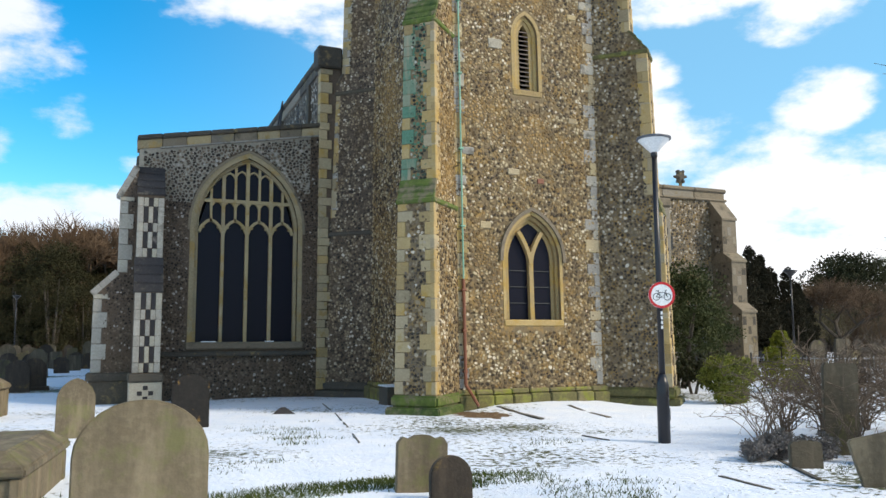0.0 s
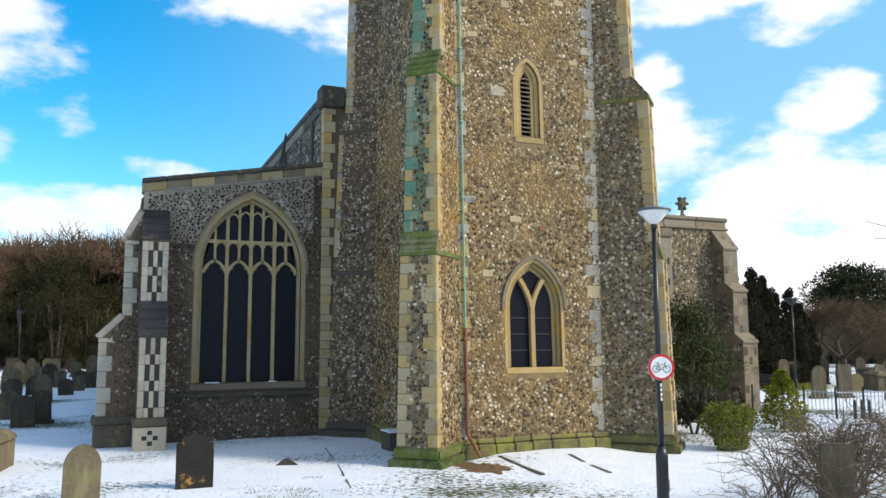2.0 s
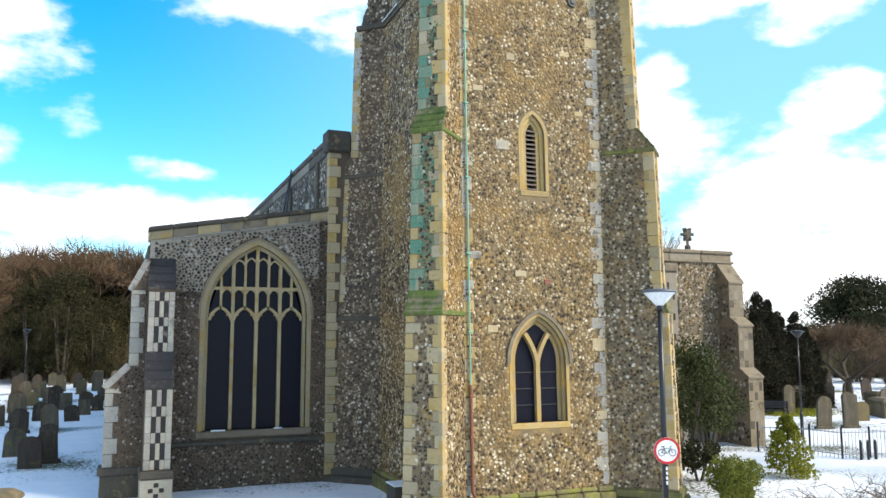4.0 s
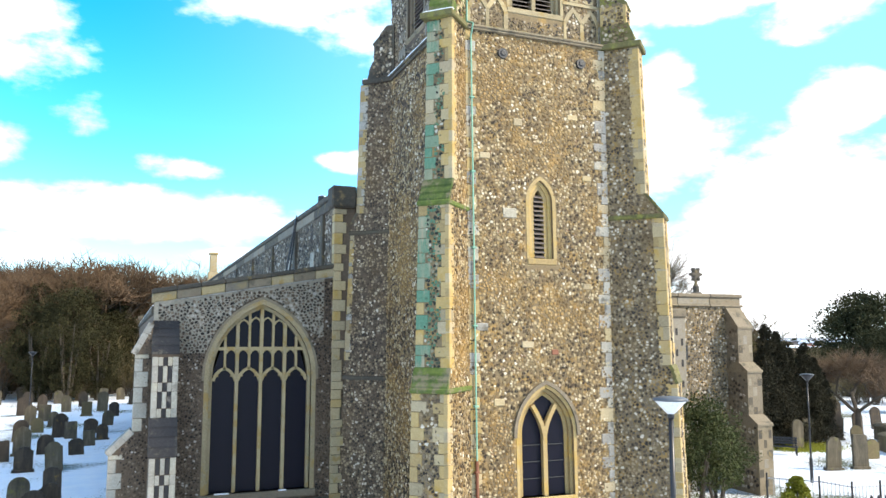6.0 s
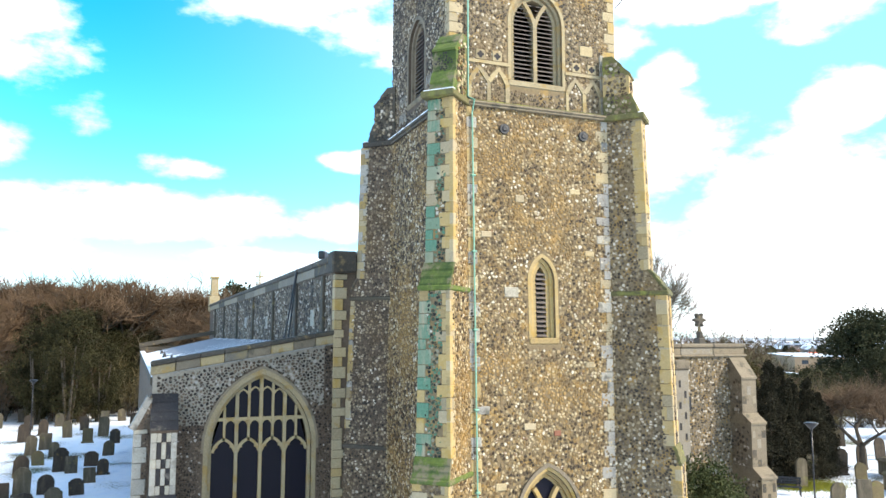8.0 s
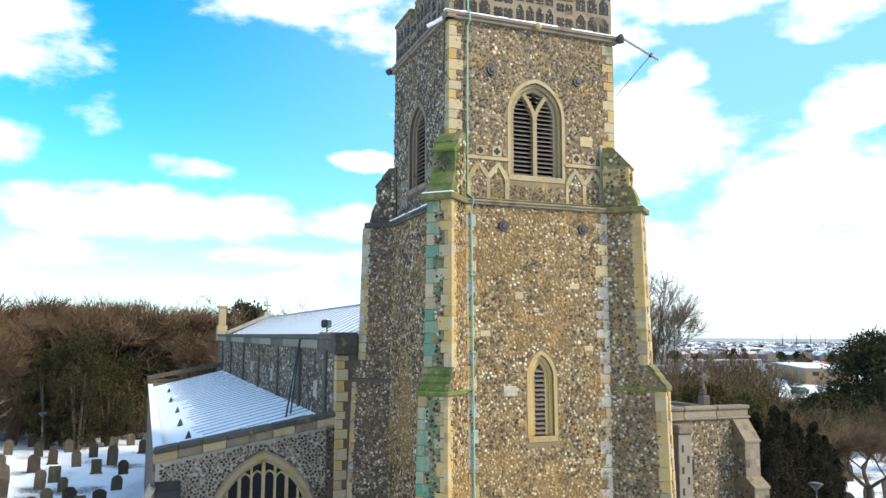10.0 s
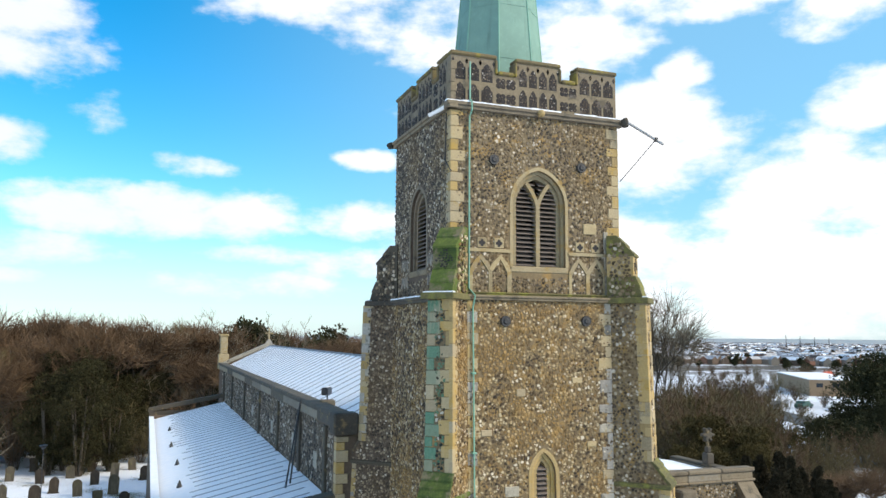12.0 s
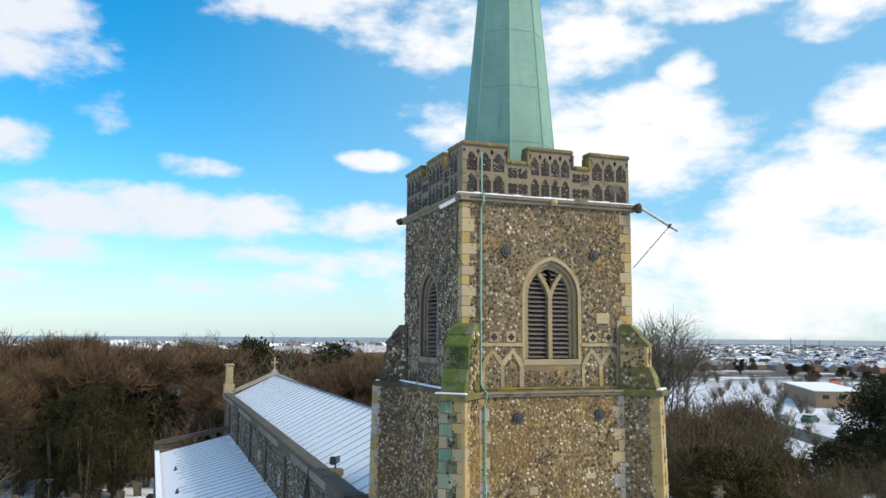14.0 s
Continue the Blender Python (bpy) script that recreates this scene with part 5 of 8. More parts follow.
def angle_buttress(parent, F, u0, u1, stages, seed):
    """A stepped buttress standing out of a wall, with a chequer of white stone and flint on its face."""
    b = new("buttress")
    b.parent = parent
    b["label"] = "stepped buttress chequered in white stone and black flint"
    rng = random.Random(seed)
    ang = math.degrees(math.atan2(F.u.y, F.u.x))
    for i, (z0, z1, L) in enumerate(stages):
        bm = bmesh.new()
        box(bm, F, u0, u1, z0, z1, -0.2, L)
        part("core", bm, M_MORTAR_DARK_AND_SHADE, b)
        nxt = stages[i + 1] if i + 1 < len(stages) else None
        zs, L2 = (nxt[0], nxt[2]) if nxt else (z1 + 0.95, 0.02)
        n = 4
        for c in range(n):
            za, zb = z1 + (zs - z1) * c / n, z1 + (zs - z1) * (c + 1) / n
            la, lb = L + (L2 - L) * c / n, L + (L2 - L) * (c + 1) / n
            bm = bmesh.new()
            prism(bm, Plane(F.p(0, 0, 0), ang - 90), [(-0.2, za), (la + 0.03, za), (la + 0.03, za + 0.04), (lb + 0.015, zb), (-0.2, zb)], -u1 - 0.02, -u0 + 0.02)
            part("weathering", bm, M_SLATE, b)
        # chequer
        P = Plane(F.p(0, 0, L), ang)
        if i == 0:
            slab("plinth_course", F, u0 - 0.1, u1 + 0.1, 0.62, 0.84, -0.2, L + 0.13, M_STONE_DARK, b, "", 0.04)
            slab("plinth_course", F, u0 - 0.07, u1 + 0.07, -0.2, 0.62, -0.2, L + 0.08, M_ASHLAR, b, "", 0.02)
            PP = Plane(F.p(0, 0, L + 0.08), ang)
            um = (u0 + u1) / 2
            for du, dv in ((0, 0.14), (-0.14, 0), (0.14, 0), (0, -0.14)):
                piece("flint_block", b, PP, um + du, 0.33 + dv, 0.006, 0.14, 0.13, 0.05, M_KNAPPED)
        v, k = max(z0, 0.86), 0
        cw = 0.125
        sw = (u1 - u0 - 3 * cw) / 2
        while v < z1 - 0.1:
            h = min((0.27, 0.46)[k % 2] * rng.uniform(0.93, 1.07), z1 - v)
            for j in range(3):
                dark = (j == 1) == (k % 2 == 0)
                m = M_KNAPPED if dark else M_ASHLAR
                piece("flint_block" if dark else "ashlar", b, P, u0 + sw + cw * (j + 0.5), v + h / 2, 0.018, round(cw - 0.008, 3), round(h - 0.01, 2), 0.12, m)
            for s in (sw / 2, u1 - u0 - sw / 2):
                piece("ashlar", b, P, u0 + s, v + h / 2, 0.02, round(sw - 0.004, 3), round(h - 0.004, 2), 0.2, M_ASHLAR)
            v += h
            k += 1
    return b


angle_buttress(aisle, AF, 0.34, 1.04, [(-0.2, 3.0, 1.42), (4.0, 5.75, 0.85)], 7)
# its twin stands out of the side wall
tw = new("buttress")
tw.parent = aisle
tw["label"] = "stepped side buttress of flint with pale corner stones"
TWF = Plane((0, 23.72, 0))
for (z0, z1, x0) in ((-0.2, 3.0, -0.68), (3.6, 5.75, -0.1)):
    slab("core", TWF, x0, 0.36, z0, z1, -0.6, 0, M_MORTAR_DARK_AND_SHADE, tw, "", 0.01)
    quoins(tw, TWF, lambda v, e=x0: e, 1, max(z0, 0.84), z1, [M_ASHLAR], rng=random.Random(3), long=0.34, short=0.24, h=0.36)
    stuff_mesh("flint_facing", [nodules(TWF, x0 + 0.3, 0.3, max(z0, 0.84), z1, 0.09, 77, lambda U, V: U < 0.3, 0.02, flat=0.75)], M_FLINT_DARK, tw)
for prof in ([(-0.72, 3.0), (0.34, 3.0), (0.34, 3.6), (-0.1, 3.6)], [(-0.14, 5.75), (0.34, 5.75), (0.34, 6.7)]):
    bm = bmesh.new()
    prism(bm, TWF, prof, -0.62, 0.03)
    part("weathering", bm, M_MORTAR_DARK_AND_SHADE, tw)
for (xa, za), (xb, zb) in (((-0.72, 3.0), (-0.1, 3.62)), ((-0.14, 5.75), (0.3, 6.62))):
    n = 3
    for k in range(n):
        f, g = k / n, (k + 0.97) / n
        p, q = (xa + (xb - xa) * f, za + (zb - za) * f), (xa + (xb - xa) * g, za + (zb - za) * g)
        bm = bmesh.new()
        band(bm, TWF, [p, q], 0.17, -0.63, 0.05)
        part("coping_stone", bm, M_STONE_GREY, tw)
TWS = Plane((0, 23.72 - 0.03, 0))
slope = lambda U, V: ((V < 3.6) & (V < 2.82 + (U + 0.72))) | ((V > 4.0) & (V < 5.55 + (U + 0.14) * 1.98))
stuff_mesh("flint_facing", [nodules(TWS, -0.6, 0.3, 3.02, 3.6, 0.085, 78, slope, 0.02, 0.006, 0.8), nodules(TWS, 0.0, 0.3, 5.78, 6.5, 0.085, 79, slope, 0.02, 0.006, 0.8)], M_FLINT_DARK, tw)
slab("plinth_course", TWF, -0.8, 0.34, 0.62, 0.84, -0.7, 0.1, M_STONE_DARK, tw, "", 0.03)
slab("plinth_course", TWF, -0.74, 0.3, -0.2, 0.62, -0.68, 0.06, M_STONE_DARK, tw, "", 0.02)

# aisle roof
def roof_sheet(parent, p00, p10, p11, p01, t, mat, label=""):
    """A sloping slab: eave start, ridge start, ridge end, eave end."""
    bm = bmesh.new()
    a = [bm.verts.new(p) for p in (p00, p10, p11, p01)]
    b = [bm.verts.new(Vector(p) - Vector((0, 0, t))) for p in (p00, p10, p11, p01)]
    bm.faces.new(a)
    bm.faces.new(b[::-1])
    for i in range(4):
        bm.faces.new((a[i], a[(i + 1) % 4], b[(i + 1) % 4], b[i]))
    return part("roof", bm, mat, parent, label)


AZ0, AZ1 = 6.98, 8.15
roof_sheet(aisle, (0.62, 24.55, AZ0 - 0.02), (5.75, 24.55, AZ1), (5.75, 63.5, AZ1), (0.62, 63.5, AZ0 - 0.02), 0.12, M_SNOW, "snow-covered lead roof")
slab("gutter_parapet", Plane((0.35, 0, 0), -90), -64, -24.6, 6.9, 7.14, -0.3, 0.06, M_STONE_DARK, aisle, "", 0.03)
slab("snow_ledge", Plane((0.35, 0, 0), -90), -63.8, -24.7, 7.14, 7.18, -0.3, 0.03, M_SNOW, aisle, "", 0.01)
y = 25.0
rr = random.Random(8)
while y < 63.3:
    f0 = 0.27 if y < 45 else 0.22
    f0 += rr.uniform(-0.06, 0.06)
    e = 0.995 if rr.random() > 0.3 else 0.93
    pa = Vector((0.7 + 5.05 * f0, y, AZ0 + (AZ1 - AZ0) * f0 - 0.012))
    pb = Vector((0.7 + 5.05 * e, y, AZ0 + (AZ1 - AZ0) * e - 0.012))
    rod("roll", [pa, pb], 0.042, M_FROST, aisle, n=6)
    y += 0.95
for i, y in enumerate((26.6, 29.9, 34.3, 40.0, 46.5, 54.0)):
    v = lathe("roof_vent", [(0.13, 0), (0.115, 0.05), (0.02, 0.3)], M_IRON, aisle, "small lead roof vent", 8, (1.45 + 0.1 * (i % 2), y, AZ0 + 0.16))
slab("end_parapet", Plane((0, 64, 0)), 0.3, 5.7, 6.9, 7.5, -0.4, 0, M_STONE_DARK, aisle)
bm = bmesh.new()
prism(bm, Plane((0, 64, 0)), [(0.25, 7.45), (5.75, 8.45), (5.75, 8.75), (0.25, 7.75)], -0.45, 0.05)
part("coping", bm, M_STONE_DARK, aisle)

# ---- nave ----
nave = thing("church_nave", "long flint nave with clerestory, snow-covered roof and stone gable cross", "church nave")
NX, NY1 = 5.8, 69.0
NL = Plane((NX, 0, 0), -90)
slab("clerestory_wall", NL, -NY1, -24.1, -0.2, 10.5, -0.6, 0, M_MORTAR_DARK_AND_SHADE, nave, "", 0)
stuff_mesh("flint_facing", [nodules(NL, -66, -24.2, 8.1, 10.4, 0.16, 51, lambda U, V: V < 10.4, 0.025, 0.01, 0.7)], M_FLINT_GREY, nave)
slab("wall", Plane((0, 24.12, 0)), 5.85, 14.0, -0.2, 10.9, -0.6, 0, M_MORTAR_DARK_AND_SHADE, nave, "", 0)
slab("clerestory_wall", Plane((14.0, 0, 0), 90), 24.2, NY1, -0.2, 10.5, -0.6, 0, M_MORTAR_DARK_AND_SHADE, nave, "", 0)
bm = bmesh.new()
prism(bm, Plane((0, NY1, 0)), [(5.85, -0.2), (13.95, -0.2), (13.95, 10.7), (9.9, 12.5), (5.85, 10.7)], -0.5, 0.0)
part("gable_wall", bm, M_MORTAR_DARK_AND_SHADE, nave)
for i in range(12):
    y0 = 23.95 + i * (NY1 - 23.95) / 12
    y1 = 23.95 + (i + 1) * (NY1 - 23.95) / 12
    slab("parapet_stone", NL, -y1 + 0.005, -y0 - 0.005, 10.45, 10.78, -0.42, 0.05, M_RUBBLE if i % 3 else M_STONE_DARK, nave, "", 0.02)
    slab("coping", NL, -y1, -y0, 10.78, 10.98, -0.5, 0.12, M_STONE_DARK, nave, "", 0.045)
for y in (26.2, 31.0, 36.5, 43.0, 50.0, 57.5, 64.0):
    slab("pilaster", NL, -y - 0.16, -y + 0.16, 8.0, 10.4, -0.1, 0.12, M_STONE_DARK, nave, "", 0.03)
for i, (y, z) in enumerate(((28.0, 9.0), (32.5, 9.1), (38.5, 9.0), (46.0, 9.1))):
    slab("set_stone", NL, -y - 0.3, -y + 0.3, z - 0.3, z + 0.3, -0.1, 0.04, M_STONE_GREY, nave, "", 0.02)
# the shallow stone strip at the nave's corner
quoins(nave, Plane((0, 24.0, 0)), lambda v: 5.62, 1, 0.2, 10.3, [M_STONE, M_STONE, M_STONE_YEL, M_TRACERY], rng=random.Random(12), long=0.36, short=0.28, t=0.3)
slab("corner_strip", Plane((0, 24.05, 0)), 5.62, 6.3, -0.2, 10.4, -0.4, 0, M_MORTAR_DARK_AND_SHADE, nave, "", 0.01)
slab("corner_cap", Plane((0, 24.0, 0)), 5.5, 6.3, 10.35, 11.03, -0.52, 0.14, M_STONE_DARK, nave, "", 0.05)
RZ0, RZ1 = 10.62, 12.42
roof_sheet(nave, (6.2, 24.3, RZ0), (9.9, 24.3, RZ1), (9.9, NY1 - 0.4, RZ1), (6.2, NY1 - 0.4, RZ0), 0.12, M_SNOW, "snow-covered ribbed lead roof")
roof_sheet(nave, (9.9, 24.3, RZ1), (13.6, 24.3, RZ0), (13.6, NY1 - 0.4, RZ0), (9.9, NY1 - 0.4, RZ1), 0.12, M_SNOW)
y = 24.8
while y < NY1 - 1:
    rod("roll", [(6.25, y, RZ0 + 0.005), (9.88, y, RZ1 - 0.005)], 0.045, M_FROST, nave, n=6)
    y += 1.1
rod("ridge_roll", [(9.9, 24.3, RZ1 + 0.01), (9.9, NY1 - 0.4, RZ1 + 0.01)], 0.06, M_LEAD, nave, n=6)
for s in (-1, 1):
    bm = bmesh.new()
    prism(bm, Plane((0, NY1, 0)), [(9.9, 12.42), (9.9 + s * 4.1, 10.62), (9.9 + s * 4.1, 10.9), (9.9, 12.72)], -0.5, 0.08)
    part("gable_coping", bm, M_STONE_GREY, nave)
slab("cross_shaft", Plane((0, NY1, 0)), 9.84, 9.96, 12.65, 13.95, -0.28, -0.16, M_TRACERY, nave, "stone gable cross", 0.02)
slab("cross_arm", Plane((0, NY1, 0)), 9.56, 10.24, 13.42, 13.54, -0.28, -0.15, M_TRACERY, nave, "", 0.02)
bm = bmesh.new()
prism(bm, Plane((0, NY1, 0)), [(9.6, 12.62), (10.2, 12.62), (9.98, 12.95), (9.82, 12.95)], -0.4, 0.0)
part("cross_base", bm, M_STONE_GREY, nave)
# pinnacle on the far corner
slab("pinnacle", Plane((0, NY1 + 0.2, 0)), 5.7, 6.55, 10.4, 11.7, -0.75, 0.0, M_TRACERY, nave, "square stone corner pinnacle", 0.03)
slab("pinnacle", Plane((0, NY1 + 0.2, 0)), 5.82, 6.43, 11.7, 13.2, -0.65, -0.1, M_TRACERY, nave, "", 0.05)
slab("pinnacle", Plane((0, NY1 + 0.2, 0)), 5.74, 6.51, 13.2, 13.4, -0.72, -0.02, M_TRACERY, nave, "", 0.05)
# lightning-conductor struts propped on the aisle roof
rod("strut", [(4.85, 28.6, 7.96), (5.55, 29.9, 10.9)], 0.035, M_IRON, nave, "dark iron struts leaning on the parapet")
rod("strut", [(5.1, 29.1, 8.02), (5.68, 30.5, 10.95)], 0.035, M_IRON, nave)

# floodlight on the nave roof
fl_lamp = thing("floodlight", "black floodlight on a stone block on the roof edge", "floodlight")
slab("block", Plane((0, 28.6, 0)), 6.1, 6.62, 10.6, 11.05, -0.4, 0, M_STONE_BROWN, fl_lamp, "", 0.03)
rod("stem", [(6.35, 28.8, 11.0), (6.35, 28.8, 11.25)], 0.03, M_BLACK, fl_lamp)
bm = bmesh.new()
box(bm, Plane((6.35, 28.8, 11.35), 60), -0.28, 0.28, -0.13, 0.16, -0.16, 0.1)
bmesh.ops.bevel(bm, geom=bm.edges[:], offset=0.04, segments=1, affect="EDGES")
part("housing", bm, M_BLACK, fl_lamp)
slab("snow_cap", Plane((6.35, 28.8, 11.35), 60), -0.24, 0.24, 0.16, 0.2, -0.13, 0.07, M_SNOW, fl_lamp)

# ---- south aisle ----
south = thing("church_aisle", "grey flint church aisle with chequered corner buttress", "church aisle")
SF = Plane((0, 26.4, 0))
bm = bmesh.new()
pierced(bm, SF, 14.02, 23.95, -0.3, 7.55, [arch(21.95, 0.55, 0.0, 2.1, 0.7)], -0.7, 0)
part("wall", bm, M_MORTAR, south, "grey-brown flint rubble wall")
sfl = lambda U, V: ~in_outline(U, V, arch(21.95, 0.8, -0.2, 2.1, 0.95)) & (U < 23.8)
stuff_mesh("flint_facing", [nodules(SF, 15.3, 23.9, 0.1, 7.5, 0.11, 61, sfl, 0.025, 0.004, 0.8)], M_FLINT_GREY, south)
bm = bmesh.new()
arch_ring(bm, SF, 21.95, 0.55, 0.0, 2.1, 0.7, 0.24, -0.25, 0.03)
part("door_surround", bm, M_STONE_GREY, south)
bm = bmesh.new()
prism(bm, SF, arch(21.95, 0.55, 0.0, 2.1, 0.7), -0.4, -0.3)
part("door", bm, M_WOOD, south, "dark timber door in a pointed arch")
slab("wall", Plane((23.95, 0, 0), 90), 27.1, 31.4, -0.3, 7.55, -0.6, 0, M_MORTAR, south, "", 0)
slab("wall", Plane((0, 31.4, 0), 180), -23.34, -14.02, -0.3, 7.5, -0.6, 0, M_MORTAR, south, "", 0)
for i in range(6):
    a, b = 14.1 + i * 1.65, 14.1 + (i + 1) * 1.65
    slab("parapet_stone", SF, a + 0.006, b - 0.006, 7.6, 7.88, -0.45, 0.05, M_STONE_BROWN if i % 2 else M_RUBBLE, south, "", 0.02)
    slab("coping", SF, a, b + (0.08 if i == 5 else 0), 7.88, 8.06, -0.42, 0.12, M_STONE_BROWN, south, "", 0.05)
    slab("cornice", SF, a, b + (0.1 if i == 5 else 0), 7.5, 7.61, -0.2, 0.12, M_STONE_BROWN, south, "", 0.04)
slab("slit_window", SF, 20.98, 21.18, 5.3, 5.95, -0.1, 0.035, M_STONE_DARK, south, "small dark slit window")
# solid black slab paints the shade inside the slit; no opening is cut
slab("slit_shade", SF, 21.01, 21.15, 5.35, 5.9, -0.1, 0.04, M_BLACK, south, "", 0)
# tall shallow buttress
pb = new("buttress")
pb.parent = south
pb["label"] = "shallow stone buttress with flint chequer"
slab("core", SF, 20.05, 20.7, -0.2, 7.0, -0.1, 0.5, M_RUBBLE, pb, "", 0.02)
slab("cap", SF, 19.98, 20.77, 7.0, 7.4, -0.1, 0.57, M_STONE_BROWN, pb, "", 0.08)
PBF = Plane(SF.p(0, 0, 0.5))
for k in range(14):
    for j in (0, 1):
        if (k + j) % 2:
            piece("flint_block", pb, PBF, 20.25 + 0.26 * j, 1.0 + k * 0.42, 0.006, 0.13, 0.3, 0.06, M_KNAPPED)


def corner_buttress(parent, F, u0, u1, stages):
    b = new("buttress")
    b.parent = parent
    b["label"] = "stepped corner buttress of ashlar and flint chequer"
    ang = math.degrees(math.atan2(F.u.y, F.u.x))
    for i, (z0, z1, L) in enumerate(stages):
        bm = bmesh.new()
        box(bm, F, u0, u1, z0, z1, -0.2, L)
        part("core", bm, M_STONE_BROWN, b)
        nxt = stages[i + 1] if i + 1 < len(stages) else (z1 + 0.9, 0, 0.03)
        bm = bmesh.new()
        prism(bm, Plane(F.p(0, 0, 0), ang - 90), [(-0.2, z1), (L + 0.05, z1), (L + 0.05, z1 + 0.08), (nxt[2], nxt[0] + 0.02), (-0.2, nxt[0] + 0.02)], -u1 - 0.03, -u0 + 0.03)
        part("weathering", bm, M_STONE_BROWN, b)
        P = Plane(F.p(0, 0, L), ang)
        v, k = max(z0, 0.3), 0
        while v < z1 - 0.3:
            for j in range(3):
                if (j + k) % 2 and (j * 5 + k * 3 + i) % 7:
                    piece("flint_block", b, P, u0 + (u1 - u0) * (j + 0.5) / 3, v + 0.17, 0.006, 0.17 + 0.03 * ((j + k * 2) % 3), 0.3 + 0.03 * (k % 3), 0.06, M_STONE_DARK if (j + k) % 3 else M_RUBBLE)
            v += 0.38
            k += 1
        S = Plane(F.p(u0, 0, 0), ang - 90)
        stuff_mesh("flint_facing", [nodules(S, 0.05, L - 0.15, max(z0, 0.2), z1, 0.16, 70 + i, lambda U, V: U > 0, 0.02)], M_FLINT_GREY, b)
    return b


corner_buttress(south, SF, 23.2, 23.95, [(-0.2, 2.7, 1.6), (3.1, 4.8, 1.15), (5.2, 6.6, 0.7)])
roof_sheet(south, (23.6, 26.8, 7.62), (14.05, 26.8, 9.0), (14.05, 31.2, 9.0), (23.6, 31.2, 7.62), 0.12, M_SNOW, "snow-covered lean-to roof")
# parapet along the south side
for i in range(3):
    a, b = 27.0 + i * 1.46, 27.0 + (i + 1) * 1.46
    slab("parapet_stone", Plane((23.95, 0, 0), 90), a, b - 0.006, 7.56, 7.7, -0.4, 0.04, M_RUBBLE, south, "", 0.02)
    slab("coping", Plane((23.95, 0, 0), 90), a, b, 7.7, 7.82, -0.42, 0.1, M_STONE_DARK, south, "", 0.04)
# finial on the parapet
fin = thing("finial", "weathered stone foliate finial on the roof parapet", "finial")
FP = Plane((0, 28.85, 0))
slab("pedestal", FP, 23.55, 23.95, 7.8, 8.3, -0.2, 0.2, M_STONE_DARK, fin, "", 0.05)
slab("base", FP, 23.63, 23.87, 8.28, 8.6, -0.12, 0.12, M_STONE_DARK, fin, "", 0.05)
slab("shaft", FP, 23.69, 23.81, 8.58, 8.86, -0.06, 0.06, M_STONE_DARK, fin, "", 0.02)
bm = bmesh.new()
lobes = [(0.25 + 0.09 * math.cos(6 * a), a) for a in np.linspace(0, 2 * math.pi, 49)[:-1]]
prism(bm, FP, [(23.75 + r * math.cos(a), 9.1 + r * 1.05 * math.sin(a)) for r, a in lobes], -0.13, 0.13)
bmesh.ops.bevel(bm, geom=[e for e in bm.edges if len(e.link_faces) == 2 and e.calc_face_angle(0) > 1.0], offset=0.04, segments=1, affect="EDGES")
part("head", bm, M_STONE_DARK, fin)

# ---- lamp post with its sign ----
M_LIDGREY = plain("lamp_lid", (0.10, 0.11, 0.13), 0.45, 0.2)


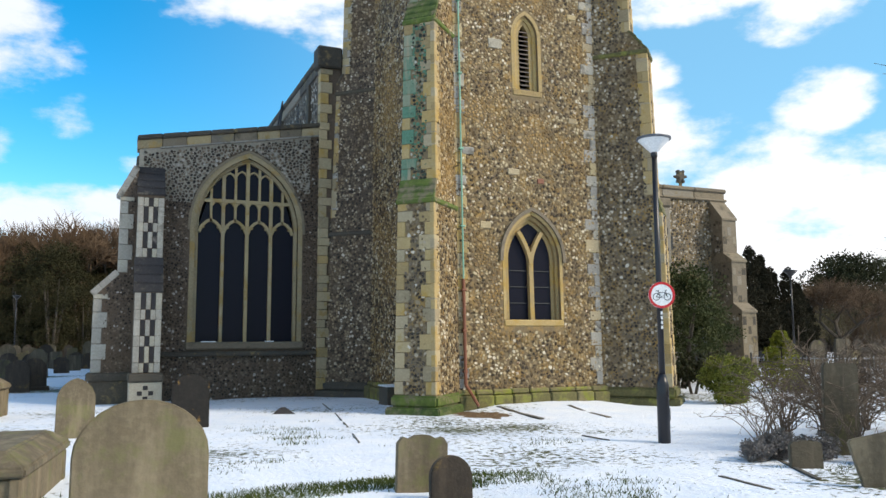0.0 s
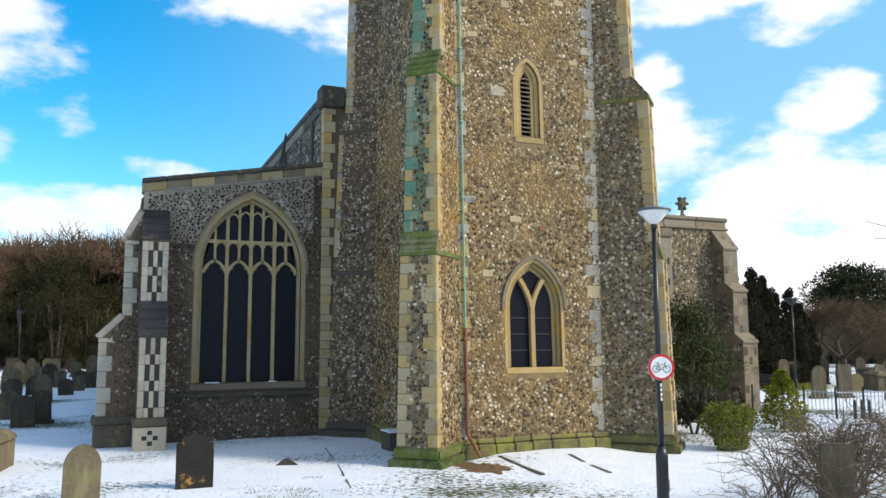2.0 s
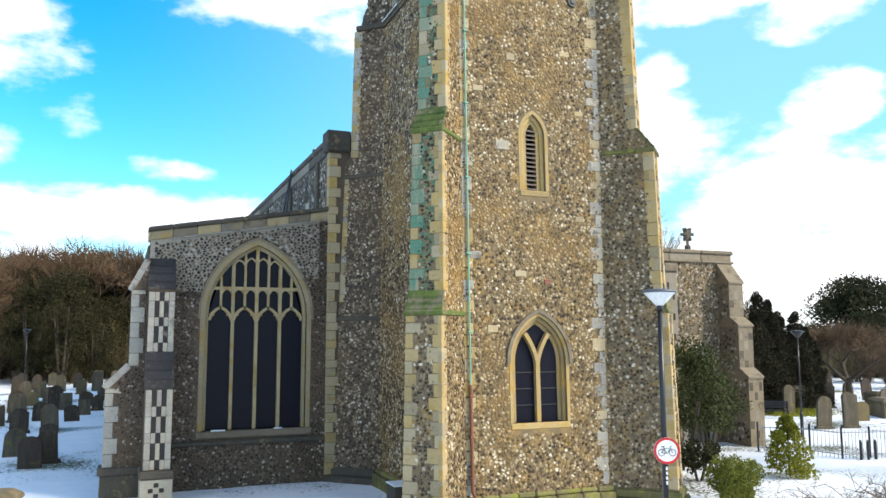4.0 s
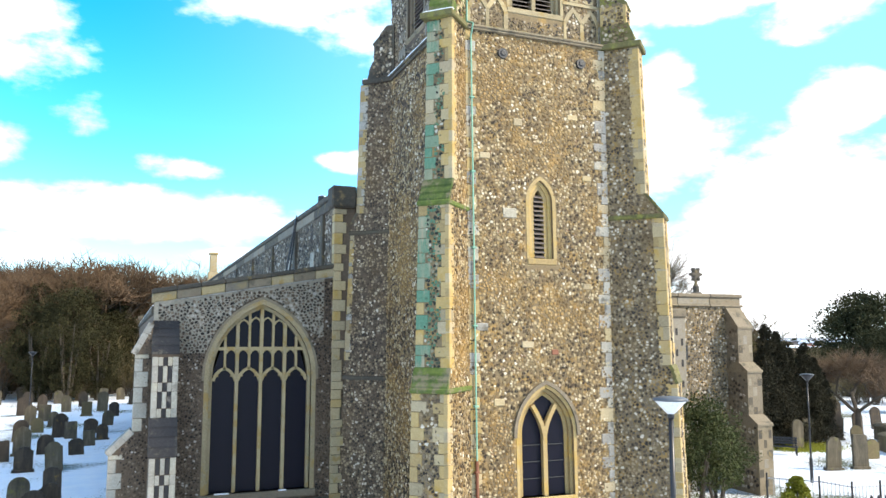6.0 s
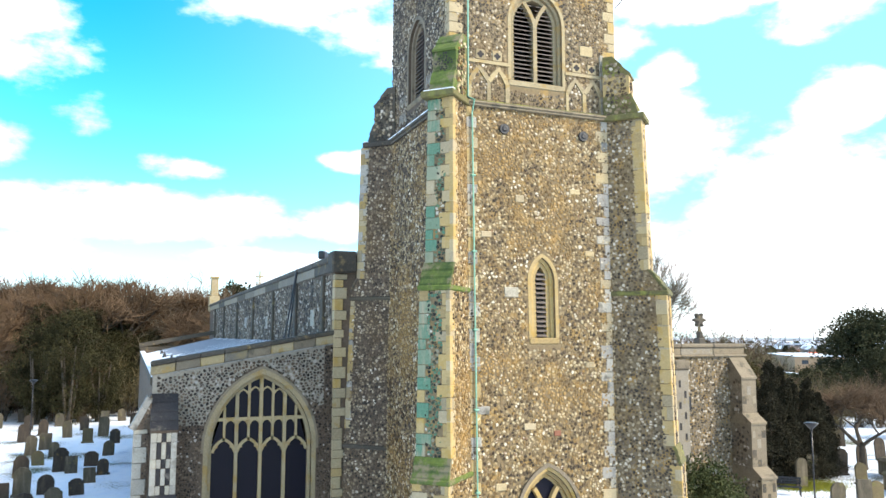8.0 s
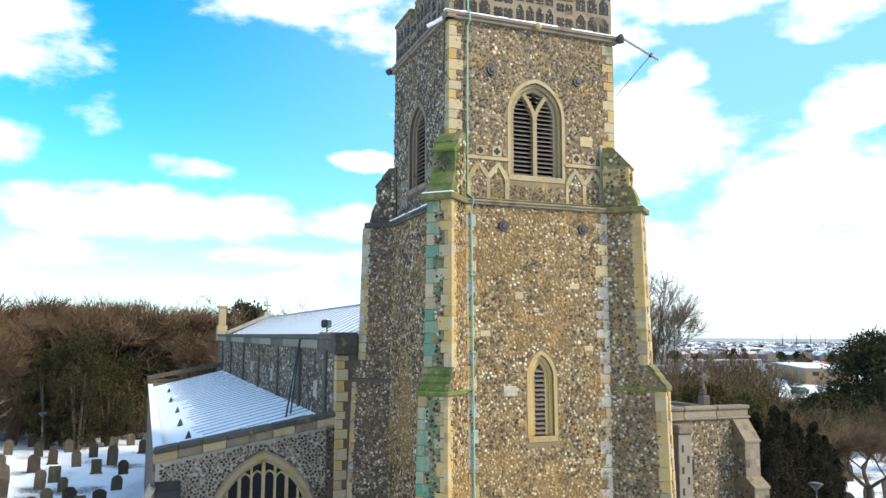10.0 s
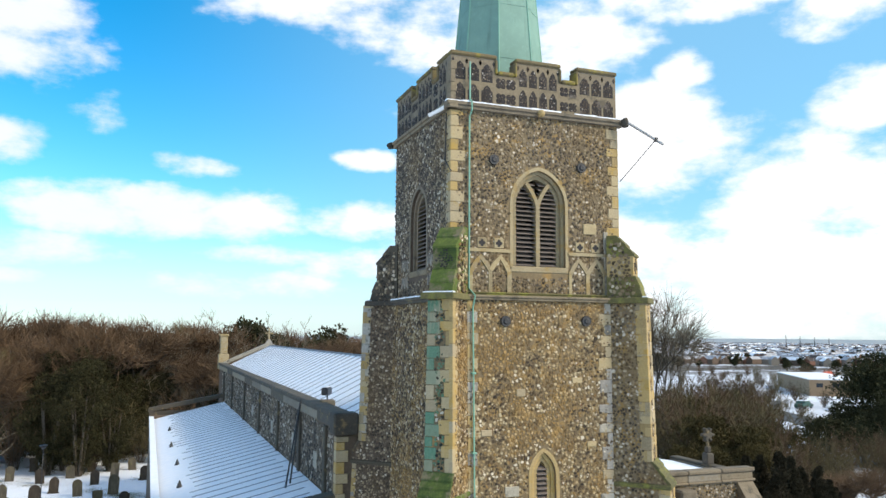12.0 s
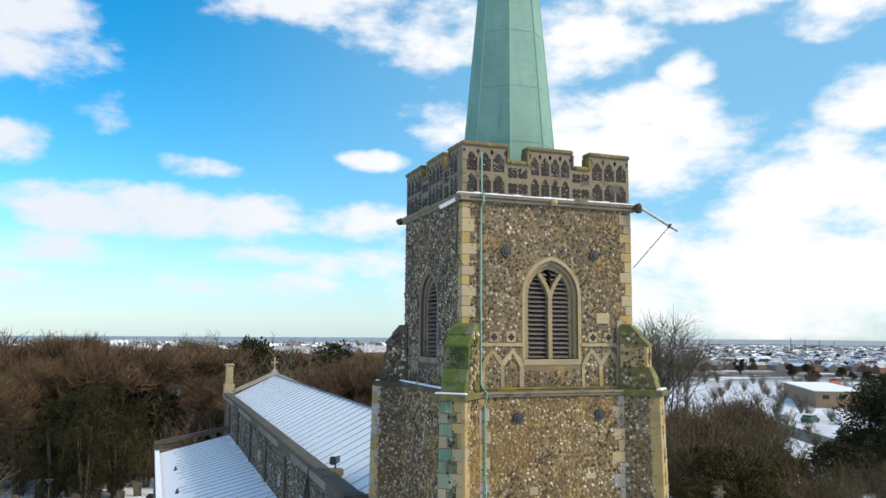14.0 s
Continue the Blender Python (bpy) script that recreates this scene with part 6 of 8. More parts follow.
def lamp_post(x, y, h, sign):
    l = thing("street_lamp", "black lamp post with white bowl lantern and round cycling sign" if sign else "slim dark lamp post among the graves", "street lamp", at=(x, y, 0))
    k = 1.0 if sign else 0.7
    lathe("base", [(0.105 * k, -0.1), (0.105 * k, 0.95), (0.06 * k, 1.12)], M_BLACK, l, "", 14)
    lathe("column", [(0.055 * k, 1.08), (0.042 * k, h - 0.28)], M_BLACK, l, "", 12)
    lathe("collar", [(0.055, h - 0.32), (0.06, h - 0.28), (0.05, h - 0.2)], M_BLACK, l, "", 12)
    lathe("bowl", [(0.06, h - 0.24), (0.10, h - 0.2), (0.26, h - 0.03), (0.275, h)], M_WHITE if sign else M_BLACK, l, "white translucent lamp bowl" if sign else "", 24)
    lathe("canopy", [(0.30, h - 0.015), (0.30, h + 0.02), (0.22, h + 0.045), (0.05, h + 0.06)], M_LIDGREY if sign else M_BLACK, l, "", 24)
    if sign:
        yaw = -24
        F = Plane((-0.02, -0.09, 0), yaw)
        V, Fc = [], []
        c = 2.45
        tube(V, Fc, F.p(0, c, 0.0), F.p(0, c, 0.012), 0.225, 0.225, 32, True)
        me = bpy.data.meshes.new("sign_plate")
        me.from_pydata(V, [], Fc)
        sg = link("sign_plate", me, M_WHITE, l, "round white no-cycling sign with red border")
        bm = bmesh.new()
        band(bm, F, [(0.203 * math.cos(a), c + 0.203 * math.sin(a)) for a in np.linspace(0, 2 * math.pi, 37)], 0.042, 0.012, 0.016)
        part("sign_border", bm, M_RED, sg)
        bm = bmesh.new()
        for s in (-1, 1):
            band(bm, F, [(s * 0.092 + 0.056 * math.cos(a), c - 0.03 + 0.056 * math.sin(a)) for a in np.linspace(0, 2 * math.pi, 21)], 0.011, 0.0125, 0.015)
        for pts in ([(-0.078, -0.03), (-0.045, 0.035), (0.05, 0.04), (0.0, -0.035), (-0.045, 0.035)], [(-0.078, -0.03), (0.0, -0.035)], [(0.078, -0.03), (0.045, 0.065), (0.075, 0.07)],
                    [(-0.05, 0.045), (-0.055, 0.06)], [(-0.08, 0.062), (-0.035, 0.062)]):
            band(bm, F, [(u * 1.18, c + v * 1.15) for u, v in pts], 0.012, 0.0125, 0.015)
        part("bicycle_symbol", bm, M_SIGNBLACK, sg)
        for k, z in enumerate((2.12, 2.04, 1.96, 1.88)):
            slab("number_bar", F, -0.018, 0.012, z, z + 0.055, -0.035, -0.026, M_WHITE, l, "", 0)
        slab("bracket", F, -0.06, 0.06, c - 0.03, c + 0.03, -0.08, 0.0, M_GREYP, l, "", 0.005)
        lathe("service_box", [(0.06, 0.35), (0.06, 0.55)], M_BLACK, l, "", 8, (0.07, 0, 0))
    return l


lamp_post(8.47, 11.2, 5.18, True)
lamp_post(27.4, 26.2, 4.6, False)
lamp_post(-7.0, 66.0, 5.0, False)

# ---- gravestones ----
def outline_round(w, h, k=0.5):
    r = w / 2
    rise = r * 2 * k
    return [(-r, 0), (r, 0), (r, h - rise)] + [(r * math.cos(a), h - rise + rise * math.sin(a)) for a in np.linspace(0, math.pi, 15)[1:-1]] + [(-r, h - rise)]


def outline_pointed(w, h):
    return arch(0, w / 2, 0, h - w * 0.62, w * 0.62, 7)


def outline_shoulder(w, h):
    r = w / 2
    s = [(-r, 0), (r, 0), (r, h * 0.82), (r * 0.86, h * 0.86), (r * 0.78, h * 0.83)]
    s += [(r * 0.78 * math.cos(a), h * 0.84 + h * 0.16 * math.sin(a)) for a in np.linspace(0.1, math.pi - 0.1, 11)]
    return s + [(-r * 0.78, h * 0.83), (-r * 0.86, h * 0.86), (-r, h * 0.82)]


def outline_wavy(w, h):
    r = w / 2
    return [(-r, 0), (r, 0), (r, h * 0.84), (r * 0.8, h * 0.97), (r * 0.55, h * 0.93), (r * 0.3, h * 0.99), (0, h), (-r * 0.3, h * 0.99), (-r * 0.55, h * 0.93), (-r * 0.8, h * 0.97), (-r, h * 0.84)]


def outline_flat(w, h):
    r = w / 2
    return [(-r, 0), (r, 0), (r, h * 0.95), (r * 0.9, h), (-r * 0.9, h), (-r, h * 0.95)]


def gravestone(outline, mat, label, x, y, yaw, tilt=(0, 0), thick=0.11, inscr=False, sink=0.08, plinth=False):
    g = thing("gravestone", label, "gravestone", "gravestones in the churchyard")
    F = Plane((0, 0, 0))
    bm = bmesh.new()
    prism(bm, F, [(u, v - sink if v < 0.01 else v) for u, v in outline], -thick / 2, thick / 2)
    edges = [e for e in bm.edges if len(e.link_faces) == 2 and e.calc_face_angle(0) > 1.0]
    bmesh.ops.bevel(bm, geom=edges, offset=0.012, segments=2, affect="EDGES")
    part("slab", bm, mat, g)
    if plinth:
        w = max(u for u, _ in outline)
        slab("foot", F, -w - 0.08, w + 0.08, -0.1, 0.12, -0.14, 0.14, mat, g, "", 0.02)
    if inscr:
        w = max(u for u, _ in outline)
        h = max(v for _, v in outline)
        bm = bmesh.new()
        for i in range(6):
            l = w * (0.75 - 0.12 * (i % 3))
            band(bm, F, [(-l, h * 0.68 - i * 0.075), (l, h * 0.68 - i * 0.075)], 0.022, thick / 2, thick / 2 + 0.003)
        part("inscription", bm, M_GRAVE_DARK, g, "worn unreadable lines of lettering")
    g.matrix_basis = pose(x, y, 0, tilt[0], tilt[1], yaw)
    return g


gravestone(outline_round(0.87, 1.34, 0.42), M_GRAVE, "tall round-topped sandstone gravestone with pale streaks", 0.12, 6.08, -3, (-2, 0), 0.13)
gravestone(outline_pointed(0.64, 1.06), M_GRAVE, "small pointed sandstone gravestone with a dark stain", -0.70, 16.0, 3, (-4, 1))
gravestone(outline_shoulder(0.72, 1.06), M_JET, "dark shouldered gravestone with orange lichen patch", 1.33, 16.65, -4, (-3, 0), inscr=False)
gravestone(outline_wavy(0.60, 0.63), M_GRAVE, "low sandstone gravestone with a scrolled top", 3.24, 8.95, -8, (-2, 2))
gravestone(outline_round(0.47, 0.47, 0.5), M_GRAVE_DARK, "small dark round-topped gravestone in front of a taller stone", 3.36, 8.35, -8, (-3, 0))
gravestone(outline_flat(0.5, 1.34), M_GRAVE_MID, "tall narrow mossy gravestone behind bare shrubs", 9.98, 9.0, -30, (-2, 2))
gravestone(outline_wavy(0.42, 0.36), M_GRAVE_MID, "low brown gravestone among lavender", 8.5, 8.3, -25, (-4, 0))
gravestone(outline_flat(0.6, 0.62), M_GRAVE, "leaning ochre-stained gravestone by the path", 8.25, 6.85, -35, (-6, -14))
LEFT_GRAVES = [(-5.3, 46.8, 1.75, 0.9, "r", 2), (-4.6, 41.3, 1.35, 0.85, "s", 1), (-4.2, 47.0, 1.2, 0.9, "r", 1), (-3.3, 41.2, 1.55, 0.8, "s", 2), (-2.65, 46.3, 1.0, 0.8, "s", 1), (-3.0, 36.7, 1.0, 0.75, "s", 1),
               (-3.05, 30.2, 1.25, 0.8, "s", 1), (-2.6, 31.2, 1.3, 0.75, "s", 1), (-6.6, 62.5, 1.6, 0.8, "r", 2), (-5.9, 65.0, 1.4, 0.9, "f", 2), (-4.1, 54.4, 1.7, 0.9, "s", 1), (-3.4, 53.6, 1.2, 0.75, "f", 2),
               (-2.2, 72.0, 1.9, 0.9, "r", 2), (-7.9, 70, 1.7, 0.9, "r", 1), (-4.9, 72, 1.6, 0.8, "r", 2), (-3.2, 68, 1.3, 0.8, "f", 0), (-2.4, 56, 1.1, 0.9, "s", 1), (-6.1, 53, 1.5, 0.9, "r", 1), (-7.5, 52.0, 1.2, 0.8, "f", 2),
               (-5.6, 57.5, 1.1, 0.8, "r", 0), (-8.6, 60, 1.5, 0.8, "s", 1), (-9.3, 66, 1.6, 0.8, "r", 2), (-1.5, 60.5, 1.2, 0.8, "r", 2), (-5.6, 36.3, 1.2, 0.8, "r", 1), (-3.9, 33.4, 1.2, 0.8, "r", 2), (-2.2, 49.8, 1.0, 0.7, "f", 2), (-1.6, 52.4, 1.1, 0.7, "r", 1),
               (-5.0, 61.0, 1.2, 0.7, "s", 2), (-6.9, 74, 1.6, 0.8, "p", 1), (-10.5, 72, 1.5, 0.9, "r", 2), (-3.9, 77, 1.5, 0.8, "r", 1), (-6.0, 45.0, 1.2, 0.8, "f", 1), (-7.2, 42.0, 1.3, 0.8, "r", 2), (-1.2, 67, 1.3, 0.8, "s", 1), (-8.5, 79, 1.5, 0.8, "r", 1), (-6.2, 81, 1.4, 0.8, "s", 2), (-4.6, 84, 1.5, 0.8, "r", 1), (-2.4, 80, 1.6, 0.8, "f", 2), (-0.9, 84, 1.4, 0.8, "r", 2), (0.2, 78, 1.3, 0.8, "s", 1), (-11.2, 81, 1.6, 0.8, "r", 2), (-3.4, 87, 1.5, 0.8, "r", 2), (-9.8, 86, 1.5, 0.8, "f", 1)]
RIGHT_GRAVES = [(30.9, 28.2, 1.55, 0.8, "r", 2), (32.4, 28.0, 1.6, 0.75, "f", 2), (33.6, 28.9, 1.1, 0.6, "s", 0), (36.9, 35.4, 1.5, 0.75, "f", 2), (34.3, 33.6, 1.7, 0.7, "r", 2), (33.2, 26.2, 1.1, 0.7, "f", 0),
                (38.8, 33.6, 1.2, 0.7, "r", 0), (40.1, 36.2, 1.6, 0.8, "s", 1), (41.6, 33.4, 1.3, 0.8, "r", 2), (35.6, 30.0, 1.0, 0.8, "s", 0), (44.0, 38.0, 1.4, 0.8, "r", 1), (45.3, 35.5, 1.4, 0.8, "f", 2), (47.5, 39.5, 1.5, 0.8, "r", 1),
                (50.5, 45.5, 1.4, 0.8, "s", 1), (43.2, 42.5, 1.3, 0.8, "r", 1), (31.5, 24.5, 0.8, 0.7, "f", 0), (28.6, 20.9, 0.8, 0.9, "r", 0), (52.0, 41.0, 1.3, 0.9, "r", 2)]
OUT = {"r": outline_round, "s": outline_shoulder, "f": outline_flat, "p": outline_pointed}
WORD = {"r": "round-topped", "s": "shouldered", "f": "square-topped", "p": "pointed"}
MATS = [(M_GRAVE_BUFF, "buff"), (M_GRAVE_DARK, "dark weathered"), (M_GRAVE_MID, "brown lichened")]
gr = random.Random(21)
for i, (x, y, h, w, k, mi) in enumerate(LEFT_GRAVES + RIGHT_GRAVES):
    mat, word = MATS[mi]
    if x < 0:
        h, w = h * 0.86, w * 0.94
    gravestone(OUT[k](w, h), mat, word + " " + WORD[k] + " gravestone standing in the snow", x, y, gr.uniform(-9, 9) + (-12 if x > 20 else 0), (gr.uniform(-6, 3), gr.uniform(-4, 4)), gr.uniform(0.09, 0.16), plinth=gr.random() < 0.25)


def chest_tomb(x, y, yaw, l, w, h, label):
    t = thing("chest_tomb", label, "tomb", "stone tombs")
    F = Plane((0, 0, 0))
    slab("side_panel", F, -l / 2 + 0.06, l / 2 - 0.06, -0.05, h - 0.14, w / 2 - 0.14, w / 2 - 0.06, M_GRAVE, t, "", 0.015)
    slab("side_panel", F, -l / 2 + 0.06, l / 2 - 0.06, -0.05, h - 0.14, -w / 2 + 0.06, -w / 2 + 0.14, M_GRAVE, t, "", 0.015)
    for s in (-1, 1):
        slab("end_panel", F, s * (l / 2 - 0.11) - 0.045, s * (l / 2 - 0.11) + 0.045, -0.05, h - 0.14, -w / 2 + 0.15, w / 2 - 0.15, M_GRAVE, t, "", 0.015)
        slab("pier", F, s * (l / 2 - 0.1) - 0.08, s * (l / 2 - 0.1) + 0.08, -0.05, h - 0.13, w / 2 - 0.16, w / 2 - 0.04, M_GRAVE, t, "", 0.02)
    bm = bmesh.new()
    V = []
    for z, k in ((h - 0.12, 1.0), (h - 0.02, 1.0), (h + 0.13, 0.55)):
        V.append([bm.verts.new((sx * l / 2 * (k if k == 1 else 0.82), sy * w / 2 * k, z)) for sx, sy in ((-1, -1), (1, -1), (1, 1), (-1, 1))])
    for a, b in zip(V, V[1:]):
        for i in range(4):
            bm.faces.new((a[i], a[(i + 1) % 4], b[(i + 1) % 4], b[i]))
    bm.faces.new(V[0][::-1])
    bm.faces.new(V[-1])
    bmesh.ops.bevel(bm, geom=bm.edges[:], offset=0.025, segments=2, affect="EDGES")
    part("lid", bm, M_GRAVE, t, "hipped stone lid")
    t.matrix_basis = pose(x, y, 0, 0, 0, yaw)
    return t


chest_tomb(-1.20, 10.5, 83, 2.4, 1.0, 0.50, "cracked low chest tomb with hipped stone lid")
chest_tomb(-2.9, 20.6, 80, 1.8, 0.9, 0.75, "mossy ochre chest tomb in the snow")
chest_tomb(38.5, 31.0, 60, 2.2, 1.0, 0.9, "flat-lidded brown stone chest tomb")
chest_tomb(42.5, 34.6, 60, 2.2, 1.0, 0.9, "flat-lidded brown stone chest tomb")

# stone edges, soil and a grate in the snow before the tower
def heap():
    bm = bmesh.new()
    n, rings = 30, 5
    R = []
    for k in range(rings):
        f = k / (rings - 1)
        R.append([bm.verts.new((7.75 + (1 - f) * 1.0 * math.cos(2 * math.pi * i / n) * (1 + 0.5 * noise.noise(Vector((math.cos(i * 0.21) * 3, math.sin(i * 0.21) * 3, 1)))),
                                16.6 + (1 - f) * 1.0 * math.sin(2 * math.pi * i / n) * (1 + 0.6 * noise.noise(Vector((math.cos(i * 0.21) * 3, math.sin(i * 0.21) * 3, 7)))), -0.02 + 0.07 * f + 0.02 * noise.noise(Vector((i * 0.8, k * 2.0, 1))))) for i in range(n)])
    for a, b in zip(R, R[1:]):
        for i in range(n):
            bm.faces.new((a[i], a[(i + 1) % n], b[(i + 1) % n], b[i]))
    bm.faces.new(R[-1])
    tagged(part("soil_patch", bm, M_SOIL), "bare brown gravelly soil beside the wall", "soil", kind="structure")


heap()
for x0, y0, x1, y1, w in ((5.1, 21.2, 4.8, 19.1, 0.022), (4.7, 18.4, 4.45, 16.9, 0.022), (4.36, 16.4, 4.2, 15.5, 0.025), (3.98, 14.4, 3.75, 13.2, 0.025), (8.47, 17.5, 8.42, 15.3, 0.11), (10.19, 17.3, 9.86, 14.9, 0.11), (7.64, 12.43, 7.7, 11.7, 0.03), (6.95, 8.24, 6.87, 7.3, 0.06), (8.6, 8.9, 7.9, 7.6, 0.06)):
    e = thing("stone_edging", "narrow dark stone edging showing through the snow", "kerb", "edgings in the snow")
    d = Vector((x1 - x0, y1 - y0, 0))
    ang = math.degrees(math.atan2(d.y, d.x))
    P = Plane((x0, y0, 0), ang)
    bm = bmesh.new()
    ends = [(0.0, bank(x0, y0)), (d.length * 0.5, bank((x0 + x1) / 2, (y0 + y1) / 2)), (d.length, bank(x1, y1))]
    prism(bm, P, [(u, -0.1) for u, _ in ends] + [(u, z + 0.018) for u, z in ends[::-1]], -w, 0)
    part("edging", bm, M_STONE_DARK, e)
bx = thing("water_tank", "low dark box with snow on its lid beside the buttress", "box")
slab("body", Plane((0, 19.9, 0)), 6.5, 6.95, -0.05, 0.47, -0.7, 0, M_STONE_DARK, bx, "", 0.02)
slab("snow_lid", Plane((0, 19.9, 0)), 6.47, 6.98, 0.47, 0.51, -0.72, 0.03, M_SNOW, bx, "", 0.02)

# a broken slate lying tilted in the snow
sl = thing("slate", "broken dark slate lying tilted in the snow", "slate")
bm = bmesh.new()
prism(bm, Plane((3.55, 18.65, 0), -10), [(-0.28, -0.02), (0.32, -0.02), (0.05, 0.17), (-0.05, 0.16)], -0.12, -0.09)
part("slab", bm, M_SLATE, sl)

# ---- iron gate and railings ----
def railings(x0, y0, x1, y1, h, n):
    f = thing("railing", "low white-grey metal railing with gate in the snow", "railing")
    a, b = Vector((x0, y0, 0)), Vector((x1, y1, 0))
    for z in (0.15, h - 0.08):
        rod("rail", [a + Vector((0, 0, z)), b + Vector((0, 0, z))], 0.022, M_GREYP, f, n=6)
    for i in range(n + 1):
        p = a.lerp(b, i / n)
        post = i % 8 == 0
        rod("post" if post else "bar", [p + Vector((0, 0, -0.1)), p + Vector((0, 0, h + (0.12 if post else 0)))], 0.04 if post else 0.013, M_IRON if post else M_GREYP, f, n=6)


railings(22.5, 23.7, 23.75, 22.4, 1.0, 8)
railings(23.75, 22.4, 23.95, 21.15, 1.0, 8)
railings(23.95, 21.15, 25.1, 20.95, 1.0, 8)
railings(25.1, 20.95, 27.4, 20.3, 1.0, 16)
for x, y in ((24.35, 20.7), (24.65, 20.65), (24.95, 20.6)):
    b = thing("bollard", "short dark post beside the railing", "post", "posts by the railing", at=(x, y, 0))
    lathe("post_shaft", [(0.05, -0.1), (0.05, 0.62), (0.02, 0.7)], M_BLACK, b, "", 8)


# ---- bench by the yew ----
def bench(x, y, yaw):
    t = thing("bench", "dark timber bench on snowy ground beneath the yew", "bench", at=(0, 0, 0))
    F = Plane((0, 0, 0))
    for k in range(4):
        slab("seat_slat", F, -0.75, 0.75, 0.42, 0.46, -0.2 + k * 0.11, -0.11 + k * 0.11, M_BLACK, t, "", 0.008)
    for k in range(3):
        slab("back_slat", F, -0.75, 0.75, 0.55 + k * 0.13, 0.65 + k * 0.13, -0.26, -0.23, M_BLACK, t, "", 0.008)
    for u in (-0.7, 0.64):
        slab("leg", F, u, u + 0.06, -0.05, 0.42, 0.14, 0.2, M_BLACK, t, "", 0.006)
        slab("leg", F, u, u + 0.06, -0.05, 0.93, -0.31, -0.25, M_BLACK, t, "", 0.006)
        slab("armrest", F, u, u + 0.06, 0.64, 0.68, -0.25, 0.22, M_BLACK, t, "", 0.006)
    t.matrix_basis = pose(x, y, 0, 0, 0, yaw)


bench(32.4, 32.8, -40)

# ---- trees and shrubs ----
def grow(rng, p, d, length, rad, depth, V, Fc, VT, FT, spread, up, twigs, tw_len, tw_rad):
    seg = 3 if depth > 1 else 2
    q = p.copy()
    for s in range(seg):
        d = (d + Vector((rng.gauss(0, 0.10), rng.gauss(0, 0.10), rng.gauss(0.02, 0.06)))).normalized()
        nx = q + d * (length / seg)
        r0, r1 = rad * (1 - 0.35 * s / seg), rad * (1 - 0.35 * (s + 1) / seg)
        tube(V, Fc, q, nx, r0, r1, 6 if rad > 0.1 else (4 if rad > 0.03 else 3))
        q = nx
        if depth <= 1:
            for _ in range(twigs):
                td = (d + Vector((rng.gauss(0, 0.7), rng.gauss(0, 0.7), rng.gauss(0.15, 0.5)))).normalized()
                st = q - d * rng.uniform(0, length / seg)
                e = st + td * tw_len * rng.uniform(0.5, 1.2)
                m = (st + e) / 2 + Vector((rng.gauss(0, 0.06), rng.gauss(0, 0.06), rng.gauss(0, 0.06))) * tw_len
                tube(VT, FT, st, m, tw_rad, tw_rad * 0.75, 3)
                tube(VT, FT, m, e, tw_rad * 0.75, tw_rad * 0.3, 3)
                if rng.random() < 0.6:
                    e2 = m + (td + Vector((rng.gauss(0, 0.6), rng.gauss(0, 0.6), rng.gauss(0.2, 0.4)))).normalized() * tw_len * 0.6
                    tube(VT, FT, m, e2, tw_rad * 0.6, tw_rad * 0.3, 3)
    if depth == 0:
        return
    n = 3 if rng.random() < 0.65 else 4
    a0 = rng.uniform(0, 6.3)
    for i in range(n):
        az = a0 + i * 2 * math.pi / n + rng.uniform(-0.4, 0.4)
        side = Vector((math.cos(az), math.sin(az), 0))
        nd = (d * up + side * spread * rng.uniform(0.6, 1.2) + Vector((0, 0, 0.12))).normalized()
        grow(rng, q - d * (length * rng.uniform(0, 0.25)), nd, length * rng.uniform(0.62, 0.85), rad * 0.56, depth - 1, V, Fc, VT, FT, spread, up, twigs, tw_len, tw_rad)


def bare_tree(seed, height, depth=4, spread=0.7, up=1.0, twigs=5, trunk=0.22, rad=0.26, tw_len=1.1, tw_rad=0.016, twig_mat=None, label="", name="tree"):
    rng = random.Random(seed)
    t = thing(name, label, "shrub" if name == "shrub" else "tree")
    V, Fc, VT, FT = [], [], [], []
    grow(rng, Vector((0, 0, -0.1)), Vector((0, 0, 1)), height * trunk, rad, depth, V, Fc, VT, FT, spread, up, twigs, tw_len, tw_rad)
    top = max(v[2] for v in VT) if VT else height
    k = height / top
    for nm, vv, ff, mm in (("trunk", V, Fc, M_BARK), ("crown", VT, FT, twig_mat or M_TWIG)):
        me = bpy.data.meshes.new(nm)
        me.from_pydata([(a * k, b * k, c * k) for a, b, c in vv], [], ff)
        link(nm, me, mm, t)
    return t


def leaf_crown(rng, n, envelope, size, clumps=40):
    """Leaves gathered in clumps inside an uneven envelope; each leaf is a small folded blade."""
    cs = []
    for _ in range(clumps):
        cs.append(envelope(rng))
    V, F = [], []
    for i in range(n):
        c, r = cs[rng.randrange(len(cs))]
        d = Vector((rng.gauss(0, 1), rng.gauss(0, 1), rng.gauss(0, 1))).normalized()
        p = c + d * r * rng.uniform(0.55, 1.05)
        if p.z < 0.03:
            continue
        ax = (d + Vector((rng.gauss(0, 0.6), rng.gauss(0, 0.6), rng.gauss(0.1, 0.6)))).normalized()
        sd = ax.orthogonal().normalized()
        sd.rotate(Matrix.Rotation(rng.uniform(0, 6.3), 3, ax))
        up = ax.cross(sd)
        s = size * rng.uniform(0.6, 1.3)
        k = len(V)
        V += [tuple(p), tuple(p + ax * s * 0.5 + sd * s * 0.32 + up * s * 0.12), tuple(p + ax * s), tuple(p + ax * s * 0.5 - sd * s * 0.32 + up * s * 0.12)]
        F += [[k, k + 1, k + 2], [k, k + 2, k + 3]]
    return V, F


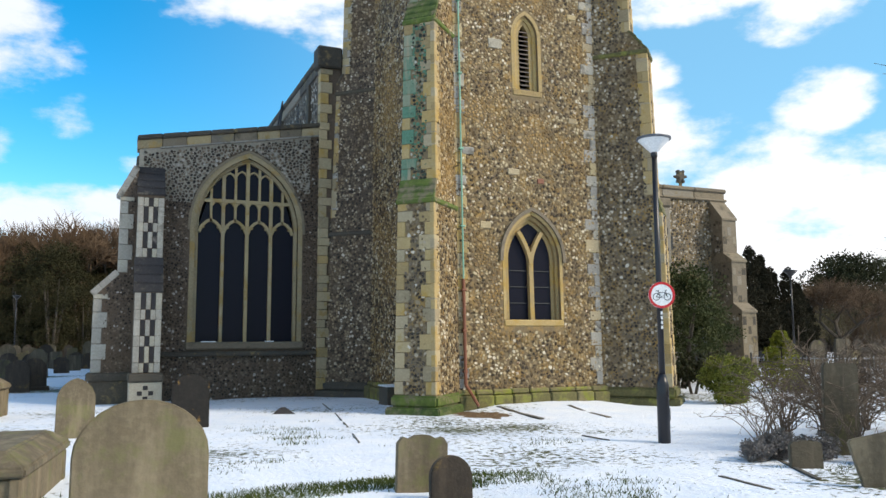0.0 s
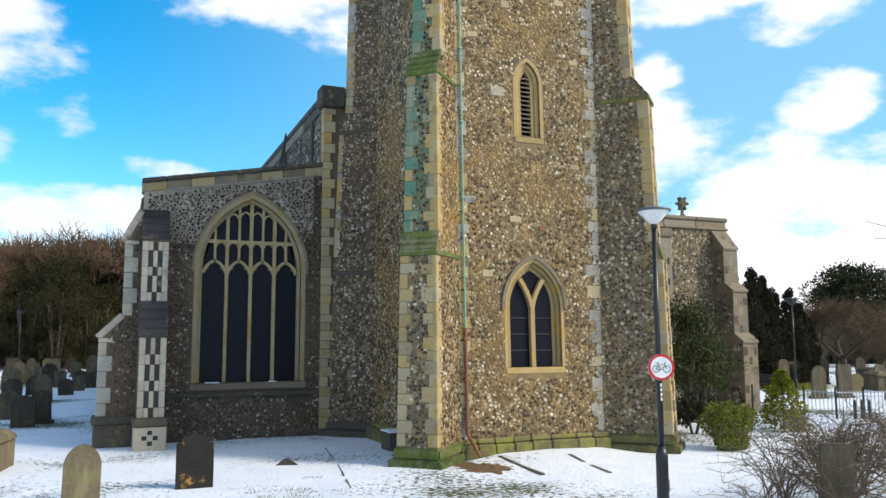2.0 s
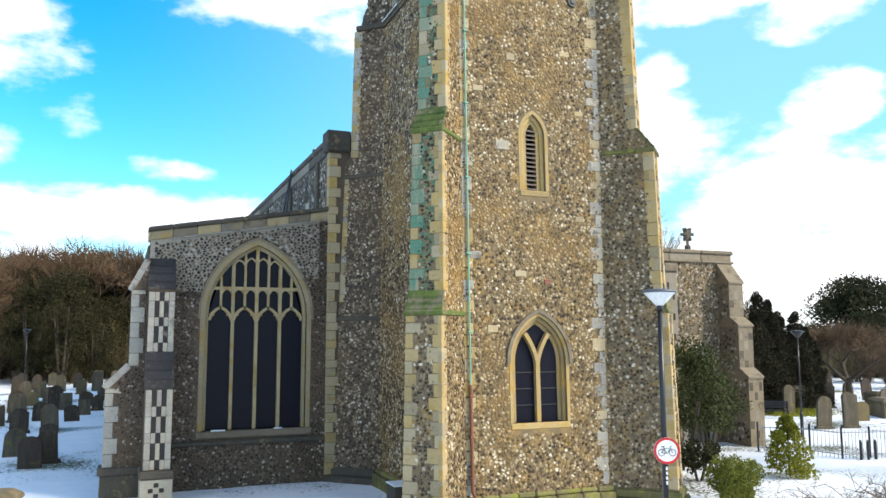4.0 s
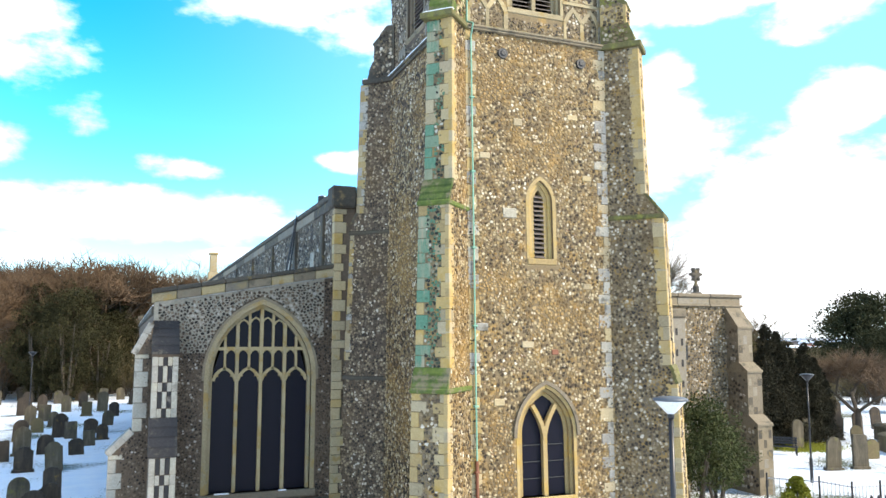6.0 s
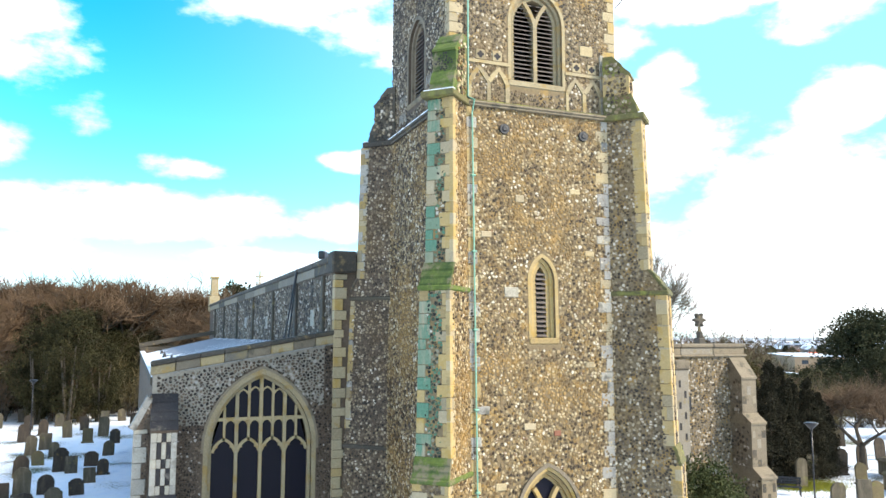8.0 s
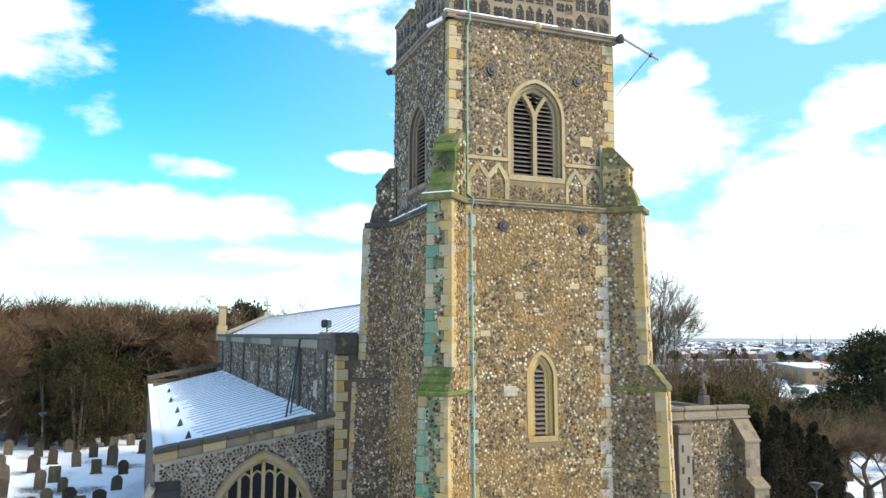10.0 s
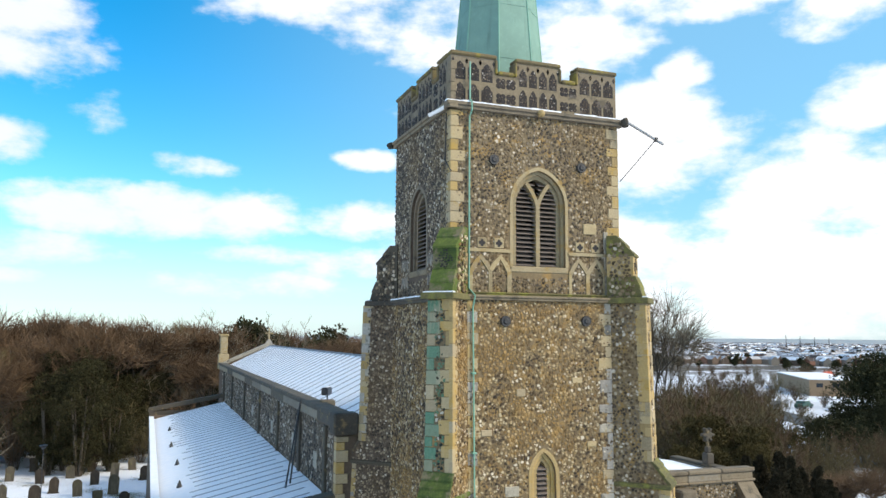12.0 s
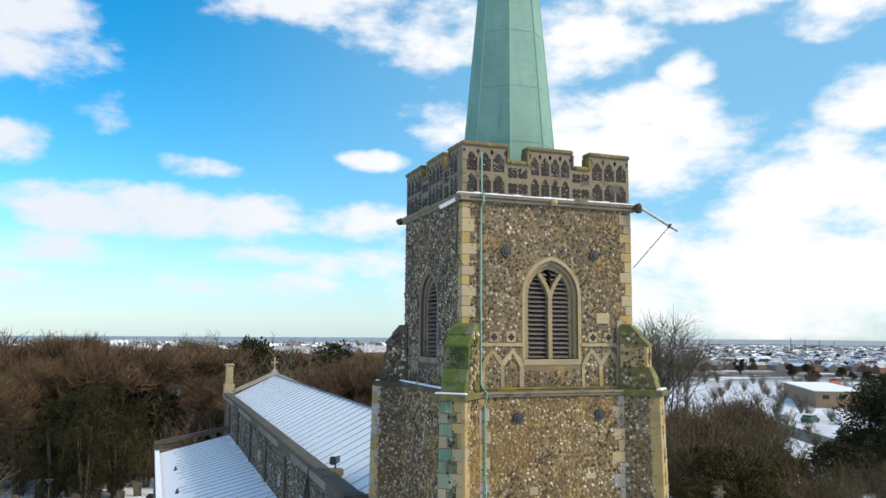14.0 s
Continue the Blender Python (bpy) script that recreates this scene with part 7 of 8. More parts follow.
def evergreen(seed, shape, h, w, n, size, mat, label, name="tree", clumps=45, stems=True):
    rng = random.Random(seed)

    def env(r):
        if shape == "cone":
            z = r.random() ** 1.3
            rr = w / 2 * (1 - z) ** 0.8 * r.uniform(0.5, 1.0) + 0.02
            a = r.uniform(0, 6.3)
            return Vector((rr * math.cos(a), rr * math.sin(a), h * (0.06 + 0.88 * z))), w * 0.16 * (1.1 - z * 0.75)
        if shape == "ball":
            d = Vector((r.gauss(0, 1), r.gauss(0, 1), r.gauss(0, 1))).normalized() * r.uniform(0.35, 0.82)
            return Vector((d.x * w / 2, d.y * w / 2, h * 0.5 + d.z * h / 2)), w * 0.13
        a = r.uniform(0, 6.3)
        z = r.uniform(0.25 if shape == "oval" else -0.1, 1.0)
        rr = w / 2 * math.sqrt(max(0.02, 1 - (2 * (z - 0.5)) ** 2 * 0.9)) * r.uniform(0.3, 0.95)
        return Vector((rr * math.cos(a), rr * math.sin(a), h * (0.14 + 0.78 * z))), w * r.uniform(0.08, 0.15)

    t = thing(name, label, "shrub" if name == "shrub" else "tree")
    V, F = leaf_crown(rng, n, env, size, clumps)
    me = bpy.data.meshes.new("crown")
    me.from_pydata(V, [], F)
    link("crown", me, mat, t)
    if stems:
        VT, FT = [], []
        for i in range(4 if shape != "cone" else 1):
            a = i * 1.7
            e = Vector((math.cos(a) * w * 0.2, math.sin(a) * w * 0.2, h * 0.65)) if shape != "cone" else Vector((0, 0, h * 0.9))
            tube(VT, FT, Vector((math.cos(a) * 0.03 * w, math.sin(a) * 0.03 * w, -0.1)), e, 0.03 * w, 0.008 * w, 6)
        me = bpy.data.meshes.new("trunk")
        me.from_pydata(VT, [], FT)
        link("trunk", me, M_BARK, t)
    return t


def scatter(protos, spots, group, rng):
    first = set()
    for x, y, k, s in spots:
        ob = protos[k % len(protos)]
        m = pose(x, y, 0, 0, 0, rng.uniform(0, 360)) @ Matrix.Diagonal((s, s, s * rng.uniform(0.92, 1.08), 1))
        if ob not in first:
            first.add(ob)
            ob.matrix_basis = m
            ob["group"] = group
        else:
            c = copy_thing(ob, Matrix.Identity(4))
            c.matrix_basis = m


pr = random.Random(77)
WOOD = [bare_tree(300 + i, 15.5, 4, 0.62, 1.0, 6, 0.22, 0.26, 1.35, 0.027, (M_TWIG, M_TWIG, M_TWIG_OLIVE, M_TWIG)[i], "bare reddish-brown winter tree in dense woodland") for i in range(4)]
FIR = [evergreen(320 + i, "oval", 12.5, 8.5, 7000, 0.42, M_LEAF, "dark evergreen tree with dense ragged crown", clumps=70) for i in range(2)]
spots = []
for i in range(78):
    a, d = pr.uniform(-13, 22), pr.uniform(90, 142)
    spots.append((d * math.sin(radians(a)), d * math.cos(radians(a)), i, pr.uniform(0.82, 1.1) * (0.84 if a > 3.5 else 1.0)))
scatter(WOOD, spots, "winter woodland", pr)
spots = [(-4.5, 98, 0, 0.97), (-1.0, 102, 1, 0.9), (3.0, 104, 0, 0.75), (13.0, 108, 1, 1.14), (17.5, 116, 0, 1.15), (9.0, 100, 1, 0.75), (-8.0, 99, 1, 0.8), (23.0, 115, 1, 1.1), (28, 125, 0, 1.1)]
scatter(FIR, spots, "evergreens in the woodland", pr)
GREEN = [evergreen(325 + i, "full", 10.5, 6.0, 13000, 0.17, M_LEAF5, "ivy-clad green tree before the woodland", clumps=75) for i in range(2)]
scatter(GREEN, [(-8.6, 90, 0, 1.1), (-5.0, 89, 1, 1.15), (-2.0, 92, 0, 0.95), (-12.5, 93, 1, 1.0), (1.2, 94, 1, 0.85), (-8.4, 83.5, 1, 0.95), (-5.6, 82, 0, 1.02), (-3.0, 84, 1, 0.85)], "green trees before the woodland", pr)
UNDER = [evergreen(330 + i, "oval", 4.2, 6.0, 7000, 0.2, M_LEAF, "dark undergrowth below bare trees", "shrub", 40) for i in range(2)]
spots = [(d * math.sin(radians(a)), d * math.cos(radians(a)), i, pr.uniform(0.8, 1.3)) for i, (a, d) in enumerate((pr.uniform(-12, 21), pr.uniform(92, 106)) for _ in range(52))]
spots += [(68, 64.5, 0, 1.1), (70.5, 62, 1, 1.2), (75.5, 63, 1, 1.3), (79, 62, 0, 1.5), (77, 68, 1, 1.5)]
scatter(UNDER, spots, "woodland undergrowth", pr)

def thicket(seed, h, w, stems, mat, label, name="shrub", rad=0.03, tw=0.012, side=2, fine=4):
    """Upright stems from one base, each feathered with side shoots and fine twigs."""
    rng = random.Random(seed)
    t = thing(name, label, "shrub" if name == "shrub" else "tree")
    V, F, VT, FT = [], [], [], []
    for s in range(stems):
        a = rng.uniform(0, 6.3)
        base = Vector((math.cos(a), math.sin(a), 0)) * (w * 0.12 * rng.random())
        lean = w * 0.5 * math.sqrt(rng.random())
        a2 = a + rng.gauss(0, 0.5)
        hh = h * rng.uniform(0.6, 1.0) * (1 - 0.25 * (lean / (w * 0.5)) ** 2)
        p = base - Vector((0, 0, 0.1))
        n = 8
        r = rad * rng.uniform(0.7, 1.2)
        for i in range(1, n + 1):
            f = i / n
            q = base + Vector((math.cos(a2) * lean * f ** 1.3, math.sin(a2) * lean * f ** 1.3, hh * f)) + Vector((rng.gauss(0, 0.012), rng.gauss(0, 0.012), 0)) * h
            tube(V, F, p, q, r * (1.08 - (f - 1 / n)), r * (1.08 - f), 4)
            if i > 1:
                for k in range(side):
                    d = Vector((rng.gauss(0, 0.55), rng.gauss(0, 0.55), rng.uniform(0.35, 1.1))).normalized()
                    L = h * 0.16 * (1.15 - 0.6 * f) * rng.uniform(0.5, 1.3)
                    st = p.lerp(q, rng.random())
                    e = st + d * L
                    tube(VT, FT, st, e, tw * 1.3, tw * 0.6, 3)
                    for _ in range(fine):
                        g = rng.uniform(0.25, 1.0)
                        d2 = (d + Vector((rng.gauss(0, 0.5), rng.gauss(0, 0.5), rng.gauss(0.1, 0.4)))).normalized()
                        s2 = st.lerp(e, g)
                        tube(VT, FT, s2, s2 + d2 * L * rng.uniform(0.3, 0.7), tw * 0.7, tw * 0.35, 3)
            p = q
    for nm, vv, ff, mm in (("stem", V, F, M_BARK), ("crown", VT, FT, mat)):
        me = bpy.data.meshes.new(nm)
        me.from_pydata(vv, [], ff)
        link(nm, me, mm, t)
    return t


def fan(a0, a1, d0, d1, n, s0, s1):
    return [(d * math.sin(radians(a)), d * math.cos(radians(a)), i, pr.uniform(s0, s1)) for i, (a, d) in enumerate((pr.uniform(a0, a1), pr.uniform(d0, d1)) for _ in range(n))]


# fuzzy edge of the woodland
EDGE = [thicket(335 + i, 9.5, 6.5, 26, (M_TWIG, M_TWIG_OLIVE, M_TWIG)[i], "leafless thicket at the woodland edge", "shrub", 0.04, 0.024, 2, 2) for i in range(3)]
scatter(EDGE, fan(-12, 21, 91, 118, 64, 0.75, 1.2) + fan(-8, 2.5, 85, 89, 7, 0.6, 0.95), "woodland thickets", pr)
ASH = [thicket(345 + i, 15.5, 7.0, 12, M_TWIG_PALE, "slender pale bare tree at the woodland edge", "tree", 0.075, 0.026, 3, 3) for i in range(2)]
scatter(ASH, fan(-1, 12, 92, 108, 18, 0.88, 1.08), "pale slender trees", pr)

# east and south: yews, a broad dark tree, a tall bare tree and scrub
YEW = [evergreen(340 + i, "cone", 6.9, 2.9, 20000, 0.12, M_YEW, "dark pointed yew tree", clumps=110) for i in range(3)]
scatter(YEW, [(34.0, 35.4, 0, 1.0), (35.3, 35.9, 1, 0.98), (36.4, 36.2, 2, 0.9), (37.5, 36.0, 0, 0.88), (38.7, 36.4, 1, 0.8), (39.9, 37.0, 2, 0.68), (35.0, 38.0, 2, 1.0), (38.0, 38.6, 0, 0.9), (33.2, 37.2, 1, 1.02), (41.0, 38.6, 1, 0.62)], "row of yews", pr)
BIG = evergreen(350, "full", 8.9, 11.0, 34000, 0.24, M_LEAF, "broad dark evergreen tree over the graves", clumps=120)
BIG.matrix_basis = pose(82.2, 67.3, 0) @ Matrix.Diagonal((1.35, 1.35, 1.24, 1))
for x, y, s, r in ((94.0, 66.0, 1.25, 120), (74.5, 60.5, 0.75, 40)):
    copy_thing(BIG, Matrix.Identity(4)).matrix_basis = pose(x, y, 0, 0, 0, r) @ Matrix.Diagonal((s, s, s, 1))
TALL = [bare_tree(360 + i, 21.4, 4, 0.38, 1.15, 4, 0.17, 0.15, 1.7, 0.016, M_TWIG_PALE, "tall slender bare tree behind the church") for i in range(2)]
scatter(TALL, [(54.0, 74.8, 0, 0.97), (57.6, 77.0, 1, 0.72)], "slender bare trees", pr)
SCRUB = [thicket(370 + i, 8.0, 6.0, 30, (M_TWIG, M_TWIG_OLIVE, M_TWIG_OLIVE, M_TWIG)[i], "dense brown leafless scrub", "shrub", 0.035, 0.018, 2, 4) for i in range(4)]
scatter(SCRUB, fan(36.3, 43.2, 66, 125, 64, 0.85, 1.22) + fan(43.2, 47.5, 60, 84, 26, 0.5, 0.7) + fan(47.5, 58, 74, 90, 14, 0.5, 0.72) + fan(37, 57, 125, 300, 76, 0.4, 0.7), "leafless scrub", pr)
IVY = [evergreen(376 + i, "oval", 6.2, 4.6, 9000, 0.16, M_IVY, "olive evergreen thicket among bare scrub", "shrub", 60) for i in range(2)]
scatter(IVY, fan(36.5, 42.6, 64, 86, 18, 0.7, 1.15) + fan(40, 44.5, 66, 96, 5, 0.75, 1.1), "olive thickets", pr)
OVER = bare_tree(381, 9.5, 4, 0.85, 0.85, 9, 0.2, 0.2, 1.0, 0.011, M_TWIG, "bare brown tree with drooping branches")
OVER.matrix_basis = pose(43.2, 37.2, 0, 0, 0, 40) @ Matrix.Diagonal((0.85, 0.85, 0.62, 1))
OV2 = bare_tree(382, 10.5, 3, 0.8, 0.8, 4, 0.24, 0.18, 1.8, 0.016, M_TWIG_PALE, "pale bare tree with long drooping branches")
OV2.matrix_basis = pose(-13.2, 60, 0, 0, 0, 160)

N1 = bare_tree(383, 5.4, 3, 0.75, 0.9, 3, 0.26, 0.07, 0.5, 0.005, M_BARK, "small leafless tree beside the path")
N1.matrix_basis = pose(8.4, 3.2, 0, 0, 0, 30)
N2 = bare_tree(384, 6.8, 3, 0.8, 0.9, 5, 0.24, 0.10, 0.8, 0.009, M_BARK, "leafless tree beyond the rose bushes")
N2.matrix_basis = pose(26.4, 17.4, 0, 0, 0, 75)

# shrubs by the south aisle
H1 = evergreen(400, "oval", 4.3, 3.4, 9500, 0.11, M_LEAF2, "tall dark holly bush against the aisle wall", "shrub", 60)
H1.matrix_basis = pose(17.6, 21.9, 0)
H2 = copy_thing(H1, Matrix.Identity(4))
H2.matrix_basis = pose(19.9, 23.4, 0, 0, 0, 70) @ Matrix.Diagonal((0.9, 0.9, 0.72, 1))
B1 = evergreen(402, "ball", 1.35, 1.55, 11000, 0.06, M_LEAF4, "clipped round green bush in the snow", "shrub", 55)
B1.matrix_basis = pose(14.95, 16.7, -0.16) @ Matrix.Diagonal((1.05, 1.05, 1.12, 1))
C1 = evergreen(403, "cone", 2.6, 1.9, 5200, 0.12, M_LEAF3, "yellow-green conifer shrub in the snow", "shrub", 44)
C1.matrix_basis = pose(19.4, 19.2, -0.1) @ Matrix.Diagonal((0.8, 0.8, 0.8, 1))
C2 = evergreen(404, "oval", 1.2, 1.6, 1300, 0.12, M_LEAF, "low dark shrub at the wall foot", "shrub", 24)
C2.matrix_basis = pose(16.2, 19.6, 0)

# leafless rose bushes and lavender near the path
def rose_bush(seed):
    rng = random.Random(seed)
    t = thing("shrub", "leafless thorny rose bush in the snow", "shrub")
    V, F, VT, FT = [], [], [], []
    for c in range(17):
        a, reach, h = rng.uniform(0, 6.3), rng.uniform(0.35, 1.15), rng.uniform(0.45, 1.3)
        p = Vector((math.cos(a) * 0.06, math.sin(a) * 0.06, -0.05))
        n = 7
        r = rng.uniform(0.006, 0.013)
        for i in range(1, n + 1):
            f = i / n
            q = Vector((math.cos(a) * reach * f ** 1.4, math.sin(a) * reach * f ** 1.4, h * math.sin(f * 1.9) / 1.0)) + Vector((rng.gauss(0, 0.03), rng.gauss(0, 0.03), rng.gauss(0, 0.02)))
            tube(V, F, p, q, r * (1.1 - 0.7 * (f - 1 / n)), r * (1.1 - 0.7 * f), 5)
            if i > 2:
                for k in range(rng.choice((1, 2, 2, 3))):
                    d = Vector((rng.gauss(0, 1), rng.gauss(0, 1), rng.gauss(0.5, 0.6))).normalized()
                    e = q + d * rng.uniform(0.12, 0.38)
                    tube(VT, FT, q, e, r * 0.45, r * 0.2, 3)
                    e2 = q.lerp(e, 0.6) + Vector((rng.gauss(0, 1), rng.gauss(0, 1), rng.gauss(0.4, 0.6))).normalized() * 0.14
                    tube(VT, FT, q.lerp(e, 0.6), e2, r * 0.3, r * 0.15, 3)
            p = q
    for nm, vv, ff in (("cane", V, F), ("twig", VT, FT)):
        me = bpy.data.meshes.new(nm)
        me.from_pydata(vv, [], ff)
        tagged(link(nm, me, M_CANE, t), kind="stuff")
    return t


ROSES = [rose_bush(410 + i) for i in range(3)]
scatter(ROSES, [(9.6, 9.8, 0, 1.0), (10.4, 9.4, 1, 1.1), (11.2, 9.9, 2, 1.2), (11.7, 9.1, 0, 1.2), (10.9, 8.3, 1, 1.1), (12.7, 9.8, 2, 1.25), (9.9, 8.7, 2, 0.8), (11.9, 10.6, 0, 1.15), (10.6, 10.6, 1, 1.0), (12.9, 11.0, 2, 1.2), (13.6, 10.2, 1, 1.25), (12.2, 8.3, 0, 1.1), (13.4, 12.2, 2, 1.1), (14.4, 11.4, 0, 1.2), (10.8, 9.9, 0, 1.25), (9.0, 9.6, 1, 0.8), (11.4, 10.6, 1, 1.2), (12.2, 9.5, 0, 1.3)], "rose bushes", pr)
L1 = evergreen(420, "ball", 0.40, 0.7, 3600, 0.045, M_LAV, "grey lavender clump edged with snow", "shrub", 30, False)
L1.matrix_basis = pose(8.75, 9.0, 0)
for x, y, s in ((8.3, 9.0, 0.8), (9.2, 8.75, 0.9), (9.6, 8.2, 0.8)):
    c = copy_thing(L1, Matrix.Identity(4))
    c.matrix_basis = pose(x, y, 0, 0, 0, x * 90) @ Matrix.Diagonal((s, s, s, 1))


# grass blades that stand out of the snow
def grass():
    rng = random.Random(9)
    V, F = [], []
    made = 0
    while made < 2300:
        near = rng.random() < 0.5
        x, y = (rng.gauss(2.6, 1.3), rng.uniform(5.6, 9.8)) if near else (rng.uniform(-3.5, 9.5), rng.uniform(5.5, 17.5))
        if noise.fractal(Vector((x * 0.5, y * 0.9, 4)), 1.0, 2.0, 4) < (0.05 if near else 0.28 + 0.02 * max(0, y - 9) + (0.2 if x > 5 else 0)):
            made += 0.05
            continue
        made += 1
        for _ in range(9):
            p = Vector((x + rng.gauss(0, 0.12), y + rng.gauss(0, 0.06), -0.01))
            a = rng.uniform(0, 6.3)
            h = rng.uniform(0.02, 0.075)
            s = Vector((math.cos(a), math.sin(a), 0)) * 0.008
            t = p + Vector((rng.gauss(0, 0.03), rng.gauss(0, 0.03), h))
            k = len(V)
            V += [tuple(p - s), tuple(p + s), tuple(t), tuple(p + Vector((-s.y, s.x, 0)))]
            F += [[k, k + 1, k + 2], [k + 1, k + 3, k + 2], [k + 3, k, k + 2]]
    me = bpy.data.meshes.new("grass_tufts")
    me.from_pydata(V, [], F)
    tagged(link("grass_tufts", me, M_GRASS), "sparse winter grass poking through thin snow", "grass", kind="stuff")


grass()


# green spears of spring bulbs by the yew
def bulb_leaves():
    rng = random.Random(12)
    V, F = [], []
    for _ in range(2600):
        p = Vector((35.2 + rng.gauss(0, 0.9), 33.9 + rng.gauss(0, 0.55), -0.02))
        a = rng.uniform(0, 6.3)
        s = Vector((math.cos(a), math.sin(a), 0)) * 0.02
        t = p + Vector((rng.gauss(0, 0.08), rng.gauss(0, 0.08), rng.uniform(0.15, 0.38)))
        k = len(V)
        V += [tuple(p - s), tuple(p + s), tuple(t), tuple(p + Vector((-s.y, s.x, 0)))]
        F += [[k, k + 1, k + 2], [k + 1, k + 3, k + 2], [k + 3, k, k + 2]]
    me = bpy.data.meshes.new("bulb_leaves")
    me.from_pydata(V, [], F)
    tagged(link("bulb_leaves", me, M_LEAF3), "bright green bulb leaves coming through the snow", "plant", kind="stuff")


bulb_leaves()

# ---- the town between the churchyard and the sea ----
M_BRICK = [plain("town_brick_red", (0.20, 0.10, 0.07), 0.9, 0, 2), plain("town_render", (0.26, 0.22, 0.18), 0.9, 0, 2), plain("town_brick_brown", (0.13, 0.09, 0.065), 0.9, 0, 2)]
M_TILE = plain("town_tile", (0.07, 0.055, 0.05), 0.9, 0, 2)
M_THIN = plain("thin_snow_on_tiles", (0.36, 0.37, 0.40), 0.9, 0, 0.6, 0.1, 0.5)
M_WINDOW = plain("town_window", (0.03, 0.035, 0.045), 0.2)


def house(wall_mat, roof_mat, l, w, h, label, near=True):
    t = thing("house", label, "house")
    bm = bmesh.new()
    F = Plane((0, -w / 2, 0))
    box(bm, F, -l / 2, l / 2, -0.5, h, -w, 0)
    S = Plane((0, 0, 0), 90)
    prism(bm, S, [(-w / 2, h), (w / 2, h), (0, h + w * 0.42)], -l / 2 + 0.02, l / 2 - 0.02)
    part("wall", bm, wall_mat, t)
    for s in (-1, 1):
        bm = bmesh.new()
        q = [(-l / 2 - 0.3, s * (w / 2 + 0.35), h - 0.25), (l / 2 + 0.3, s * (w / 2 + 0.35), h - 0.25), (l / 2 + 0.3, 0, h + w * 0.42 + 0.1), (-l / 2 - 0.3, 0, h + w * 0.42 + 0.1)]
        a = [bm.verts.new(p) for p in q]
        b = [bm.verts.new((x, y, z - 0.2)) for x, y, z in q]
        bm.faces.new(a)
        bm.faces.new(b[::-1])
        for i in range(4):
            bm.faces.new((a[i], a[(i + 1) % 4], b[(i + 1) % 4], b[i]))
        part("roof", bm, roof_mat if s < 0 else M_THIN, t)
    for k in (-0.3, 0.3) if near else (0.3,):
        slab("chimney", WORLD, k * l - 0.35, k * l + 0.35, h + w * 0.3, h + w * 0.42 + 1.1, -0.35, 0.35, M_BRICK[0], t, "", 0)
    for k in (-0.32, 0.0, 0.32) if near else ():
        for z in (0.9, 3.4):
            slab("window", F, k * l - 0.5, k * l + 0.5, z, z + 1.3, -0.05, 0.04, M_WINDOW, t, "", 0)
    return t


HOUSES = [house(M_BRICK[0], M_THIN, 9, 7, 5.2, "red brick house with snow-covered roof"), house(M_BRICK[1], M_SNOW, 11, 7.5, 5.4, "pale rendered house with snow-covered roof"),
          house(M_BRICK[2], M_TILE, 10, 7, 5.2, "brown brick house with dark tiled roof")]
HOUSES += [house(M_BRICK[0], M_THIN, 10, 7, 5.2, "far brick house with frosted roof", False), house(M_BRICK[1], M_SNOW, 13, 7.5, 5.4, "far rendered house with snowy roof", False),
           house(M_BRICK[2], M_TILE, 18, 7.5, 5.2, "far brown terrace with dark roof", False), house(M_BRICK[2], M_THIN, 24, 8, 5.6, "long far terrace with frosted roof", False)]
tr = random.Random(55)
spots = []
for d0, d1, n in ((400, 560, 70), (560, 800, 150)):
    for i in range(n):
        a, d = tr.uniform(35, 56), tr.uniform(d0, d1)
        if d < 430:
            a = tr.uniform(46.5, 56)
        spots.append((d * math.sin(radians(a)), d * math.cos(radians(a)), tr.randrange(3) if d < 440 else tr.randrange(3, 7), tr.uniform(0.85, 1.15) * 0.44))
for i in range(60):
    a, d = tr.uniform(-10, 20), tr.uniform(330, 800)
    spots.append((d * math.sin(radians(a)), d * math.cos(radians(a)), tr.randrange(3, 7), tr.uniform(0.85, 1.15)))
first = set()
for x, y, k, s in spots:
    m = pose(x, y, 0, 0, 0, tr.choice((10, 100, 190, 60)) + tr.uniform(-8, 8)) @ Matrix.Diagonal((s, s, s, 1))
    if k not in first:
        first.add(k)
        HOUSES[k].matrix_basis = m
        HOUSES[k]["group"] = "houses of the town"
    else:
        copy_thing(HOUSES[k], Matrix.Identity(4)).matrix_basis = m
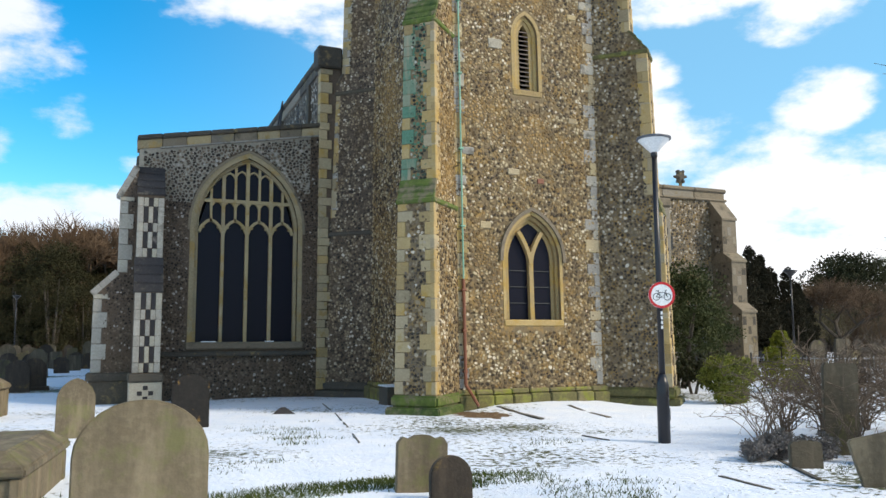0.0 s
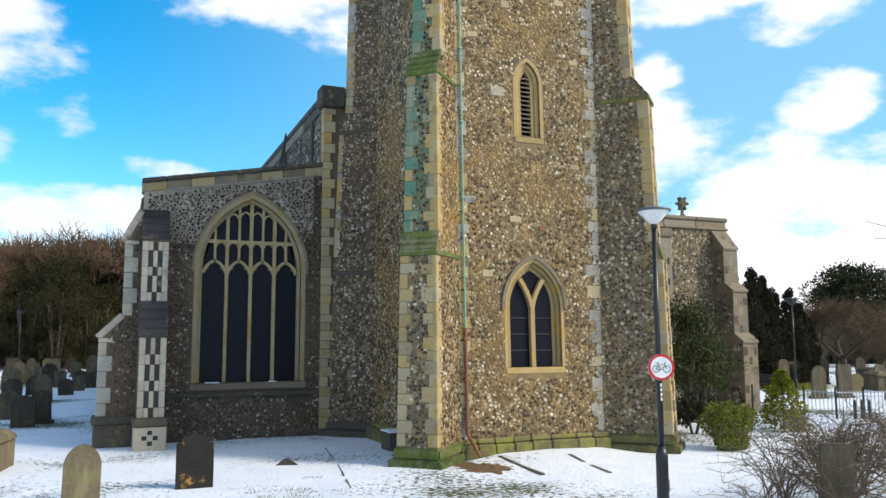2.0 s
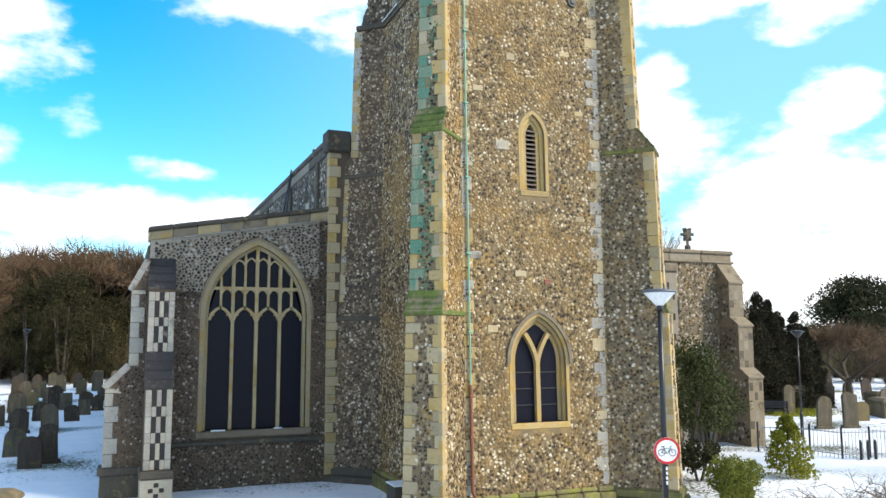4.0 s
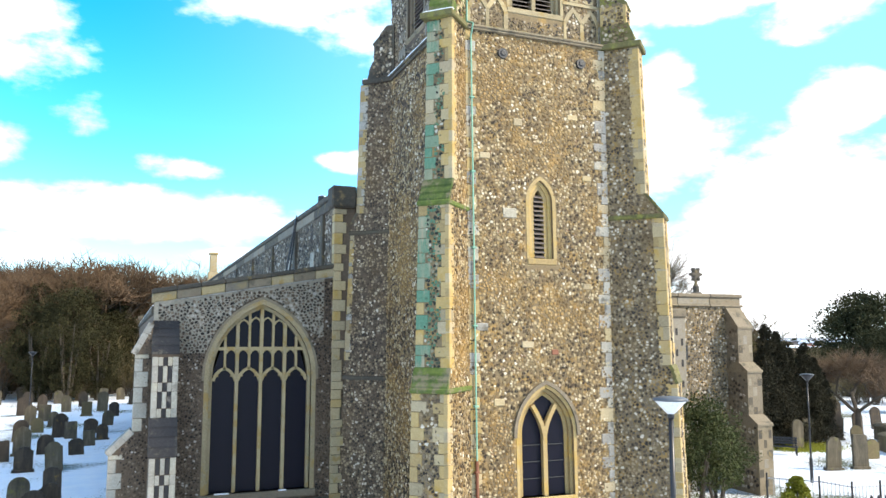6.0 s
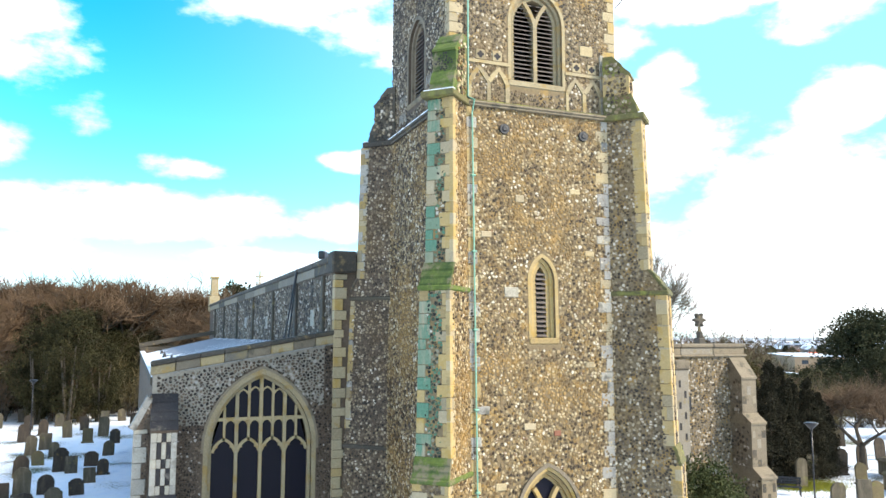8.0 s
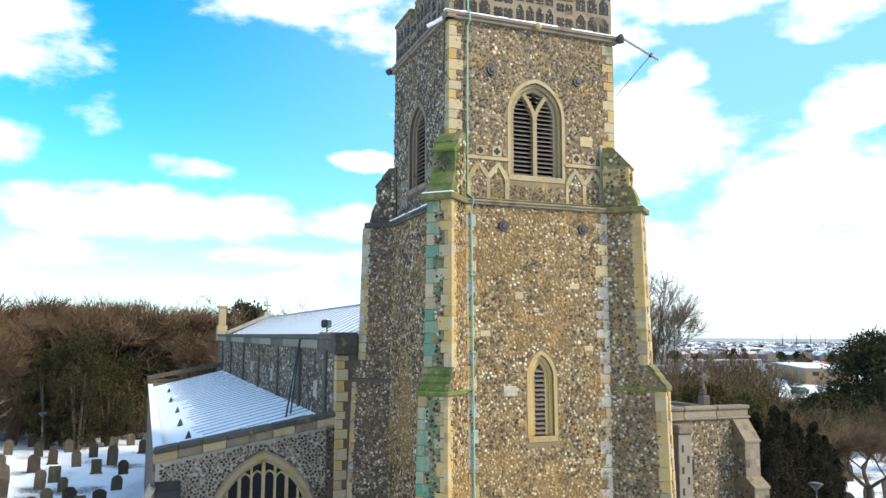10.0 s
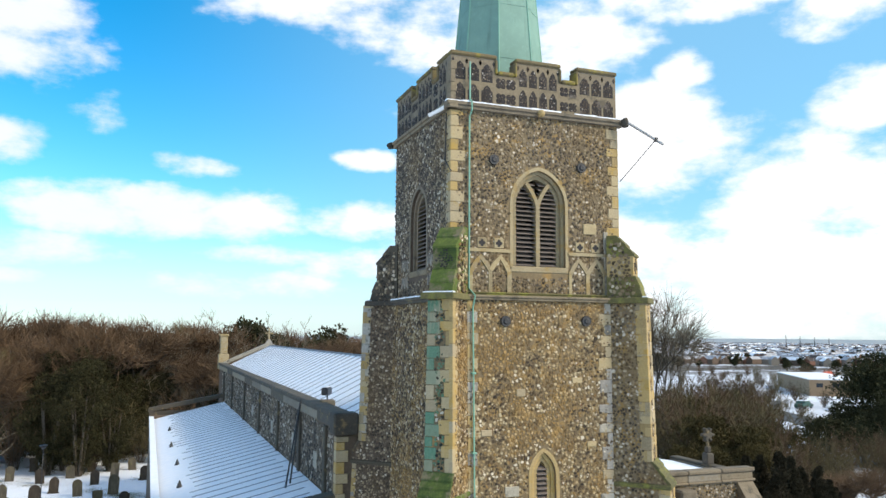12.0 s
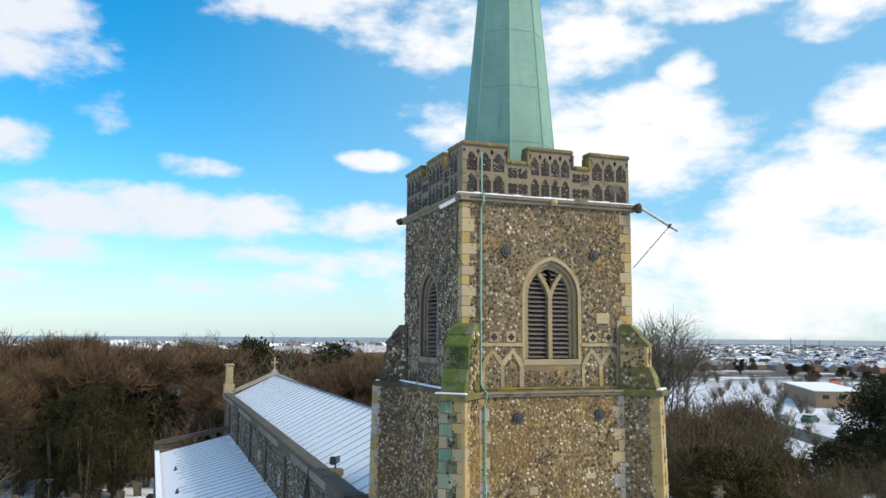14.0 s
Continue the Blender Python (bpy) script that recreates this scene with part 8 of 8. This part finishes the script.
# the farthest rows of roofs
def far_town():
    V, F, M = [], [], []
    for i in range(2600):
        a, d = (tr.uniform(35, 56), tr.uniform(400, 1250)) if i % 5 else (tr.uniform(-11, 20), tr.uniform(700, 1200))
        c = Vector((d * math.sin(radians(a)), d * math.cos(radians(a)), 0))
        yaw = radians(tr.choice((10, 100, 55)) + tr.uniform(-8, 8))
        ux, uy = Vector((math.cos(yaw), math.sin(yaw), 0)), Vector((-math.sin(yaw), math.cos(yaw), 0))
        l, w, h = tr.uniform(2.0, 5.5), 1.8, tr.uniform(1.9, 2.8)
        k = len(V)
        for z in (-0.5, h):
            V += [tuple(c + ux * (sx * l) + uy * (sy * w) + Vector((0, 0, z))) for sx, sy in ((-1, -1), (1, -1), (1, 1), (-1, 1))]
        V += [tuple(c + ux * (sx * l) + Vector((0, 0, h + 1.4))) for sx in (-1, 1)]
        F += [[k + j, k + (j + 1) % 4, k + 4 + (j + 1) % 4, k + 4 + j] for j in range(4)] + [[k + 4, k + 8, k + 7], [k + 5, k + 6, k + 9]]
        F += [[k + 4, k + 5, k + 9, k + 8], [k + 6, k + 7, k + 8, k + 9]]
        M += [tr.randrange(3)] * 6 + [tr.choice((3, 3, 4, 5))] * 2
    me = bpy.data.meshes.new("far_houses")
    me.from_pydata(V, [], F)
    ob = link("far_houses", me, M_BRICK[0])
    for m in (M_BRICK[1], M_BRICK[2], M_THIN, M_SNOW, M_TILE):
        me.materials.append(m)
    me.polygons.foreach_set("material_index", M)
    tagged(ob, "far rows of small houses with frosted roofs by the sea", "houses", kind="stuff")


far_town()
# trees among the houses
TT = [evergreen(500 + i, "oval", 7.5, 7, 900, 0.8, M_LEAF, "dark tree among far houses", clumps=30) for i in range(2)]
spots = []
for i in range(170):
    a, d = (tr.uniform(35, 56), tr.uniform(280, 900)) if i % 4 else (tr.uniform(-11, 20), tr.uniform(200, 700))
    spots.append((d * math.sin(radians(a)), d * math.cos(radians(a)), i, tr.uniform(0.35, 0.65)))
scatter(TT, spots, "trees in the town", tr)

mq = house(M_BRICK[1], plain("orange_tile", (0.38, 0.07, 0.03), 0.8, 0, 2), 11, 8, 4.6, "house with a bright orange-red tiled roof")
mq.matrix_basis = pose(176, 166, 0, 0, 0, 20) @ Matrix.Diagonal((0.45, 0.45, 0.5, 1))


# the road beyond the churchyard
def lane():
    bm = bmesh.new()
    left, right = [], []
    for i in range(13):
        f = i / 12
        p = Vector((112 - 24 * f, 128 - 56 * f, 0.03))
        n = Vector((0.92, -0.39, 0)) * 3.2
        left.append(bm.verts.new(p + n))
        right.append(bm.verts.new(p - n))
    for i in range(12):
        bm.faces.new((left[i], left[i + 1], right[i + 1], right[i]))
    tagged(part("road", bm, plain("wet_asphalt", (0.022, 0.022, 0.026), 0.6, 0, 3)), "wet dark asphalt road cleared of snow", "road", kind="structure")


lane()
# low brick hall with a flat snowy roof
hall = thing("brick_hall", "low buff brick hall with flat snow-covered roof", "building")
hall_f = Plane((0, 0, 0))
M_HALL = stone("hall_brick", (0.25, 0.17, 0.10), (0.36, 0.25, 0.16), None, 0, 6, 0.3)
slab("wall", hall_f, 0, 11, -0.5, 3.7, -36, 0, M_HALL, hall, "", 0)
slab("roof", hall_f, -0.2, 11.2, 3.7, 3.9, -36.3, 0.3, M_SNOW, hall, "", 0)
for k in range(2):
    slab("window", hall_f, 1.5 + k * 3.4, 2.9 + k * 3.4, 2.0, 2.9, -0.1, 0.05, M_WINDOW, hall, "", 0)
hall.matrix_basis = pose(142.5, 139.5, 0, 0, 0, -33)
car_m = [plain("car_green", (0.02, 0.075, 0.06), 0.3), plain("car_grey", (0.25, 0.26, 0.28), 0.3), plain("car_white", (0.7, 0.7, 0.7), 0.3)]


def car(x, y, yaw, mat, word):
    c = thing("car", word + " car parked on snowy ground", "car", "parked cars")
    bm = bmesh.new()
    S = Plane((0, 0, 0))
    prism(bm, S, [(-2.1, 0.3), (2.1, 0.3), (2.15, 0.75), (1.2, 0.92), (0.6, 1.42), (-1.1, 1.45), (-1.7, 0.95), (-2.1, 0.85)], -0.85, 0.85)
    part("body", bm, mat, c)
    for u in (-1.3, 1.3):
        for d in (-0.8, 0.8):
            V, Fc = [], []
            tube(V, Fc, Vector((u, d - 0.1, 0.31)), Vector((u, d + 0.1, 0.31)), 0.31, 0.31, 12, True)
            me = bpy.data.meshes.new("wheel")
            me.from_pydata(V, [], Fc)
            link("wheel", me, M_BLACK, c)
    slab("roof_snow", S, -1.1, 0.55, 1.44, 1.52, -0.75, 0.75, M_SNOW, c, "", 0.02)
    c.matrix_basis = pose(x, y, 0, 0, 0, yaw)


for x, y, w, k in ((117, 116, 20, 0), (113, 118, 25, 1), (121, 112, 15, 2), (126, 109, 30, 1)):
    car(x, y, w, car_m[k], ("green", "grey", "white")[k])
# thin masts on the shore
for i in range(4):
    m = thing("mast", "thin distant mast on the shore", "mast", "masts on the shore", at=(560 + i * 8, 575 - i * 9, 0))
    lathe("pole", [(0.45, 0), (0.25, 15 - i)], M_IRON, m, "", 6)
